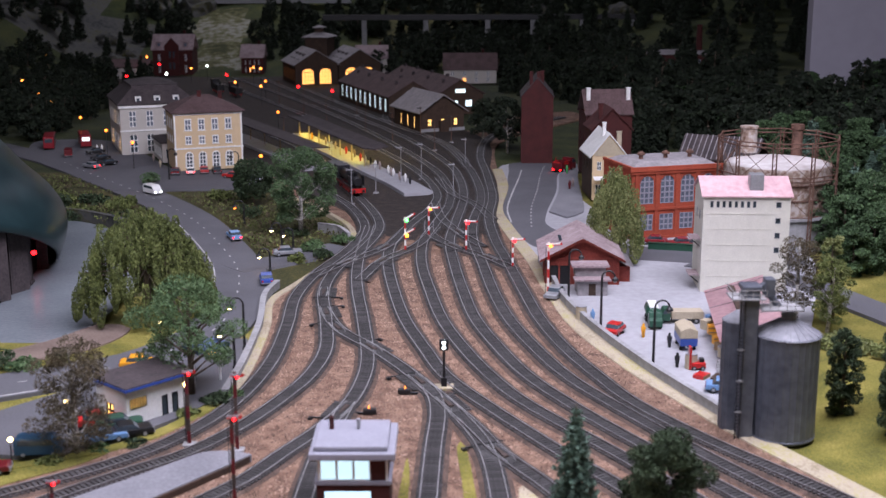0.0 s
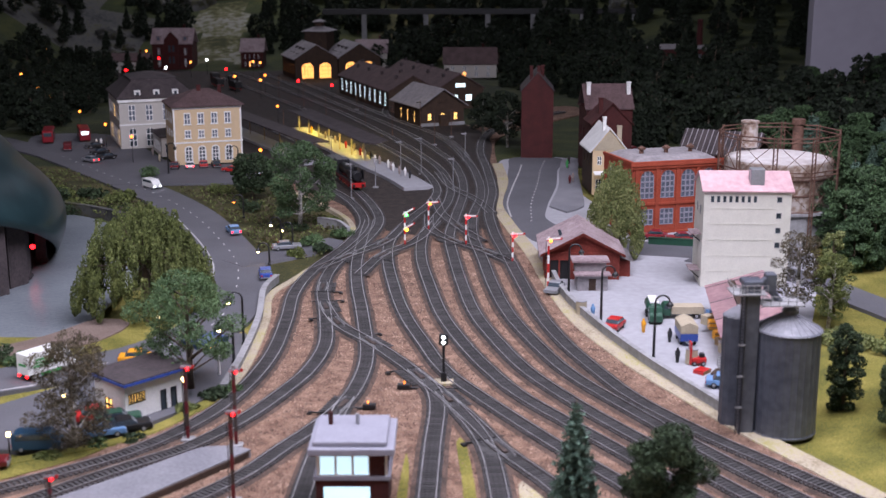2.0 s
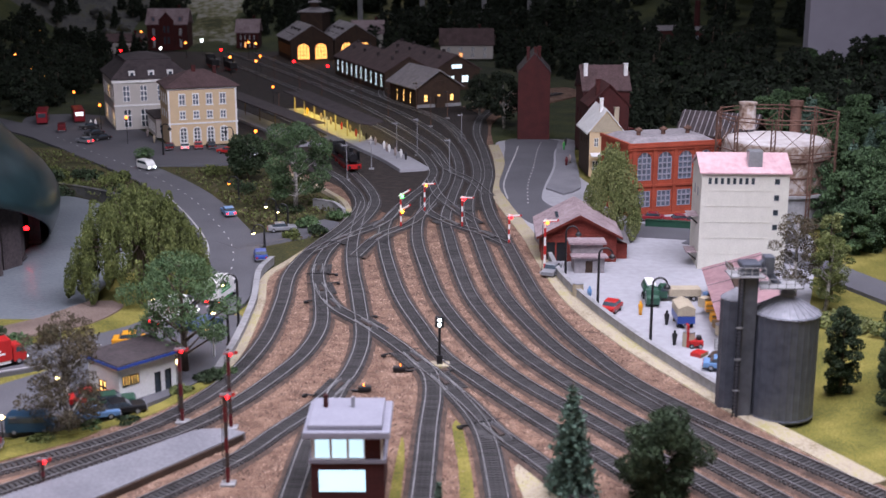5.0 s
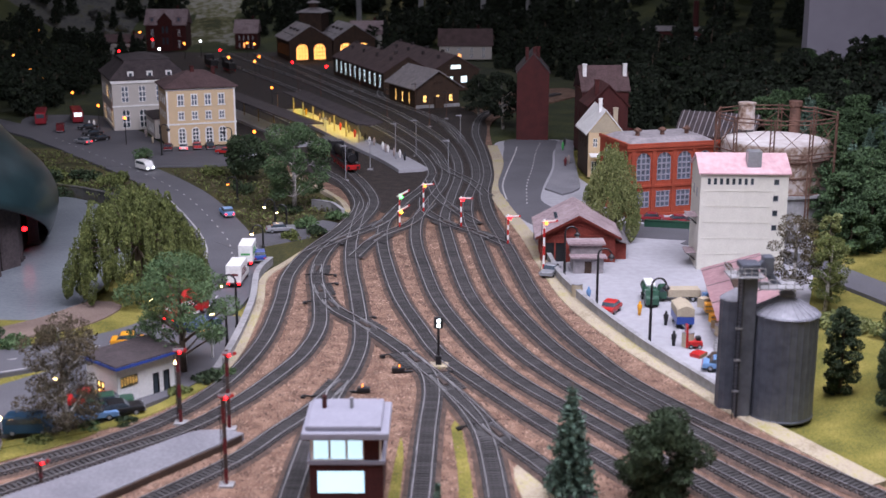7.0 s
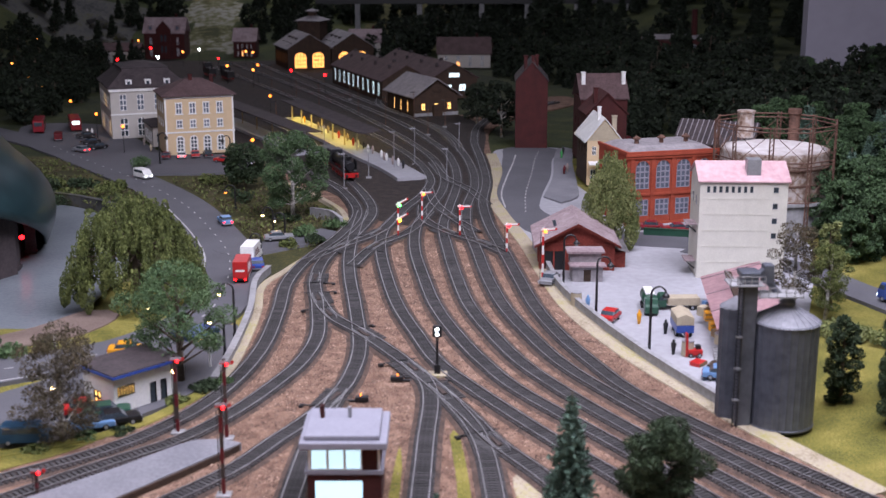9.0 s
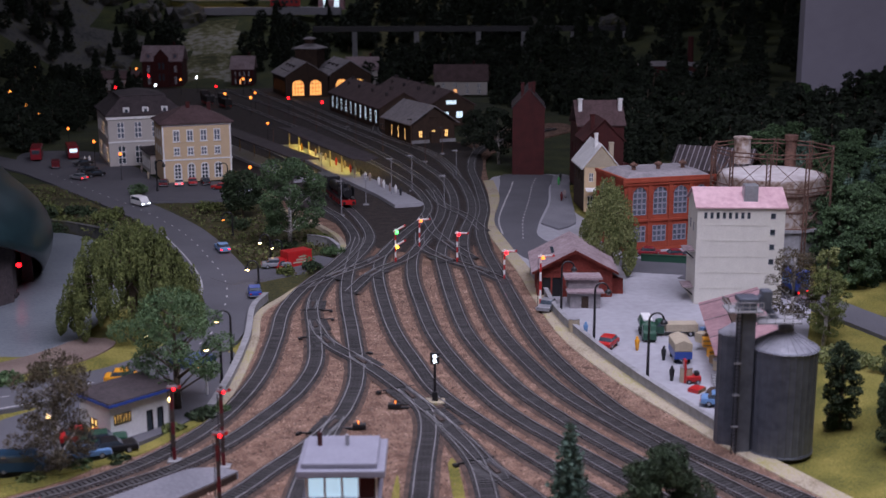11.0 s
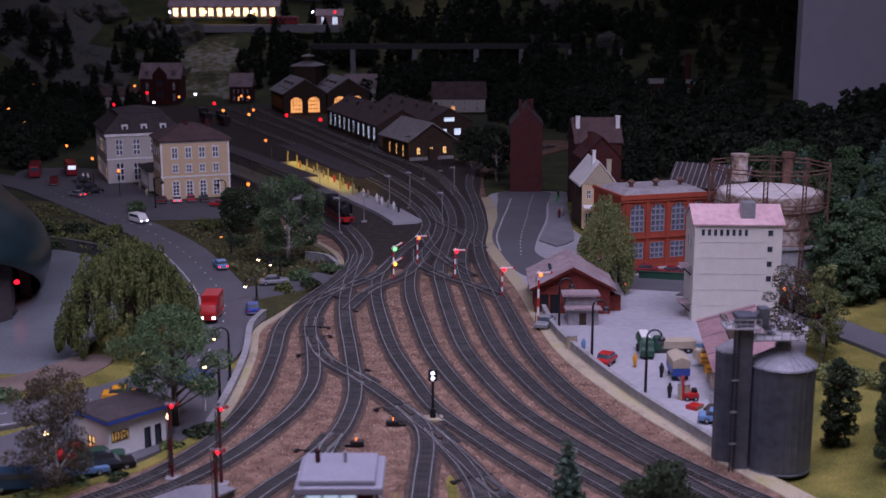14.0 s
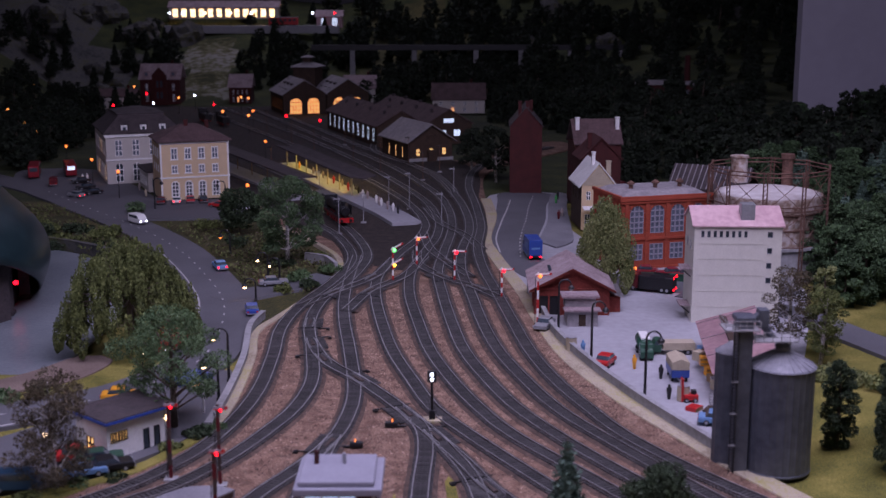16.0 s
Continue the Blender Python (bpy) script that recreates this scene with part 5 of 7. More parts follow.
def willow(name, x, y, h, r, leaf, seed, label, n=36000, size=0.16, fingers=150, finger=0.34, z=None, fat=0.6):
    """A weeping tree: leafy fingers hang in tiers from a domed crown."""
    t = thing(name, x, y, land(x, y) if z is None else z, 0, label, "tree")
    rng = np.random.RandomState(seed)
    part("trunk", tube(bmesh.new(), (0, 0, -0.8), (0.3, 0, h * 0.6), h * 0.05, h * 0.02, 8), M["bark"], t, smooth=True)
    limb, pts = bmesh.new(), []
    m = n // fingers
    for k in range(fingers):
        v = ((k + 0.5) / fingers) ** 0.8
        a = k * 2.39996 + rng.uniform(-0.25, 0.25)
        rad = r * math.sin(min(1.0, v * 1.15) * math.pi / 2) ** 0.9 * rng.uniform(0.86, 1.08)
        top = h * (1.0 - 0.72 * v ** 1.5) * rng.uniform(0.93, 1.04)
        long = h * finger * rng.uniform(0.6, 1.25)
        low = max(0.4, top - long)
        px, py = rad * math.cos(a), rad * math.sin(a) * 0.88
        s = rng.uniform(0, 1, m) ** 0.85
        w = fat * rng.uniform(0.75, 1.3) * np.sin((0.12 + 0.86 * s) * math.pi) ** 0.6
        d = rng.normal(size=(m, 2))
        d /= np.linalg.norm(d, axis=1)[:, None]
        q = rng.uniform(0.3, 1.0, m) ** 0.5
        out = 1 + 0.06 * s
        pts.append(np.stack([px * out + d[:, 0] * w * q, py * out + d[:, 1] * w * q, top + (low - top) * s], 1))
        if k % 4 == 0:
            tube(limb, (0.2, 0, h * 0.45), (px * 0.95, py * 0.95, top * 0.97), h * 0.01, h * 0.004, 5, False)
    part("limb_frame", limb, M["bark"], t, smooth=True)
    crown = new("crown", leaves_mesh("crown", np.concatenate(pts), size, M[leaf], seed, 2.0))
    crown.parent = t
    return t


def spruce(name, x, y, h, r, leaf, seed, label, n=3500, size=0.28, z=None):
    t = thing(name, x, y, land(x, y) if z is None else z, 0, label, "tree")
    rng = np.random.RandomState(seed)
    part("trunk", tube(bmesh.new(), (0, 0, -0.5), (0, 0, h), h * 0.022, h * 0.004, 6), M["bark"], t, smooth=True)
    pts, tiers = [], 15
    for k in range(tiers):
        zc, rad = h * (0.1 + 0.88 * k / tiers), r * (1 - k / tiers) ** 0.85
        arms = 9
        for j in range(arms):
            a = j * math.tau / arms + k * 0.6 + rng.uniform(-0.2, 0.2)
            m = max(6, int(n * (rad + 0.15) / (tiers * arms * r * 0.6)))
            s = rng.uniform(0.05, 1, m) ** 0.7 * rad * rng.uniform(0.8, 1.1)
            pts.append(np.stack([s * math.cos(a) + rng.normal(0, 0.05 * r, m), s * math.sin(a) + rng.normal(0, 0.05 * r, m), zc - 0.28 * s + rng.normal(0, 0.012 * h, m)], 1))
    crown = new("crown", leaves_mesh("crown", np.concatenate(pts), size, M[leaf], seed))
    crown.parent = t
    return t


def bush(x, y, r, h, leaf, seed, label, n=900, size=0.24, name="bush"):
    rng = random.Random(seed)
    t = thing(name, x, y, land(x, y), 0, label, "bush")
    stems = bmesh.new()
    blobs = []
    for k in range(7):
        a = k * 0.9 + rng.random()
        c = (math.cos(a) * r * 0.55, math.sin(a) * r * 0.55, h * rng.uniform(0.35, 0.7))
        tube(stems, (0, 0, -0.2), c, 0.1, 0.04, 4, False)
        blobs.append((*c, r * rng.uniform(0.35, 0.55), h / r * 0.7))
    part("stem_fan", stems, M["bark"], t)
    crown = new("foliage", leaves_mesh("foliage", crown_points(blobs, n, seed), size, M[leaf], seed))
    crown.parent = t
    return t


def planting():
    willow("weeping_willow", -44.0, 172, 16.2, 9.0, "leaf_willow", 3, "large olive green weeping willow on the river bank", 60000, 0.18, 125, 0.42, fat=0.8)
    tree("ash_tree", -30.6, 138, 15.2, 6.6, "leaf_mid", 5, "open mid green leafy tree beside the kiosk", 17000, 0.14, 0.24, clumps=46, top=0.64)
    tree("birch_tree", -39.0, 119.6, 13.2, 5.4, "leaf_brown", 7, "thin olive brown birch tree beside the parked cars", 15000, 0.12, 0.08, "birch", slim=0.9, clumps=40, top=0.75)
    spruce("spruce_tree", 11.8, 104.5, 11.2, 2.7, "leaf_blue", 9, "young blue green spruce beside the track", 5000, 0.22, 0)
    tree("round_tree", 19.6, 102, 9.0, 3.9, "leaf_dark", 11, "dense dark green round tree beside the tracks", 20000, 0.16, 0.1, z=0, clumps=34)
    spruce("sapling", -0.4, 98.5, 4.2, 0.9, "leaf_blue", 13, "small green sapling beside the track", 900, 0.16, 0)
    willow("poplar_tree", 28.7, 202.5, 16.8, 4.1, "leaf_light", 15, "pale green weeping poplar behind the goods shed", 30000, 0.17, 54, 0.34, 0, 1.0)
    tree("cypress_tree", 44.6, 130, 10.6, 2.5, "leaf_dark", 17, "slim dark green tree on the grassy bank", 10000, 0.15, 0.03, slim=0.7, clumps=30)
    tree("cypress_tree", 47.6, 121.5, 11.5, 2.9, "leaf_dark", 19, "slim dark green tree on the grassy bank", 10000, 0.15, 0.03, slim=0.7, clumps=30)
    tree("cypress_tree", 49.5, 127.5, 10.5, 2.5, "leaf_dark", 20, "slim dark green tree on the grassy bank", 10000, 0.15, 0.03, slim=0.7, clumps=30)
    tree("silver_birch", 49.4, 166, 13, 3.4, "leaf_brown", 21, "thin silver birch behind the silo", 7000, 0.13, 0.2, "birch", z=0)
    tree("silver_birch", 53.0, 163, 10.5, 2.8, "leaf_willow", 23, "thin silver birch behind the silo", 7000, 0.13, 0.15, "birch", z=0)
    tree("green_tree", 55.2, 168, 13, 2.5, "leaf_light", 25, "fresh green narrow tree behind the silo", 4200, 0.2, 0.1, z=0)
    tree("pine_tree", -27.8, 227, 16.5, 6.2, "leaf_pine", 27, "broad green pine on the slope below the station", 15000, 0.2, 0.2, "birch", z=0)
    tree("pine_tree", -41, 255, 9.5, 4.8, "leaf_dark", 29, "broad dark pine on the slope below the station", 4500, 0.34, 0.25, z=0)
    tree("bare_birch", 16.5, 330, 15, 5.2, "leaf_black", 31, "dark birch with a white trunk beside the track", 5200, 0.34, 0.2, "birch", z=0)
    tree("bare_birch", 10.5, 352, 12, 4.2, "leaf_black", 33, "dark birch with a white trunk beside the track", 3600, 0.34, 0.2, "birch", z=0)
    spots = [(-24, 212, 2.2, 2.6), (-21.5, 207, 1.9, 2.0), (-26, 204.5, 1.6, 2.0), (-19, 220, 2.4, 2.0), (-40, 244, 2.4, 3), (-49, 262, 3, 3), (-69, 281, 2.6, 3.4), (-29, 226, 3, 1.6), (-23, 232, 3, 1.4),
             (-25.8, 137, 1.6, 1.4), (-27.2, 134.5, 1.8, 1.6), (-29.5, 131, 1.4, 1.2), (-37, 120.5, 1.4, 1.2), (-33.5, 122, 1.3, 0.9), (-41, 117.4, 1.6, 1.0), (-54, 147.5, 2.4, 1.6), (-58, 149, 2.8, 2), (-50.5, 150.5, 1.6, 1.4)]
    for k, (x, y, r, h) in enumerate(spots):
        bush(x, y, r, h, ("leaf_mid", "leaf_dark", "leaf_willow")[k % 3], 40 + k, "low green bush on the grass", 700, 0.24)
    for k in range(16):
        x = -60 - 2.6 * k + 3 * math.sin(k * 2.1)
        y = 244 + 1.9 * k + 4 * math.cos(k * 1.7)
        bush(x, y - 4, 3.6, 3.2, ("leaf_willow", "leaf_dark")[k % 2], 80 + k, "bush on the slope between road and river", 800, 0.34)
    for k, (x, y) in enumerate(((53, 150), (56, 146), (59, 142), (51, 154))):
        bush(x, y, 2.6, 2.0, "leaf_light", 120 + k, "yellow green bush along the road", 800, 0.26)

    for k, (x, y, h, r) in enumerate(((67, 196, 9, 3.6), (71, 199, 11, 4.2), (76, 201, 12, 4.4), (68.5, 205, 12, 4), (74, 209, 14, 4.6), (80, 206, 13, 4.6), (66.5, 213, 12, 3.8))):
        tree("broadleaf_tree", x, y, h, r, "leaf_forest", 150 + k, "leafy mid green tree at the foot of the wooded hill", 9000, 0.25, 0.02, clumps=26)

    # the wooded hills: a few trees built once, then set out many times
    rng = random.Random(77)
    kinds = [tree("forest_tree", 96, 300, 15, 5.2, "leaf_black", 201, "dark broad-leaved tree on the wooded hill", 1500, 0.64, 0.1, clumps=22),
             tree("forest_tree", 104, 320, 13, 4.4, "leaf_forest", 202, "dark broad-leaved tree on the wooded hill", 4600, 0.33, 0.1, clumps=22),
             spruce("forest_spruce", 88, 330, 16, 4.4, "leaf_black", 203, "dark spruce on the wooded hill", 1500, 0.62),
             spruce("forest_spruce", 110, 300, 13, 3.6, "leaf_blue", 204, "blue green spruce on the wooded hill", 4000, 0.33)]
    for k in kinds:
        tagged(k, group="forest trees")
    # near slope takes the lighter leaves, slopes behind the shade-darkened ones
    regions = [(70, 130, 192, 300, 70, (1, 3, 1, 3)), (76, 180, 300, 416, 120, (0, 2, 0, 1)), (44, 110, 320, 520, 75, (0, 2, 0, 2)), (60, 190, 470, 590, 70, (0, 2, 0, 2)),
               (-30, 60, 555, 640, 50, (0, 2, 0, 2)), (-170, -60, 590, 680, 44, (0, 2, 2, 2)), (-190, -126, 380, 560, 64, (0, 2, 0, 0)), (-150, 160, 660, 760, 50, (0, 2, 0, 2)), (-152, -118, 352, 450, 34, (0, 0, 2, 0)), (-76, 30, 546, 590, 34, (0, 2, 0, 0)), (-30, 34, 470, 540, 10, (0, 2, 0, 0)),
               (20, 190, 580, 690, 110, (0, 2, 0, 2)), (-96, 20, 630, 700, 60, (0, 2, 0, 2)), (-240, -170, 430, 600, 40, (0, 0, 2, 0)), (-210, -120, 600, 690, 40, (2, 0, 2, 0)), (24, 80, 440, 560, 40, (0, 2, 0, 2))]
    spots = []
    for x0, x1, y0, y1, n, mix in regions:
        for k in range(int(n * 1.15)):
            x, y = rng.uniform(x0, x1), rng.uniform(y0, y1)
            if (78 < x < 122 and 480 < y < 528) or (-6 < x < 26 and 505 < y < 540) or (x > 70 and y < 240 and x < 74) or (-150 < x < -70 and 535 < y < 580) or (-0.207 * y < x < -0.155 * y and y > 565) or (-190 < x < -0.26 * y and y > 640) or (22 < x < 34 and y < 470) or (-150 < x < -46 and 650 < y < 704 and k % 5):
                continue
            size = rng.uniform(0.65, 1.15) * (0.8 if x < -100 else 1)
            spots.append((y, x, mix[k % 4], size, size * rng.uniform(0.85, 1.1), rng.uniform(0, 360)))
    spots.sort()
    left, far = {"forest_tree": 230, "forest_spruce": 150}, {k: [] for k in range(4)}
    for y, x, k, size, tall, turn in spots:
        name = kinds[k].name.split(".")[0]
        m = pose(x * S, y * S, (land(x, y) - 0.3) * S, 0, 0, turn)
        if left[name]:
            left[name] -= 1
            copy_thing(kinds[k], m).scale = (size, size, tall)
        else:
            far[k].append(m @ Matrix.Diagonal((size, size, tall, 1)))
    far_woods(kinds, far)


def far_woods(kinds, far):
    """The distant woods as one sheet of leaves and one of trunks for each kind, joined."""
    verts, faces, mats, slots, count = [], [], [], [], 0
    for k, places in far.items():
        for piece in kinds[k].children:
            if piece.name.startswith("limb"):
                continue
            me = piece.data
            co = np.empty(len(me.vertices) * 3)
            me.vertices.foreach_get("co", co)
            co = co.reshape(-1, 3)
            if piece.name.startswith("crown"):
                quad = co.reshape(-1, 4, 3)[::2]
                mid = quad.mean(1, keepdims=True)
                co = (mid + (quad - mid) * 1.38).reshape(-1, 3)
                poly = np.arange(len(co)).reshape(-1, 4)
            else:
                poly = np.array([p.vertices[:] for p in me.polygons if len(p.vertices) == 4])
            if me.materials[0] not in mats:
                mats.append(me.materials[0])
            for m in places:
                a = np.array(m)
                verts.append(co @ a[:3, :3].T + a[:3, 3])
                faces.append(poly + count)
                slots.append(np.full(len(poly), mats.index(me.materials[0])))
                count += len(co)
    v, f, slot = np.concatenate(verts), np.concatenate(faces), np.concatenate(slots)
    me = bpy.data.meshes.new("far_woods")
    me.vertices.add(len(v))
    me.vertices.foreach_set("co", v.ravel())
    me.loops.add(f.size)
    me.loops.foreach_set("vertex_index", f.ravel())
    me.polygons.add(len(f))
    me.polygons.foreach_set("loop_start", np.arange(0, f.size, 4))
    for m in mats:
        me.materials.append(m)
    me.polygons.foreach_set("material_index", slot)
    me.update(calc_edges=True)
    tagged(new("far_woods", me), "dense dark woods covering the distant hills", "forest", "", "stuff")


planting()


# ---- lamps and signals ----
def ball(bm, x, y, z, r, n=10):
    return lathe(bm, [(0.02 * r, z - r), (0.7 * r, z - 0.7 * r), (r, z), (0.7 * r, z + 0.7 * r), (0.02 * r, z + r)], n, x, y)


def street_lamp(x, y, h, side, bulb, label="black arched street lamp with a glowing bulb", z=0.0, mat="black", r=0.32):
    t = thing("street_lamp", x, y, z, 0, label, "street lamp", "street lamps")
    bm = bmesh.new()
    tube(bm, (0, 0, 0), (0, 0, h * 0.85), 0.2, 0.15)
    last = Vector((0, 0, h * 0.85))
    for k in range(1, 9):
        a = math.pi * k / 8
        p = Vector((side * 0.9 * (1 - math.cos(a)), 0, h * 0.85 + 0.9 * math.sin(a)))
        tube(bm, last, p, 0.13, n=6)
        last = p
    part("post", bm, M[mat], t)
    part("base", lathe(bmesh.new(), [(0.3, 0), (0.3, 0.3), (0.16, 0.5)], 10), M[mat], t)
    hood = part("hood", lathe(bmesh.new(), [(0.5, -0.45), (0.42, -0.2), (0.12, 0.1)], 12), M[mat], t, at=(last.x, 0, last.z))
    part("bulb", ball(bmesh.new(), 0, 0, -0.5, r), M[bulb], hood, smooth=True)
    return t


def simple_lamp(x, y, h, bulb, r=0.35, label="slim lamp post with a glowing globe", name="lamp_post"):
    t = thing(name, x, y, max(0.0, land(x, y)), 0, label, "lamp", "lamp posts")
    part("post", tube(bmesh.new(), (0, 0, -0.3), (0, 0, h - r), 0.11, 0.07, 6), M["black"], t)
    part("globe", ball(bmesh.new(), 0, 0, h, r), M[bulb], t, smooth=True)
    return t


def semaphore(x, y, h, arm_angle, bulb, arms=1, second="lamp_yellow", label="red and white semaphore signal with a lit lamp", r=0.3, pale="white", thin=0.15, reach=1.9):
    t = thing("semaphore_signal", x, y, 0, 0, label, "signal", "semaphore signals")
    part("foot", box(bmesh.new(), -0.7, 0.7, -0.6, 0.6, 0, 0.25, 0.05), M["stone"], t)
    n = 6
    for k in range(n):
        part("mast_band", box(bmesh.new(), -thin, thin, -thin * 0.7, thin * 0.7, 0.25 + (h - 0.25) * k / n, 0.25 + (h - 0.25) * (k + 1) / n), M[pale if k % 2 else ("red" if pale == "white" else "maroon")], t)
    for j in range(arms):
        z = h - 0.3 - j * h * 0.42
        bm = box(bmesh.new(), -0.4, reach, -0.24, -0.16, -0.16, 0.16)
        a = part("arm", bm, M["white" if pale == "white" else "grey"], t, "white arm edged in red", at=(0, 0, z, 0, -arm_angle, 0))
        part("arm_edge", box(bmesh.new(), -0.4, reach, -0.27, -0.24, -0.2, -0.1), M["red"], a)
        part("arm_tip", lathe(bmesh.new(), [(0.18, -0.05), (0.18, 0.05)], 14), M["red"], a, at=(reach, -0.2, 0, 90, 0, 0))
        part("lamp", ball(bmesh.new(), 0.32, -0.3, z - 0.25, r), M[bulb if j == 0 else second], t, smooth=True)
    part("ladder", box(bmesh.new(), -0.42, -0.34, 0.1, 0.2, 0.2, h * 0.9), M["black"], t)
    return t


semaphore(-7.4, 211, 6.4, 30, "lamp_green", 2, "lamp_yellow", "two-armed semaphore signal with green and yellow lamps")
semaphore(-3.4, 223.8, 5.8, 4, "lamp_orange")
semaphore(3.4, 211.2, 5.9, 0, "lamp_red")
semaphore(11.0, 198.8, 5.4, 3, "lamp_red")
semaphore(15.5, 181.2, 8.6, 4, "lamp_orange")
semaphore(-27.6, 121.8, 8.6, 0, "lamp_red", r=0.17, pale="rail_web", thin=0.17, reach=0.9)
semaphore(-22.2, 120.2, 8.8, 0, "lamp_red", r=0.17, pale="rail_web", thin=0.17, reach=0.9)
semaphore(-20.2, 106.6, 9.4, 0, "lamp_red", r=0.17, pale="rail_web", thin=0.17, reach=0.9)
semaphore(-37.2, 105.6, 3.4, 0, "lamp_red", r=0.17, pale="rail_web", reach=0.8, label="short red signal beside the platform")

DISC = thing("disc_signal", -0.4, 139.4, 0, 0, "dwarf light signal with a bright white lamp", "signal")
part("foot", box(bmesh.new(), -1.2, 1.2, -0.9, 0.9, 0, 0.4, 0.08), M["sand"], DISC)
part("post", tube(bmesh.new(), (0, 0, 0.4), (0, 0, 5.2), 0.16), M["black"], DISC)
part("relay_box", box(bmesh.new(), -0.35, 0.35, -0.35, 0.35, 0.4, 1.5, 0.05), M["black"], DISC)
HEAD = part("head", box(bmesh.new(), -0.55, 0.55, -0.25, 0.3, 4.9, 6.3, 0.12), M["black"], DISC)
for z in (5.3, 5.9):
    part("lens", ball(bmesh.new(), 0.0, -0.28, z, 0.24), M["lens_white"], HEAD, smooth=True)

for x, y, rz in ((-4.6, 137.4, 0), (-9.4, 130.8, 180)):
    q = thing("turnout_lantern", x, y, 0, rz, "black turnout lantern with a small amber light", "lantern", "turnout lanterns")
    part("lever", box(bmesh.new(), -1.2, 1.2, -0.2, 0.2, 0.1, 0.3), M["black"], q)
    part("lantern_box", box(bmesh.new(), -1.3, 0.2, -0.4, 0.4, 0.15, 0.75, 0.12), M["black"], q)
    part("flame", box(bmesh.new(), -0.5, -0.38, -0.1, 0.1, 0.75, 1.05), M["lamp_orange"], q)

for x, y, h, side, bulb in ((-27.0, 155, 7.4, -1, "lamp_warm"), (-27.0, 147.2, 5.8, -1, "lamp_warm"), (-40, 236, 4.4, -1, "lamp_orange"), (-29.5, 212.5, 5.0, -1, "lamp_warm"), (-27.6, 213.5, 3.6, -1, "lamp_warm"),
                            (-29.6, 198, 3.4, -1, "lamp_warm"), (-65.9, 286.5, 7.6, 1, "black"), (-49.5, 288, 6.5, -1, "black")):
    street_lamp(x, y, h, side, bulb)
for x, y, h in ((18.3, 177.3, 8.8), (21.3, 162.2, 9.4), (26.0, 146.5, 9.6)):
    street_lamp(x, y, h, 1, "silver", "tall black arched yard lamp, unlit")
for c, x, y in (("amber", -157, 571), ("amber", -139, 574), ("red", -133.4, 542), ("red", -126, 542), ("amber", -178, 552), ("amber", -161.4, 468), ("amber", -140, 421), ("amber", -127, 393), ("orange", -106, 353.5),
                ("orange", -91, 325.4), ("red", -126, 485), ("amber", -107.8, 521), ("white", -103.3, 533), ("red", -87.3, 489), ("amber", -82, 524), ("amber", -78, 518), ("amber", -78.8, 459), ("amber", -67, 444), ("orange", -50.4, 365.4),
                ("orange", -43, 280.3), ("orange", -78.2, 302.3), ("red", -53.2, 441.7), ("red", -39.7, 426), ("white", -112.5, 495), ("orange", -68, 462)):
    simple_lamp(x, y, 6.6, "lamp_" + c, 0.52 if y > 420 else 0.42)
for x, y, h in ((-41.6, 125.3, 3.8), (-44.6, 116.0, 3.0), (-28.2, 123.6, 6.2), (-36.8, 149.5, 5.4)):
    simple_lamp(x, y, h, "lamp_warm", 0.26)
for x, y, h in ((-6, 285, 9), (-47, 352, 7), (-48, 412, 9), (-37.7, 383, 9), (-24.6, 370, 9), (-15.4, 346, 9), (-7.7, 358, 9), (-3.3, 331, 8), (1.3, 346, 8), (-20.2, 255, 8), (-10.5, 277, 9.4), (1.4, 261.5, 8), (-15.8, 268, 7), (-28.6, 302, 7), (4.7, 307, 7), (-60, 440, 9), (-30, 410, 9)):
    q = thing("yard_mast", x, y, 0, 0, "thin grey mast among the tracks", "mast", "yard masts")
    part("foot", box(bmesh.new(), -0.6, 0.6, -0.6, 0.6, 0, 0.3), M["stone"], q)
    part("pole", tube(bmesh.new(), (0, 0, 0.2), (0, 0, h), 0.11, 0.07, 6), M["rust" if y > 312 else "grey"], q)
    part("crossarm", box(bmesh.new(), -1.1, 0.3, -0.1, 0.1, h - 0.6, h - 0.35), M["black" if y > 312 else "grey"], q)


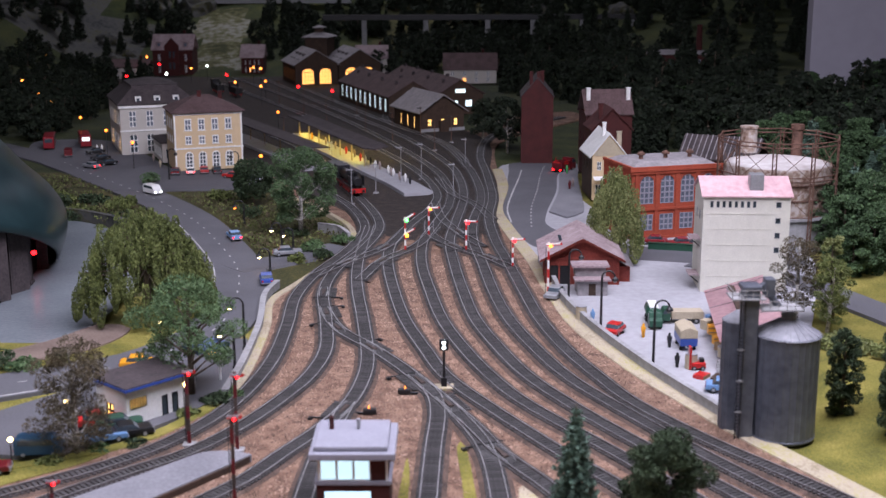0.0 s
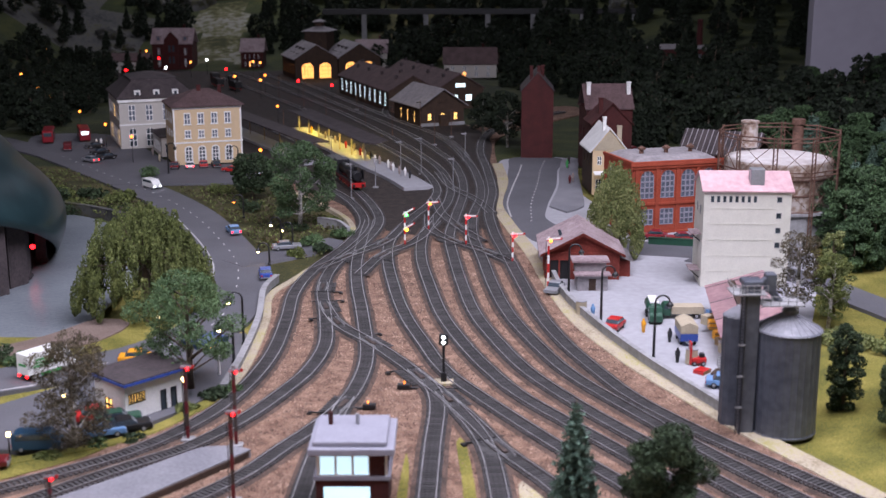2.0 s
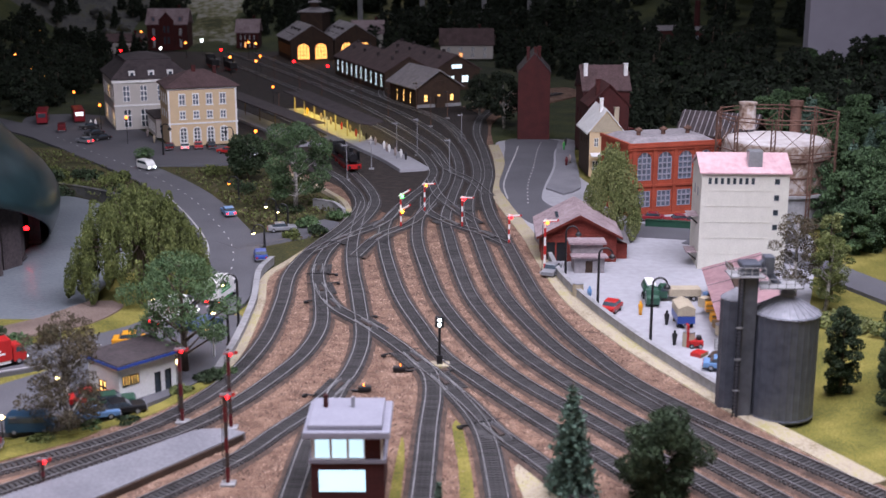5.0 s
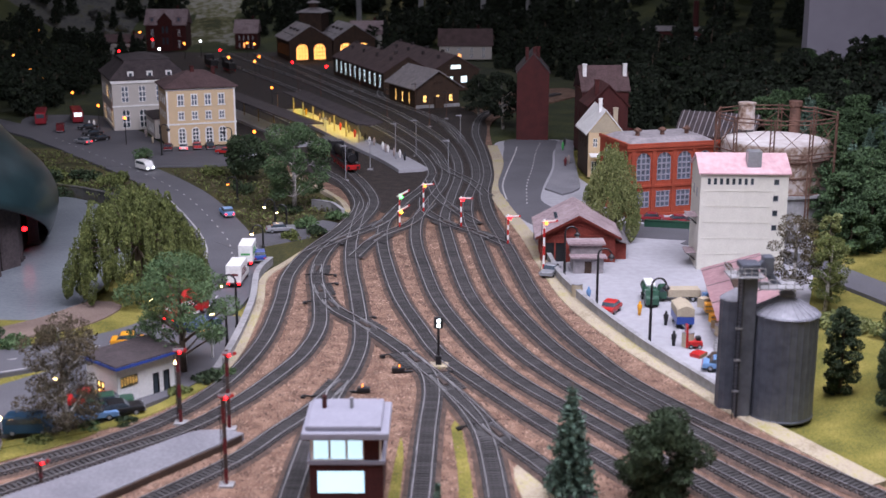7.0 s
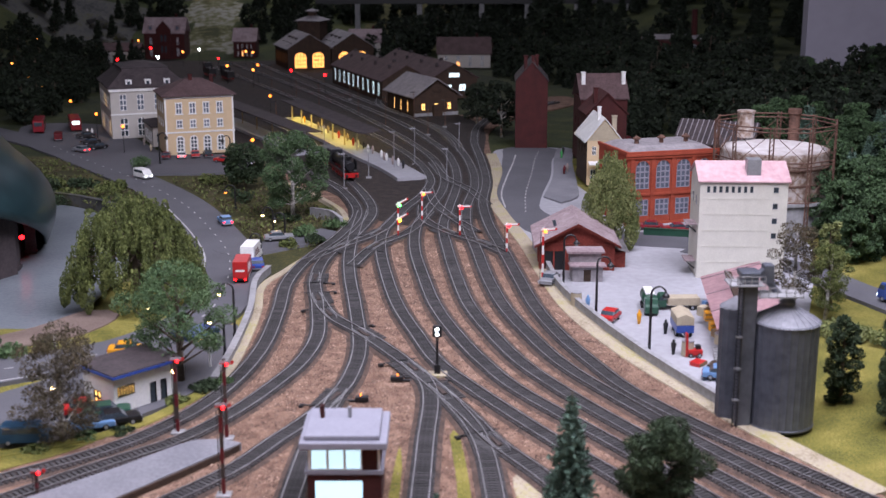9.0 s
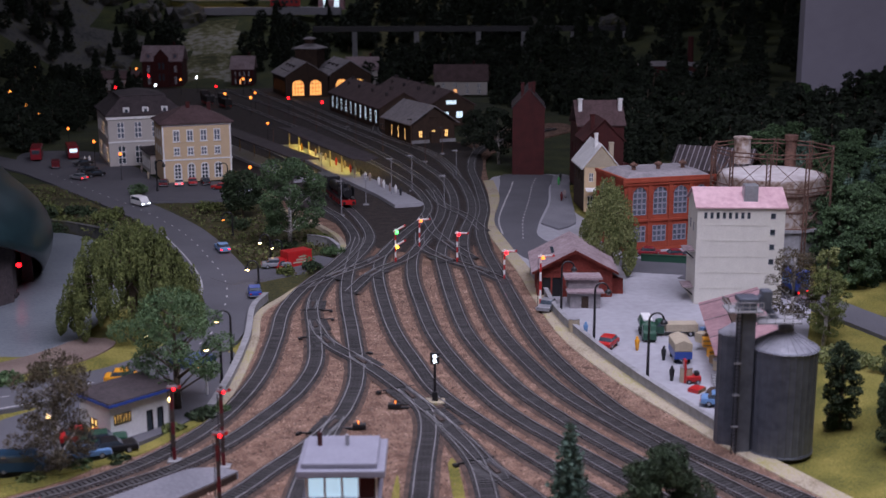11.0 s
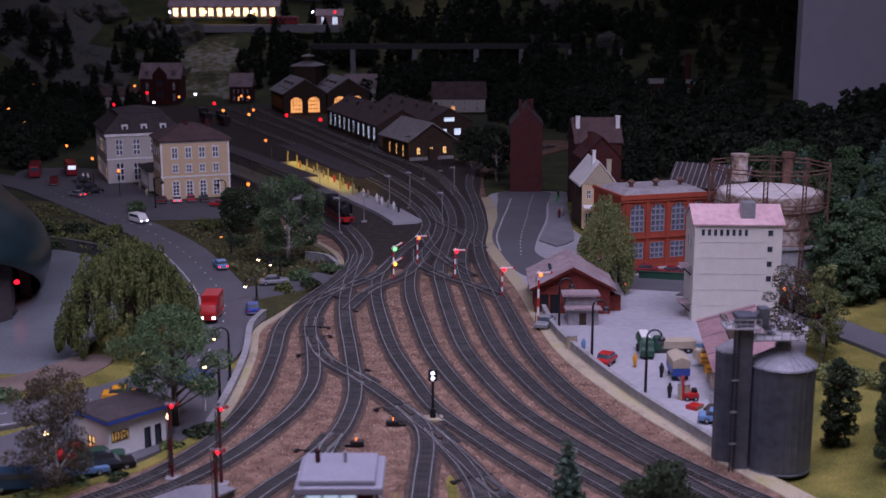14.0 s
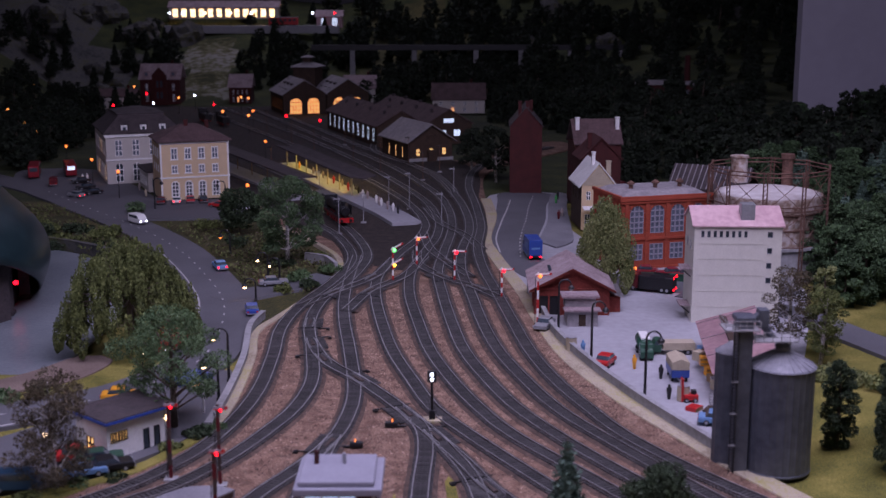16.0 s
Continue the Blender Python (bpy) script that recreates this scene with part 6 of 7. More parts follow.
# ---- platforms ----
def island_platform():
    line = spline([(-6.2, 265), (-11, 279), (-18.2, 296), (-28.2, 321), (-38, 345), (-44.5, 361)], 2)
    t = thing("station_platform", 0, 0, 0, 0, "narrow island platform glowing under its canopy lights", "platform")
    part("paving", sweep(bmesh.new(), line, [(-3.3, 0), (-3.3, 0.8), (3.3, 0.8), (3.3, 0)]), M["concrete"], t, "pale platform paving")
    roof = spline([(-17.6, 297.5, 5.4), (-26.4, 319, 5.4), (-35, 340, 5.4), (-43.8, 362, 5.4)], 3)
    for k in range(0, len(roof) - 1, 8):
        part("canopy", sweep(bmesh.new(), roof[k:k + 9] if len(roof) - k > 9 else roof[k:], [(-3.5, 0.5), (0, -0.1), (3.5, 0.5), (3.5, 0.75), (0, 0.2), (-3.5, 0.75)]), M["roof_dark"], t, "dark grey butterfly canopy roof")
    for k in range(1, len(roof), 3):
        p = roof[k]
        part("canopy_post", tube(bmesh.new(), (p.x - 1.6, p.y, 0.8), (p.x - 1.6, p.y, 5.7), 0.2, n=6), M["tan"], t)
        if 301 < p.y < 395:
            part("tube_light", box(bmesh.new(), -0.25, 0.25, -2.2, 2.2, -0.25, -0.1), M["platform_glow"], t, "yellow platform tube light", at=(p.x + 0.8, p.y, 5.1, 0, 0, 24))
    line = spline([(-31.4, 299), (-46, 328), (-60.5, 357), (-76, 388)], 3)
    q = thing("house_platform", 0, 0, 0, 0, "platform beside the station under a dark roof", "platform")
    part("paving", sweep(bmesh.new(), [p + Vector((-1, 0, 0)) for p in line], [(-3, 0), (-3, 0.8), (3, 0.8), (3, 0)]), M["concrete"], q)
    part("canopy", sweep(bmesh.new(), [p + Vector((0, 0, 5.4)) for p in line], [(-3.6, 0.3), (2.8, 0), (2.8, 0.25), (-3.6, 0.6)]), M["roof_dark"], q, "long dark grey platform roof")
    for k in range(1, len(line), 4):
        p = line[k]
        part("canopy_post", tube(bmesh.new(), (p.x, p.y, 0.8), (p.x, p.y, 5.4), 0.15, n=6), M["wood"], q)
    f = thing("foreground_platform", 0, 0, 0, 0, "pale grey loading platform between the tracks", "platform")
    edge = [(p.x, p.y) for p in spline([(-42, 100.5), (-31, 111.8), (-25, 118.2), (-20.6, 117.6), (-21.4, 115.8), (-29, 105.5), (-33.5, 99.5)], 2)]
    part("paving", slab(bmesh.new(), edge, 0.8, 0.8), M["paving"], f, "pale grey platform paving")
    part("edge_course", sweep(bmesh.new(), spline([(-20.5, 117.4), (-21.3, 115.6), (-29, 105.3), (-33.5, 99.2)], 2), [(-0.1, 0.1), (-0.1, 0.7), (0.14, 0.7), (0.14, 0.1)]), M["brown_wood"], f)


island_platform()


# ---- low walls, kerbs and markings ----
def low_wall(name, pts, h, mat, label, thick=0.5, deep=-0.3):
    t = thing(name, 0, 0, 0, 0, label, "wall")
    line = spline(pts, 2)
    part("wall", sweep(bmesh.new(), line, [(-thick / 2, deep), (-thick / 2, h), (thick / 2, h), (thick / 2, deep)]), M[mat], t)
    part("coping", sweep(bmesh.new(), line, [(-thick / 2 - 0.1, h), (-thick / 2 - 0.1, h + 0.14), (thick / 2 + 0.1, h + 0.14), (thick / 2 + 0.1, h)]), M[mat], t)


low_wall("yard_wall", [(30.9, 129.6), (25.0, 146.4), (20.2, 164), (17.6, 178), (16.9, 190), (15.8, 203)], 1.3, "stone", "low grey concrete wall along the goods yard")
low_wall("road_wall", [(-26.4, 136.5), (-26.1, 148.7), (-26.5, 165), (-27.9, 180), (-27, 188)], 0.9, "stone", "low grey wall between road and tracks", 0.7)
low_wall("factory_wall", [(36, 213), (44, 211), (52, 208.5), (58, 204)], 1.2, "green", "low green fence before the factory")
low_wall("river_wall", [(-58, 229), (-66, 238.5), (-80, 248), (-104, 255)], 0.9, "rock", "grey stone river wall with a rough face", 0.9, -3.0)
low_wall("underpass_wall", [(-18, 219.4), (-20.6, 226), (-24.6, 228.6)], 1.6, "stone", "pale concrete wing wall of the underpass")


def dashes(pts, name, label, gap=4, width=0.16, z=0.075):
    line = spline(pts, 0.55)
    t = tagged(thing(name, 0, 0, 0, 0, label, "marking"), kind="structure")
    for k in range(0, len(line) - 2, gap):
        seg = [p + Vector((0, 0, z)) for p in line[k:k + 3]]
        part("dash", sweep(bmesh.new(), seg, [(-width, 0), (-width, 0.03), (width, 0.03), (width, 0)]), M["faded"], t)


def stripe(pts, name, label, width=0.14, z=0.075):
    line = [p + Vector((0, 0, z)) for p in spline(pts, 2)]
    setting(name, sweep(bmesh.new(), line, [(-width, 0), (-width, 0.03), (width, 0.03), (width, 0)]), M["faded"], label, "marking")


WEST = [(-62, 137), (-50, 143.5), (-40, 150), (-33, 163), (-32.5, 180), (-35, 198), (-41, 216), (-51, 240), (-65, 264), (-82, 288), (-100, 314)]
dashes(WEST, "road_marking", "white dashed centre line on the western road", 9, 0.11)
dashes([(16.4, 232), (17.6, 250), (20.4, 272), (22.4, 290), (24.5, 304)], "road_marking", "white dashed centre line on the eastern road", 6, 0.15, 0.09)
stripe([(12.7, 236), (12.6, 250), (14.6, 268), (17, 286), (18.4, 298)], "road_edge_line", "white edge line of the eastern road", 0.16, 0.09)
stripe([(-36.6, 182), (-39, 198), (-45, 216), (-55, 240)], "road_edge_line", "white edge line of the western road")
stripe([(-60, 133.4), (-48.5, 139.6), (-43.6, 143.2)], "road_edge_line", "white edge line of the western road")
setting("verge", slab(bmesh.new(), [(p.x, p.y) for p in spline([(-64, 100), (-47, 113.6), (-40, 118.4), (-35.5, 120.8), (-37.6, 117.0), (-45, 110.6), (-60, 97)], 2)], 0.08, 0.4), M["grass"], "grassy verge between forecourt and track", "grass")
setting("east_pavement", slab(bmesh.new(), [(p.x, p.y) for p in spline([(21, 246), (24.8, 268), (27, 290), (29.4, 306), (33, 306), (31, 286), (29.4, 262), (28, 246), (24, 240)], 3)], 0.35, 0.5), M["paving"], "grey raised pavement along the eastern road", "pavement")
setting("beach", slab(bmesh.new(), [(p.x, p.y) for p in spline([(-60, 149.5), (-53, 152), (-47, 158), (-45, 166), (-50, 168), (-55, 160), (-62, 153)], 2)], -0.3, 1.2), M["beach"], "brown sandy river beach", "sand")
for pts, lab in (([(1.6, 98), (1.5, 110), (1.0, 121), (1.9, 121), (2.7, 110), (3.0, 98)], "strip"), ([(8.2, 98), (6.9, 108), (7.4, 111), (9.6, 108), (12.0, 100), (13, 97)], "patch"), ([(-5.2, 98), (-4.6, 112), (-4.2, 118), (-3.8, 112), (-4.0, 98)], "verge")):
    setting("grass_" + lab, slab(bmesh.new(), [(p.x, p.y) for p in spline(pts, 1.5)], 0.1, 0.3), M["sand" if lab == "patch" else "grass"], "thin yellow grass and sand between the tracks", "grass")


# ---- vehicles: forward is +y, the origin lies under the tail ----
def wheel(t, x, y, r, w=0.35):
    q = part("wheel", lathe(bmesh.new(), [(r * 0.8, -w / 2), (r, -w / 2 + 0.05), (r, w / 2 - 0.05), (r * 0.8, w / 2)], 14), M["tyre"], t, at=(x, y, r, 0, 90, 0))
    part("hub", lathe(bmesh.new(), [(r * 0.55, -w / 2 - 0.03), (r * 0.55, w / 2 + 0.03)], 10), M["silver"], q)


def profile_body(pts, w, bevel=0.12, taper=0.0):
    """A side outline of (y, z) points, given width and rounded edges."""
    bm = bmesh.new()
    f = bm.faces.new([bm.verts.new((-w / 2, y, z)) for y, z in pts])
    r = bmesh.ops.extrude_face_region(bm, geom=[f])
    bmesh.ops.translate(bm, vec=(w, 0, 0), verts=[v for v in r["geom"] if isinstance(v, bmesh.types.BMVert)])
    bmesh.ops.recalc_face_normals(bm, faces=bm.faces)
    if bevel:
        bmesh.ops.bevel(bm, geom=list(bm.edges), offset=bevel, segments=2, affect="EDGES", profile=0.5)
    return bm


def car(x, y, rz, colour, label, lit=False, roof=None, z=0.1, name="car", length=5.0, van=False):
    t = thing(name, x, y, z, rz, label, "van" if van else "car", "vehicles")
    L = length
    if van:
        part("body", profile_body([(0, 0.3), (0, 1.9), (0.3, 2.15), (L - 1.1, 2.15), (L - 0.35, 1.3), (L, 1.1), (L, 0.3)], 2.05), M[colour], t)
        glass = [(0.4, 1.35), (0.5, 1.95), (L - 1.15, 1.95), (L - 0.5, 1.35)]
    else:
        part("body", profile_body([(0, 0.35), (0, 0.95), (0.3, 1.05), (L - 0.2, 1.0), (L, 0.85), (L, 0.35)], 2.0), M[colour], t)
        glass = [(0.75, 1.0), (1.25, 1.5), (2.9, 1.52), (3.55, 1.0)]
        part("roof_panel", profile_body([(1.2, 1.48), (1.3, 1.6), (2.85, 1.62), (2.98, 1.5)], 1.7, 0.04), M[roof or colour], t)
    part("window_band", profile_body(glass, 2.09 if van else 1.82, 0.06), M["glass"], t, "dark car windows")
    for wy in (0.95, L - 1.0):
        for s in (-0.88, 0.88):
            wheel(t, s, wy, 0.38, 0.26)
    for s in (-0.72, 0.72):
        part("tail_light", box(bmesh.new(), s - 0.16, s + 0.16, -0.05, 0.06, 0.65, 0.88), M["lamp_red" if lit else "red"], t)
        part("headlight", box(bmesh.new(), s - 0.17, s + 0.17, L - 0.06, L + 0.05, 0.6, 0.86), M["lamp_white" if lit == "front" else "silver"], t)
    part("bumper", box(bmesh.new(), -0.95, 0.95, -0.1, 0.0, 0.36, 0.52), M["silver"], t)
    part("bumper", box(bmesh.new(), -0.95, 0.95, L, L + 0.1, 0.36, 0.52), M["silver"], t)
    return t


def truck(x, y, rz, box_mat, cab_mat, stripe_mat, label, z=0.1, lit=True, tarp=False, name="truck", length=9.0, height=4.3, size=0.77):
    t = thing(name, x, y, z, rz, label, "truck", "trucks")
    L = length
    part("chassis", box(bmesh.new(), -1.1, 1.1, 0.1, L - 0.3, 0.5, 0.85), M["black"], t)
    part("cargo_box", box(bmesh.new(), -1.45, 1.45, 0, L - 2.3, 0.9, height, 0.1), M[box_mat], t, "tall cargo box")
    part("skirt", box(bmesh.new(), -1.35, 1.35, 2.4, L - 2.6, 0.45, 0.88), M[stripe_mat], t)
    cab = part("cab", profile_body([(L - 2.15, 0.5), (L - 2.15, 3.0), (L - 1.9, 3.2), (L - 0.7, 3.15), (L - 0.1, 1.9), (L, 1.6), (L, 0.5)], 2.7, 0.14), M[cab_mat], t)
    part("windscreen", profile_body([(L - 1.7, 2.05), (L - 1.6, 2.85), (L - 0.66, 2.85), (L - 0.22, 2.05)], 2.76, 0.05), M["glass"], cab)
    for s in (-1.47, 1.47):
        for k in range(3):
            part("livery_stripe", box(bmesh.new(), s - 0.02, s + 0.02, 1.0 + 0.25 * k, L - 3.4 - 0.6 * k, 2.0 + 0.5 * k, 2.3 + 0.5 * k), M[stripe_mat], t)
    part("rear_stripe", box(bmesh.new(), -0.9, 0.9, -0.03, 0.02, 2.3, 2.7), M[stripe_mat], t)
    for wy in (1.2, 2.2, L - 1.3):
        for s in (-1.15, 1.15):
            wheel(t, s, wy, 0.55, 0.4)
    for s in (-1.0, 1.0):
        part("tail_light", box(bmesh.new(), s - 0.26, s + 0.26, -0.08, 0.08, 0.55, 0.85), M["lamp_red" if lit else "red"], t)
        part("headlight", box(bmesh.new(), s - 0.26, s + 0.26, L - 0.08, L + 0.08, 0.8, 1.2), M["lamp_white" if lit else "silver"], t)
    done = set()
    for q in t.children_recursive:
        q.location *= size
        if q.data.name not in done:
            done.add(q.data.name)
            q.data.transform(Matrix.Diagonal((size, size, size, 1)))
    return t


TRUCK_A = truck(-72, 129.5, -60, "white", "white", "leaf_green", "white box truck with green stripes and lit tail lights")
TRUCK_B = truck(-84, 125, -60, "white", "white", "maroon", "white box truck with dark red stripes and lit tail lights")
TRUCK_C = truck(-95, 121, -60, "red", "red", "white", "red box truck with lit tail lights")
TRUCK_D = truck(2, 242, 120, "red", "red", "tan", "red box truck with bright headlights", z=-6, length=7.6, size=0.92)
TRUCK_E = truck(90, 120, 30, "blue", "blue", "sky_blue", "dark blue truck with a tarpaulin body", size=0.9)
TRUCK_G = truck(26.7, 294, -60, "maroon", "maroon", "red", "small dark red truck with lit tail lights", length=6.5, height=2.6, size=1.0)
TRUCK_F = truck(105, 96, 30, "black", "maroon", "black", "dark fire engine with glowing red lamps", name="fire_engine", height=3.0, size=0.9)
for sx in (-0.9, 0.9):
    part("beacon", ball(bmesh.new(), sx, 7.2, 3.4, 0.3), M["lamp_orange"], TRUCK_F, "orange beacon lamp", smooth=True)
    part("upper_tail_light", box(bmesh.new(), sx - 0.25, sx + 0.25, -0.08, 0.05, 2.5, 2.9), M["lamp_red"], TRUCK_F)

car(-38.7, 219.6, 22, "sky_blue", "small blue car with lit brake lights on the road", True)
car(-67.2, 269.6, -137, "white", "white van with lit headlights on the road", "front", van=True, name="van")
car(-30.5, 208.2, -78, "silver", "silver car waiting on the side road", False)
car(-28.6, 187.6, 12, "blue", "dark blue car parked beside the low wall", length=4.2)
for k, (x, y, c, lit) in enumerate(((-65.6, 291.6, "maroon", False), (-61.9, 292, "white", True), (-58.8, 293.4, "red", False), (-55.6, 293.6, "black", False))):
    car(x, y, 8 + 3 * k, c, c + " car parked before the station", lit)
car(-48.8, 287, 65, "red", "red car parked before the station")
car(-43, 281, 70, "silver", "pale green car parked before the station")
car(-87.2, 301.8, 52, "silver", "grey car with lit brake lights on the square", True)
for x, y in ((-92.6, 328), (-88.4, 317.4), (-84.4, 309.4)):
    car(x, y, 130, "black", "black taxi waiting before the station hall")
car(-100, 320.4, 15, "maroon", "maroon and white van on the square", False, "white", van=True, name="van")
for x, y, rz in ((-109.3, 333.6, 15), (-100, 337, 20)):
    b = thing("coach", x, y, 0.1, rz, "red bus waiting at the bus stop", "bus", "vehicles")
    part("body", profile_body([(0, 0.4), (0, 3.2), (0.4, 3.6), (11, 3.6), (11.6, 2.8), (11.8, 0.4)], 2.9, 0.2), M["bus_red"], b)
    part("window_band", profile_body([(0.6, 2.0), (0.6, 2.9), (11.0, 2.9), (11.3, 2.0)], 2.96, 0.05), M["glass"], b)
    part("rear_window", box(bmesh.new(), -1.0, 1.0, -0.05, 0.02, 2.0, 3.0), M["cool" if x > -105 else "glass"], b)
    for wy in (2.2, 9.4):
        for s in (-1.2, 1.2):
            wheel(b, s, wy, 0.55, 0.4)
car(-41.2, 126.6, -70, "red", "red car parked beside the kiosk")
car(-38.6, 125.6, -72, "green", "dark green saloon parked beside the kiosk")
car(-39.4, 121.9, -70, "sky_blue", "light blue car parked under the birch")
car(-36.9, 123.2, -66, "black", "black car parked beside the kiosk")
car(-45.2, 118.9, -85, "teal", "dark blue van parked behind the birch", van=True, name="van")
car(-49.2, 113.8, -80, "maroon", "dark red car at the edge of the forecourt")
car(-41.6, 147.2, -82, "orange", "orange sports car on the forecourt", length=4.2)
car(31.0, 138.6, -103, "sky_blue", "light blue saloon in the goods yard")
car(22.2, 159.8, -28, "red", "red car parked beside the yard wall", length=4.0)
car(17.4, 183.2, 160, "silver", "grey car in the doorway of the goods shed")
for x, y, rz in ((40, 216.5, 80), (44.5, 215.2, 95), (47, 213.5, 80)):
    car(x, y, rz, "bus_red", "red sports car parked before the factory")

# the goods yard
tk = thing("tank_truck", 29.4, 169.5, 0, 178, "dark green tank truck with a white barrel", "truck", "trucks")
part("chassis", box(bmesh.new(), -1.0, 1.0, 0, 7.4, 0.5, 0.9), M["black"], tk)
part("tank", tube(bmesh.new(), (0, 0.1, 2.1), (0, 5.0, 2.1), 1.25, n=20), M["green"], tk, smooth=True)
part("tank_top", box(bmesh.new(), -0.8, 0.8, 0.2, 4.9, 3.1, 3.45, 0.1), M["white"], tk)
part("cab", profile_body([(5.2, 0.5), (5.2, 2.9), (6.4, 2.9), (6.8, 1.9), (7.6, 1.7), (7.6, 0.5)], 2.3), M["green"], tk)
part("windscreen", profile_body([(5.6, 1.95), (5.6, 2.65), (6.36, 2.65), (6.62, 1.95)], 2.36, 0.04), M["glass"], tk)
for wy in (1.0, 2.2, 6.4):
    for s in (-1.0, 1.0):
        wheel(tk, s, wy, 0.5, 0.4)
tk.scale = (0.8, 0.8, 0.8)
tr = thing("tarp_trailer", 31.9, 158.2, 0, 180, "blue trailer with a tan canvas cover", "trailer")
part("bed", box(bmesh.new(), -1.4, 1.4, 0, 5.4, 0.9, 2.1), M["blue"], tr)
part("canvas", profile_body([(-1.42, 2.1), (-1.42, 3.4), (0, 4.0), (1.42, 3.4), (1.42, 2.1)], 5.4, 0.1), M["tan"], tr, "tan canvas cover", at=(0, 2.7, 0, 0, 0, 90))
for wy in (1.0, 4.2):
    for s in (-1.1, 1.1):
        wheel(tr, s, wy, 0.5, 0.4)
for s in (-0.5, 0.5):
    part("drawbar", tube(bmesh.new(), (s, 5.4, 0.8), (0, 7.0, 0.6), 0.1, n=5), M["silver"], tr)
tr.scale = (0.82, 0.82, 0.82)
lo = thing("flatbed_truck", 32.3, 167.4, 0, 90, "olive flatbed truck standing across the yard", "truck", "trucks")
part("bed", box(bmesh.new(), -1.3, 1.3, -5.0, 0.5, 0.9, 2.2, 0.05), M["tan"], lo)
part("cab", profile_body([(0.7, 0.5), (0.7, 2.7), (1.8, 2.7), (2.2, 1.8), (3.2, 1.6), (3.2, 0.5)], 2.3), M["green"], lo)
part("window_band", profile_body([(0.95, 1.8), (0.95, 2.5), (1.72, 2.5), (2.0, 1.8)], 2.36, 0.04), M["glass"], lo)
for wy in (-3.8, 2.3):
    for s in (-1.0, 1.0):
        wheel(lo, s, wy, 0.5, 0.4)
lo.scale = (0.82, 0.82, 0.82)
for k, (x, y, z, c, w, h) in enumerate(((36.0, 158, 1.2, "orange", 1.5, 1.2), (35.6, 153.4, 1.2, "orange", 1.3, 1.1), (35.4, 150.8, 1.2, "wood", 1.3, 1.0), (36.4, 162, 1.2, "sky_blue", 1.1, 1.5), (35.6, 160.2, 1.2, "tan", 1.5, 1.3), (31.5, 143.4, 0, "red", 1.8, 0.5), (33.4, 141.8, 0, "brown_wood", 2.2, 0.7))):
    q = thing("crate", x, y, z, 10 * k, "slatted goods crate on the loading platform" if z else "low open crate on the yard", "crate", "crates")
    part("box", box(bmesh.new(), -w / 2, w / 2, -w * 0.4, w * 0.4, 0, h, 0.04), M[c], q)
    for s in (0.25, 0.75):
        part("slat", box(bmesh.new(), -w / 2 - 0.05, w / 2 + 0.05, -w * 0.4 - 0.06, -w * 0.4, h * s - 0.08, h * s + 0.08), M["wood"], q)
fl = thing("forklift", 32.2, 146.6, 0, 90, "small red forklift truck carrying a grey drum", "forklift")
part("body", box(bmesh.new(), -0.7, 0.7, -0.4, 1.4, 0.3, 1.0, 0.1), M["red"], fl)
part("mast", box(bmesh.new(), -0.5, 0.5, 1.45, 1.7, 0.1, 3.0), M["red"], fl)
part("seat", box(bmesh.new(), -0.4, 0.4, -0.2, 0.4, 1.0, 1.5, 0.08), M["black"], fl)
for wy in (0, 1.1):
    for s in (-0.65, 0.65):
        wheel(fl, s, wy, 0.3, 0.2)
for x, y, h in ((30.9, 147.0, 1.9), (19.3, 168.8, 2.0), (35.2, 148, 1.3)):
    q = thing("drum", x, y, 1.2 if x > 35 else 0, 0, "grey green metal drum standing in the yard", "drum")
    part("barrel", lathe(bmesh.new(), [(0.75, 0), (0.8, 0.1), (0.76, h / 2), (0.8, h / 2 + 0.06), (0.76, h - 0.1), (0.78, h)], 18), M["tan"], q)
    part("rim", lathe(bmesh.new(), [(0.8, h), (0.8, h + 0.1), (0.6, h + 0.1)], 18), M["grey"], q)


def figurine(x, y, z=0.0, c="figure", h=2.0):
    bm = lathe(bmesh.new(), [(0.2, 0), (0.24, 0.5 * h / 2), (0.32, 1.0 * h / 2), (0.36, 1.45 * h / 2), (0.14, 1.62 * h / 2), (0.2, 1.8 * h / 2), (0.05, h)], 10)
    ob = part("figurine", bm, M[c], smooth=True)
    ob.location = (x * S, y * S, z * S)
    tagged(ob, "tiny painted standing model figure", "figurine", "figurines")


for x, y, z, c in ((29.2, 147.4, 0, "black"), (29.7, 155.8, 0, "black"), (26.9, 160.2, 0, "orange"), (20.8, 167.5, 0, "sky_blue"), (-11, 281, 0.8, "figure"), (-14, 290, 0.8, "white"), (-16.4, 296, 0.8, "figure"), (-19, 303, 0.8, "black"), (-20.6, 306, 0.8, "white"),
                   (-12.6, 285.4, 0.8, "white"), (-13.2, 287, 0.8, "figure"), (-9.6, 278.5, 0.8, "white"), (-8.4, 275.6, 0.8, "black"), (-17.6, 297.6, 0.8, "white"), (-22, 309, 0.8, "red"), (-24, 316, 0.8, "figure"), (-26.6, 321, 0.8, "red"), (-30.2, 330, 0.8, "figure"), (-33.6, 338, 0.8, "figure"), (-38.6, 349, 0.8, "orange"), (27.6, 271, 0.35, "maroon"), (28.6, 274, 0.35, "figure"), (29, 292, 0.35, "leaf_green"), (30, 298, 0.35, "black"),
                   (-95, 330, 0.1, "white"), (-94, 331, 0.1, "white"), (-76, 314, 0.1, "figure"), (-72, 304, 0.1, "tan")):
    figurine(x, y, z, c)


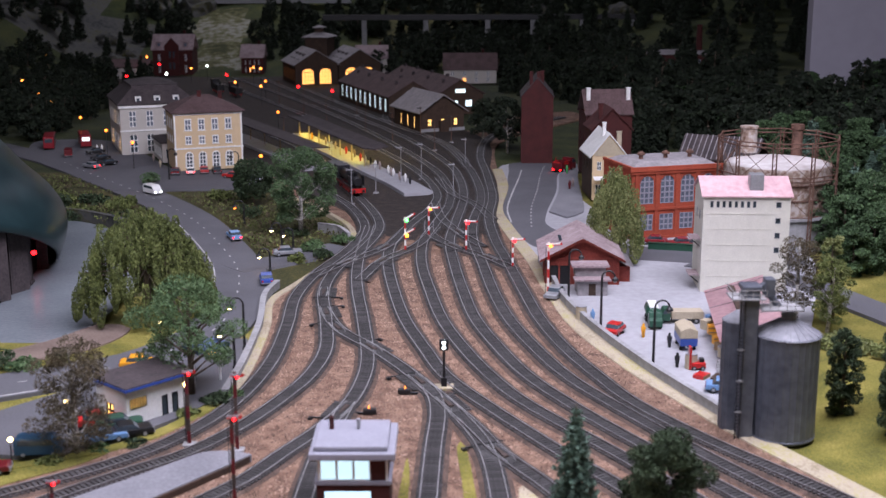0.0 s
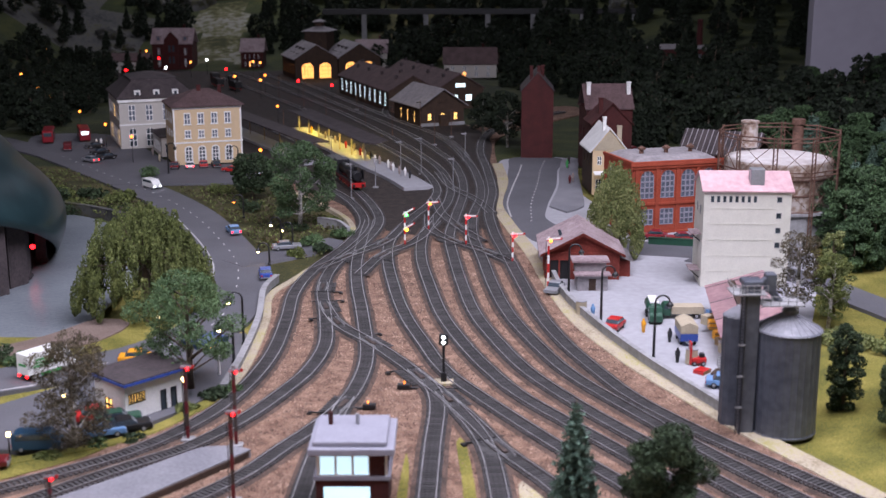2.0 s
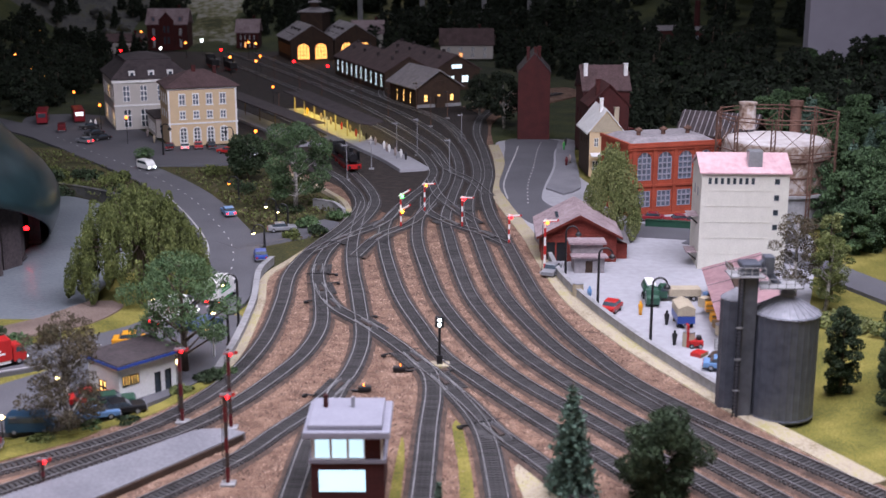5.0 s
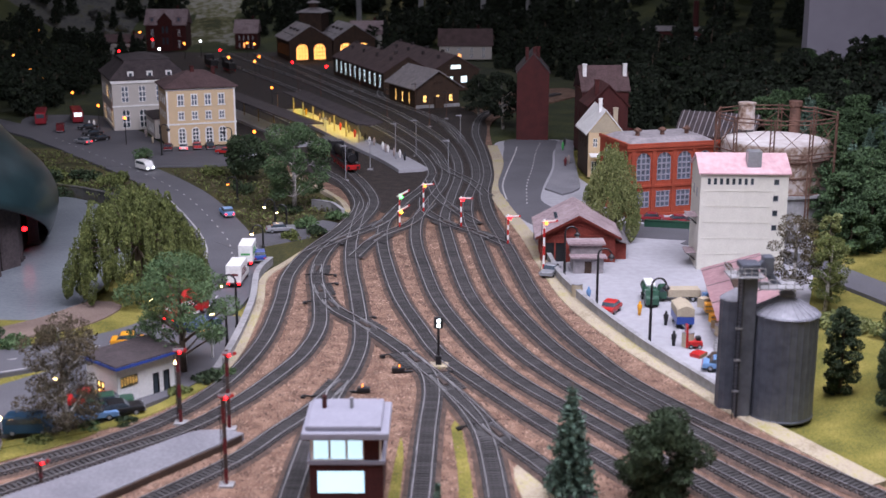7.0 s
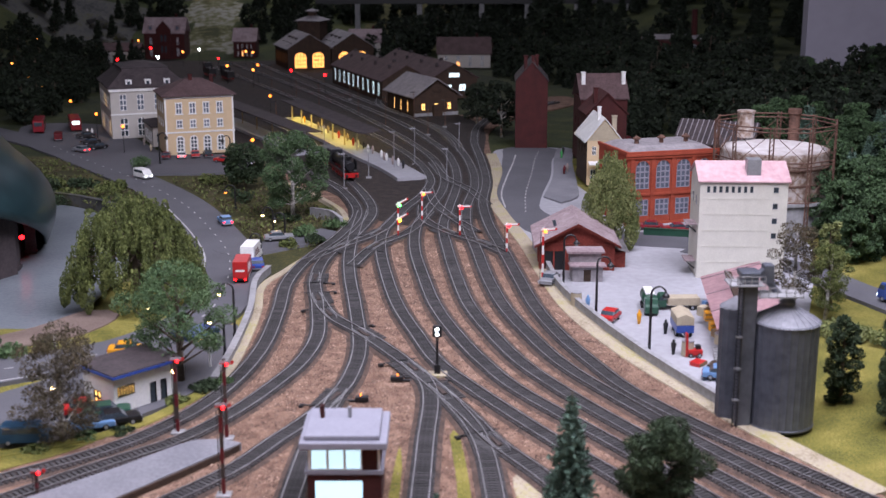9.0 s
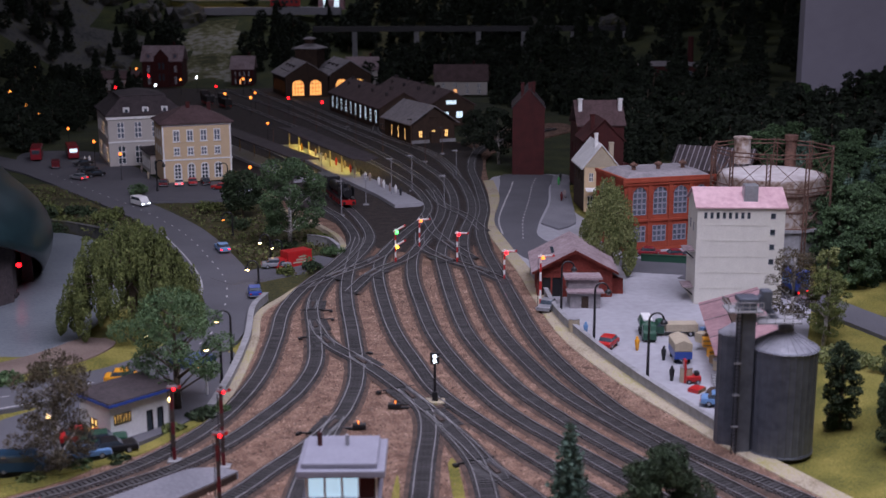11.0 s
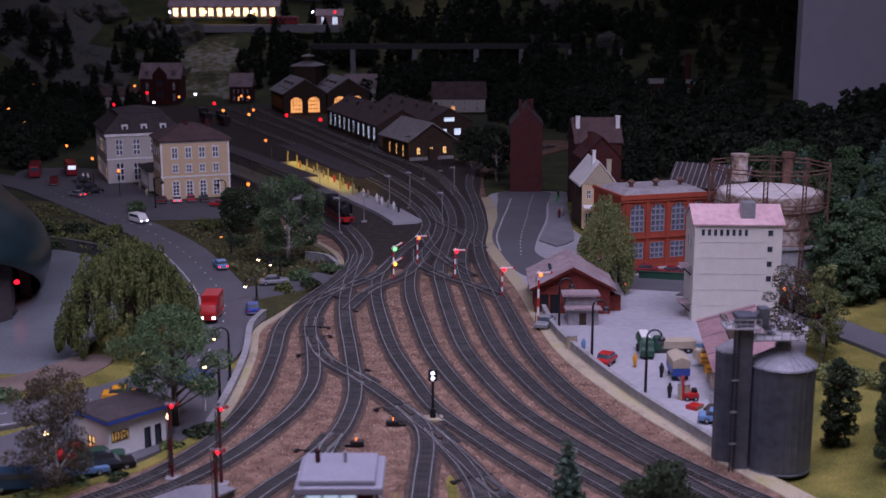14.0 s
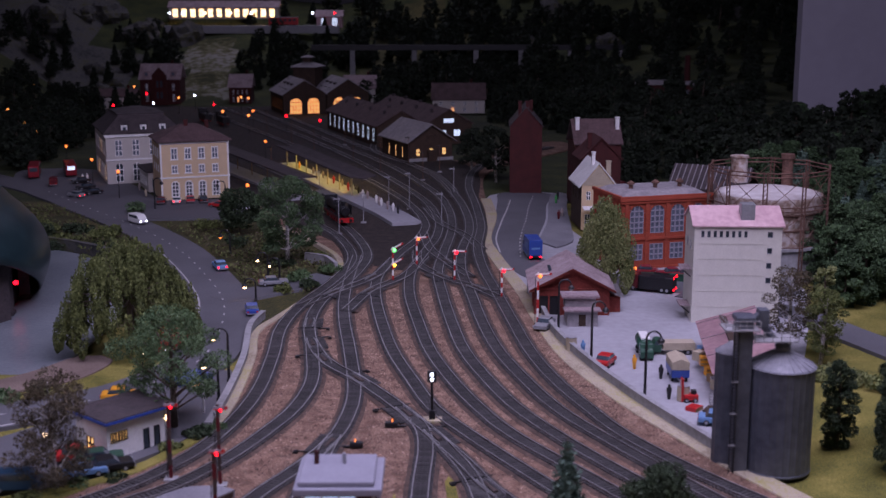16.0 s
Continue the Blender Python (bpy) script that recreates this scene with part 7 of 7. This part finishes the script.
# ---- the steam engine ----
def locomotive():
    t = thing("steam_locomotive", -19.3, 262.5, 0.45, 17, "black steam locomotive with red wheels beside the platform", "locomotive")
    part("frame", box(bmesh.new(), -1.3, 1.3, 0, 24, 0.9, 1.5), M["bus_red"], t, "red painted frame")
    part("boiler", tube(bmesh.new(), (0, 0.6, 3.0), (0, 15, 3.0), 1.1, n=20), M["black"], t, smooth=True)
    part("smokebox_door", tube(bmesh.new(), (0, 0.3, 3.0), (0, 0.6, 3.0), 0.85, n=20), M["black"], t)
    part("chimney", tube(bmesh.new(), (0, 2.2, 3.9), (0, 2.2, 5.0), 0.4, 0.5, 12), M["black"], t)
    for y in (5.6, 8.6):
        part("dome", ball(bmesh.new(), 0, y, 4.1, 0.6, 12), M["black"], t, smooth=True)
    part("cab", box(bmesh.new(), -1.5, 1.5, 14.6, 18, 1.5, 4.6, 0.12), M["black"], t)
    part("tender", box(bmesh.new(), -1.5, 1.5, 18.6, 26, 1.3, 4.0, 0.12), M["black"], t)
    part("buffer_beam", box(bmesh.new(), -1.6, 1.6, -0.3, 0, 0.7, 1.7), M["red"], t, "red buffer beam")
    for s in (-1, 1):
        part("buffer", tube(bmesh.new(), (s, -0.9, 1.2), (s, -0.3, 1.2), 0.28, n=10), M["black"], t)
        part("smoke_deflector", box(bmesh.new(), s * 1.45 - 0.05, s * 1.45 + 0.05, 0.6, 3.4, 2.2, 4.2), M["black"], t)
        part("running_board", box(bmesh.new(), s * 1.2 - 0.35, s * 1.2 + 0.35, 0, 15, 1.7, 1.85), M["black"], t)
        for y in (1.5, 5, 7.6, 10.2, 13.6, 19.6, 22, 24.6):
            r = 0.95 if 4 < y < 11 else 0.55
            part("wheel", tube(bmesh.new(), (s * 0.95, y, r), (s * 1.15, y, r), r, n=16), M["red"], t)
        part("side_rod", box(bmesh.new(), s * 1.2 - 0.05, s * 1.2 + 0.05, 5, 10.2, 0.85, 1.05), M["silver"], t)


locomotive()
for k, (x, y, rz) in enumerate(((-88, 480, 24), (-79, 468, 24))):
    q = thing("shunting_locomotive", x, y, 0.4, rz, "small black locomotive standing near the engine shed", "locomotive")
    part("body", box(bmesh.new(), -1.4, 1.4, 0, 11, 0.9, 3.2, 0.15), M["black"], q)
    part("cab", box(bmesh.new(), -1.5, 1.5, 8, 11, 3.2, 4.8, 0.1), M["black"], q)
    part("chimney", tube(bmesh.new(), (0, 1.6, 3.2), (0, 1.6, 4.6), 0.4), M["black"], q)
    for y0 in (1.4, 4, 6.6, 9.2):
        for s in (-1.1, 1.1):
            part("wheel", tube(bmesh.new(), (s - 0.1, y0, 0.7), (s + 0.1, y0, 0.7), 0.7, n=12), M["red"], q)


# ---- far hills ----
def far_things():
    bm = box(bmesh.new(), 124, 400, 422, 428, -10, 160)
    setting("wall_north", bm, M["panel"], "plain lilac grey hall wall behind the hills", "wall")
    v = thing("viaduct", 0, 606, 0, 0, "long dark railway bridge on slender piers", "bridge")
    part("deck", box(bmesh.new(), -60, 100, -2, 2, 22.5, 25), M["black"], v)
    for x in (-40, -10, 20, 42, 66, 90):
        part("pier", box(bmesh.new(), x - 1.2, x + 1.2, -1.2, 1.2, -4, 22.5), M["stone"], v)
    h = thing("mountain_hut", 117, 596, land(117, 596), 0, "small wooden hut with a glowing orange window", "hut")
    o = [(-3.4, -0.8, 0.8, 3), (1, 2.6, 2, 3)]
    shell(h, 9, 7, 4, M["brown_wood"], o)
    window(h, o[0], None, M["brown_wood"], M["amber"], 1, 1)
    window(h, o[1], None, M["brown_wood"], M["warm"], 2, 1)
    gable_roof(h, 9, 7, 4, 2.4, M["roof_dark"], 0.8, 0.3, False)
    f = thing("mill", 96, 512, land(96, 505) - 4, 0, "dark mill with a pale flat roof among trees", "mill")
    shell(f, 26, 12, 9, M["dark_brick"], row(4, -11, 11, 2, 4, 7))
    for q in row(4, -11, 11, 2, 4, 7):
        window(f, q, None, M["grey"], M["glass"], 2, 2)
    hip_roof(f, 26, 12, 9, 1.5, M["roof_grey"], 0.6, 0.6)
    part("smokestack", tube(bmesh.new(), (9, 4, 5), (9, 4, 21), 1.5, 1.1, 14), M["dark_brick"], f)
    for x, y, w, c, lab in ((-116, 690, 60, "far_glow", "long far station building with bright windows"), (-58, 688, 14, "cool", "far pink house with bright windows")):
        g = thing("far_station", x, y, land(x, y - 3) + 5, 0, lab, "building")
        o = row(int(w / 5), -w / 2 + 1, w / 2 - 1, 2.8, 1.0, 5.4)
        shell(g, w, 10, 6.4, M["roof_pink" if w < 20 else "grey_wall"], o)
        for q in o:
            window(g, q, None, M["white"], M[c], 2, 2)
        gable_roof(g, w, 10, 6.4, 3, M["roof_mauve"], 0.8, 0.3, False)
    base = land(-110, 682) + 2.6
    setting("far_platform", box(bmesh.new(), -146, -52, 676, 684, base - 4, base), M["concrete"], "pale concrete platform of the far station", "platform")
    tr = thing("railcar", -82, 680, base, 0, "red railcar standing at the far platform", "train")
    part("body", box(bmesh.new(), -8, 8, -1.5, 1.5, 0.6, 4.2, 0.3), M["red"], tr)
    part("roof", box(bmesh.new(), -7.8, 7.8, -1.3, 1.3, 4.2, 4.6, 0.15), M["grey"], tr)
    for x in (-6.5, -4, -1.5, 1, 3.5, 6):
        part("window", box(bmesh.new(), x - 0.8, x + 0.8, -1.56, -1.49, 2.3, 3.6), M["glass"], tr)
    for x in (-6, 6):
        part("bogie", box(bmesh.new(), x - 1.4, x + 1.4, -1.1, 1.1, 0, 0.7), M["black"], tr)
    for x, c in ((-143, "white"), (-136, "white"), (-124, "warm"), (-110, "warm"), (-99, "white"), (-92, "white"), (-66, "white"), (-54, "red")):
        q = thing("lamp_post", x, 677, base, 0, "slim lamp post with a glowing globe on the far platform", "lamp", "lamp posts")
        part("post", tube(bmesh.new(), (0, 0, 0), (0, 0, 6.4), 0.12, 0.08, 6), M["black"], q)
        part("globe", ball(bmesh.new(), 0, 0, 6.8, 0.6), M["lamp_" + c], q, smooth=True)
    rng = random.Random(5)
    for k in range(16):
        x, y = (rng.uniform(-200, -130), rng.uniform(590, 700)) if k < 9 else (rng.uniform(40, 170), rng.uniform(610, 720))
        bm = bmesh.new()
        bmesh.ops.create_icosphere(bm, subdivisions=3, radius=1.0)
        r = rng.uniform(5, 12)
        for p in bm.verts:
            n = 1 + 0.45 * noise.noise(p.co * 1.6 + Vector((k * 3.1, 0, 0))) + 0.2 * noise.noise(p.co * 5 + Vector((0, k, 0)))
            p.co = Vector((p.co.x * r * n, p.co.y * r * n, p.co.z * r * 0.8 * n))
        q = part("boulder", bm, M["rock"])
        q.location = (x * S, y * S, land(x, y) * S)
        tagged(q, "rough grey rock face on the far hillside", "rock", "rocks")


far_things()


# ---- low scrub on the slopes round the western road ----
def scrub():
    rng = np.random.RandomState(21)
    road = np.array([(p.x, p.y) for p in spline(WEST, 2)])
    side = np.array([(p.x, p.y) for p in spline([(-36, 199), (-31, 203.5), (-25, 209), (-19, 216)], 2)])
    edge = np.array(LEFT_EDGE)
    p = np.stack([rng.uniform(-104, -18, 90000), rng.uniform(186, 292, 90000)], 1)
    away = np.sqrt(((p[:, None] - road[None]) ** 2).sum(2).min(1))
    near = np.sqrt(((p[:, None] - side[None]) ** 2).sum(2).min(1))
    bank = np.interp(p[:, 1], edge[:, 1], edge[:, 0])
    west = p[:, 0] < np.interp(p[:, 1], road[:, 1], road[:, 0])
    keep = (away > 5.4) & (near > 4.4) & np.where(west, (away < 17) & (p[:, 1] > 238), (p[:, 0] < bank - 1.5) & (p[:, 1] < 268) & (p[:, 1] > 202))
    clump = np.array([noise.noise((x * 0.16, y * 0.16, 2.0)) for x, y in p])
    p = p[keep & (clump > rng.uniform(-0.35, 0.45, len(p)))]
    z = np.array([max(0.0, land(x, y)) for x, y in p]) + rng.uniform(0, 0.7, len(p))
    half = len(p) // 2
    pts = np.concatenate([p, z[:, None]], 1)
    for mat, part_pts, lab in (("leaf_brown", pts[:half], "low olive brown scrub on the slopes by the road"), ("leaf_willow", pts[half:], "low green scrub on the slopes by the road")):
        tagged(new("scrub", leaves_mesh("scrub", part_pts, 0.26, M[mat], 4)), lab, "scrub", "", "stuff")


scrub()


# ---- sleepers, built last ----
def sleepers():
    proto = mesh_of("sleeper", box(bmesh.new(), -1.22, 1.22, -0.17, 0.17, 0.0, 0.2), M["sleeper"])
    for t, line in TRACK_LINES:
        rest, run, budget = bmesh.new(), 0.0, 290
        for a, b in zip(line, line[1:]):
            d = b - a
            while run < d.length:
                p = a + d * (run / d.length)
                turn = math.degrees(math.atan2(d.y, d.x)) + 90
                if p.y < 165 and budget:
                    ob = new("sleeper", proto)
                    ob.parent = t
                    ob.matrix_local = pose(p.x * S, p.y * S, (p.z + 0.12) * S, 0, 0, turn)
                    budget -= 1
                else:
                    u = Vector((-d.y, d.x, 0)).normalized() * 1.22
                    w = d.normalized() * 0.17
                    z0, z1 = Vector((0, 0, 0.13)), Vector((0, 0, 0.31))
                    lo = [rest.verts.new(p + q + z0) for q in (-u - w, u - w, u + w, -u + w)]
                    hi = [rest.verts.new(p + q + z1) for q in (-u - w, u - w, u + w, -u + w)]
                    rest.faces.new(hi)
                    for k in range(4):
                        rest.faces.new((lo[k], lo[(k + 1) % 4], hi[(k + 1) % 4], hi[k]))
                run += 0.56
            run -= d.length
        if rest.verts:
            tagged(part("sleeper_bed", rest, M["sleeper"], t), kind="stuff")
        else:
            rest.free()


sleepers()


def turnouts():
    """Long timbers, check rails, a crossing nose and the rods where tracks part or cross."""
    timber = mesh_of("timber", box(bmesh.new(), -1.6, 1.6, -0.17, 0.17, 0.0, 0.17), M["sleeper"])
    nodes = ((-3.4, 141.1, 10, 1), (0, 133.2, 10, -1), (5.3, 119, 10, 1), (-10.2, 154, 10, -1), (-15.4, 163.6, 10, 1), (-11.8, 132, 2, -1), (-17.4, 171, 10, -1), (-13, 123.6, 11, 1),
             (7, 205, 12, 1), (1, 214, 12, -1), (-17, 202, 13, 1), (-11, 213, 13, -1), (-11, 203, 14, 1), (2, 226, 15, 1), (-19.2, 183, 1, 1))
    for x, y, k, side in nodes:
        line = TRACK_LINES[k][1]
        i = min(range(1, len(line) - 1), key=lambda j: (line[j].x - x) ** 2 + (line[j].y - y) ** 2)
        d = line[i + 1] - line[i - 1]
        t = thing("turnout", line[i].x, line[i].y, line[i].z, math.degrees(math.atan2(d.y, d.x)) - 90, "railway turnout with check rails and point rods", "turnout", "turnouts")
        for j in range(9):
            ob = new("timber", timber)
            ob.parent = t
            ob.matrix_local = pose(0.4 * side * S, (-2.7 + 0.64 * j) * S, 0.135 * S)
        for q in (-0.6, 0.6):
            bm = bmesh.new()
            bend = [Vector((q * 0.82, -2.4, 0)), Vector((q, -1.7, 0)), Vector((q, 1.7, 0)), Vector((q * 0.82, 2.4, 0))]
            part("check_rail", sweep(bm, bend, [(-0.05, 0.3), (-0.045, 0.53), (0.045, 0.53), (0.05, 0.3)]), M["rail"], t, "short steel check rail")
        bm = bmesh.new()
        a = [bm.verts.new(p) for p in ((-0.06, -1.5, 0.31), (0.06, -1.5, 0.31), (0.3, 1.2, 0.31), (-0.3, 1.2, 0.31), (-0.06, -1.5, 0.52), (0.06, -1.5, 0.52), (0.3, 1.2, 0.52), (-0.3, 1.2, 0.52))]
        for f in ((4, 5, 6, 7), (0, 1, 5, 4), (1, 2, 6, 5), (2, 3, 7, 6), (3, 0, 4, 7)):
            bm.faces.new([a[n] for n in f])
        part("crossing_nose", bm, M["rail_web"], t, "dark cast crossing nose")
        part("tie_rod", box(bmesh.new(), -1.7, 1.7, -3.06, -2.94, 0.34, 0.42), M["black"], t)
        part("throw_bar", box(bmesh.new(), min(1.7 * side, 3.0 * side), max(1.7 * side, 3.0 * side), -3.1, -2.9, 0.2, 0.34), M["black"], t)
        part("point_machine", box(bmesh.new(), 2.9 * side - 0.25, 2.9 * side + 0.25, -3.35, -2.65, 0.0, 0.26, 0.05), M["black"], t, "small black point machine")


turnouts()


def stones():
    """Loose ballast stones between the near tracks."""
    rng = np.random.RandomState(9)
    p = np.stack([rng.uniform(-36, 40, 110000), rng.uniform(99, 210, 110000)], 1)
    lines = np.array([(q.x, q.y) for _, line in TRACK_LINES for q in line if q.y < 210])
    edge = np.array([(q.x, q.y) for q in YARD_EDGE])
    inside = np.zeros(len(p), bool)
    for a, b in zip(edge, np.roll(edge, -1, 0)):
        cross = (a[1] > p[:, 1]) != (b[1] > p[:, 1])
        with np.errstate(divide="ignore", invalid="ignore"):
            inside ^= cross & (p[:, 0] < (b[0] - a[0]) * (p[:, 1] - a[1]) / (b[1] - a[1]) + a[0])
    p = p[inside]
    near = np.full(len(p), 99.0)
    for q in lines:
        near = np.minimum(near, (p[:, 0] - q[0]) ** 2 + (p[:, 1] - q[1]) ** 2)
    p = p[near > 1.7 ** 2][:24000]
    n = len(p)
    s = rng.uniform(0.05, 0.15, (n, 1, 1))
    shape = np.array([(-1, -0.8, 0), (1, -0.7, 0), (0.1, 1, 0), (0, 0, 1.1)])[None] + rng.uniform(-0.35, 0.35, (n, 4, 3))
    v = np.concatenate([p, np.zeros((n, 1))], 1)[:, None] + shape * s
    faces = (np.arange(n)[:, None, None] * 4 + np.array([(0, 1, 3), (1, 2, 3), (2, 0, 3)])[None]).reshape(-1, 3)
    me = bpy.data.meshes.new("ballast_stones")
    me.from_pydata((v.reshape(-1, 3) * S).tolist(), [], faces.tolist())
    me.materials.append(M["pebble"])
    tagged(new("ballast_stones", me), "loose brown ballast stones between the tracks", "gravel", "", "stuff")


stones()


# ---- what moves ----
def drive(ob, path, rows, ahead=0.0, dip=None):
    """Carry a vehicle along a path; rows give (seconds, x, y) of its tail, or of its nose when ahead is its length."""
    line = spline(path, 0.5)
    length = [0.0]
    for a, b in zip(line, line[1:]):
        length.append(length[-1] + (b - a).length)

    def point(s):
        s = min(max(s, 0.0), length[-1])
        k = min(int(np.searchsorted(length, s)), len(line) - 1)
        k = max(k, 1)
        f = (s - length[k - 1]) / max(1e-6, length[k] - length[k - 1])
        return line[k - 1].lerp(line[k], f)

    keys = []
    for t, x, y in rows:
        k = min(range(len(line)), key=lambda i: (line[i].x - x) ** 2 + (line[i].y - y) ** 2)
        s = max(0.0, length[k] - ahead)
        p, q = point(s), point(s + 7)
        if (q - p).length < 1:
            q, p0 = p, point(s - 7)
            d = q - p0
        else:
            d = q - p
        z = 0.14 - (6.5 * smooth01((p.x - dip) / 9) if dip is not None else 0)
        keys.append((t, pose(p.x * S, p.y * S, z * S, 0, 0, math.degrees(math.atan2(-d.x, d.y)))))
    walk(ob, keys)


def motions():
    west = [(-140, 108), (-75, 129), (-62, 134.4), (-52.6, 139.3), (-48, 145.4), (-42, 151), (-36, 157), (-31.8, 165), (-30.3, 176), (-30.6, 187), (-30.6, 196), (-28, 201.5), (-23, 208), (-17, 216), (-10, 226), (0, 240), (8, 252)]
    drive(TRUCK_A, west, [(0, -75, 129), (1.0, -60.2, 135.3), (1.5, -54.6, 138.2), (2, -50.8, 142), (2.5, -47.5, 146), (3, -44, 149.5), (3.5, -39.8, 153.6), (4.5, -33.6, 161), (6, -30.3, 176), (6.5, -30.5, 181.5), (7, -30.6, 187), (7.5, -30.7, 192), (8, -30.5, 197), (8.5, -26.6, 203.4), (9, -18, 214.6), (10, -9, 227), (11, -3, 236), (16, 0, 240)], 1.6, -26)
    drive(TRUCK_B, west, [(0, -86, 125.5), (1.0, -75, 129), (2.0, -60, 135.4), (2.5, -55, 138), (3.0, -51.7, 141), (3.5, -48.5, 145), (5, -37, 156), (6, -32.4, 164), (6.5, -31, 169), (7, -30.4, 175), (7.5, -30.4, 179.5), (8, -30.5, 183.5), (8.5, -30.6, 187), (9, -30.6, 192), (9.5, -29.6, 199), (10.2, -22, 209.5), (11.2, -12, 223), (12, -3, 236), (16, 0, 240)], 1.6, -26)
    drive(TRUCK_C, west, [(0, -122, 114), (2.0, -96, 122.5), (3.5, -75, 129), (5, -55, 138), (6, -43, 150), (7, -35.5, 158), (7.5, -32.6, 163), (8, -30.9, 168.5), (8.5, -30.3, 175), (9, -30.5, 182), (9.6, -30.6, 191), (10.2, -29.5, 199), (10.8, -20, 212), (11.3, -10, 226), (12, -3, 236), (16, 0, 240)], 1.6, -26)
    back = [(10, 256), (0, 242), (-8, 232), (-15, 222.5), (-21, 214.6), (-27, 209.6), (-32.5, 206.2), (-35.6, 201.5), (-35.4, 195), (-34.8, 188), (-35, 181), (-36.3, 173.5), (-38.6, 165.5), (-44, 157.5), (-53, 150)]
    drive(TRUCK_D, back, [(0, 2, 245), (9.6, 0, 242), (10.4, -19, 217), (11.3, -31.2, 207), (11.5, -32.8, 206), (12, -35.9, 201), (12.5, -35.4, 195.7), (13, -34.9, 190.4), (13.5, -34.8, 185.3), (14, -35, 182), (14.5, -35.3, 178.5), (15, -36.2, 174), (15.5, -37, 170), (16, -38.6, 165.5)], 7.6, -22)
    outer = [(130, 55), (105, 96), (90, 120), (72, 152), (63, 174), (57.5, 188), (50, 197.4), (41.4, 202), (33, 206), (26.5, 211), (21.5, 219), (18.8, 230), (18.4, 242), (19.5, 256), (21, 268)]
    drive(TRUCK_E, outer, [(0, 90, 120), (6, 88, 124), (8.5, 72.5, 151), (9, 66.5, 164), (9.5, 63, 174), (11, 57.5, 188), (12, 53, 194), (12.5, 48.5, 198.5), (13, 45, 200.2), (13.5, 41.4, 202), (14, 33, 206), (14.5, 26.5, 211), (15, 22.5, 217), (15.5, 20.5, 223), (16, 19.2, 228.5)])
    drive(TRUCK_F, outer, [(0, 110, 88), (8, 105, 96), (11, 80, 138), (12, 70, 157), (12.5, 66.5, 164), (13, 64, 171), (13.5, 61.5, 178), (14, 59.5, 184), (14.5, 56.5, 189.5), (15, 50, 197.4), (15.5, 43.2, 201), (16, 40.5, 202.4)])

    drive(TRUCK_G, [(21, 268), (23.5, 282), (26.7, 294), (33, 301), (42, 306), (52, 309)], [(0, 26.7, 294), (0.2, 29, 297), (0.4, 32.5, 300.5), (0.8, 39, 304.5), (1.2, 42, 306), (16, 42, 306)])


motions()
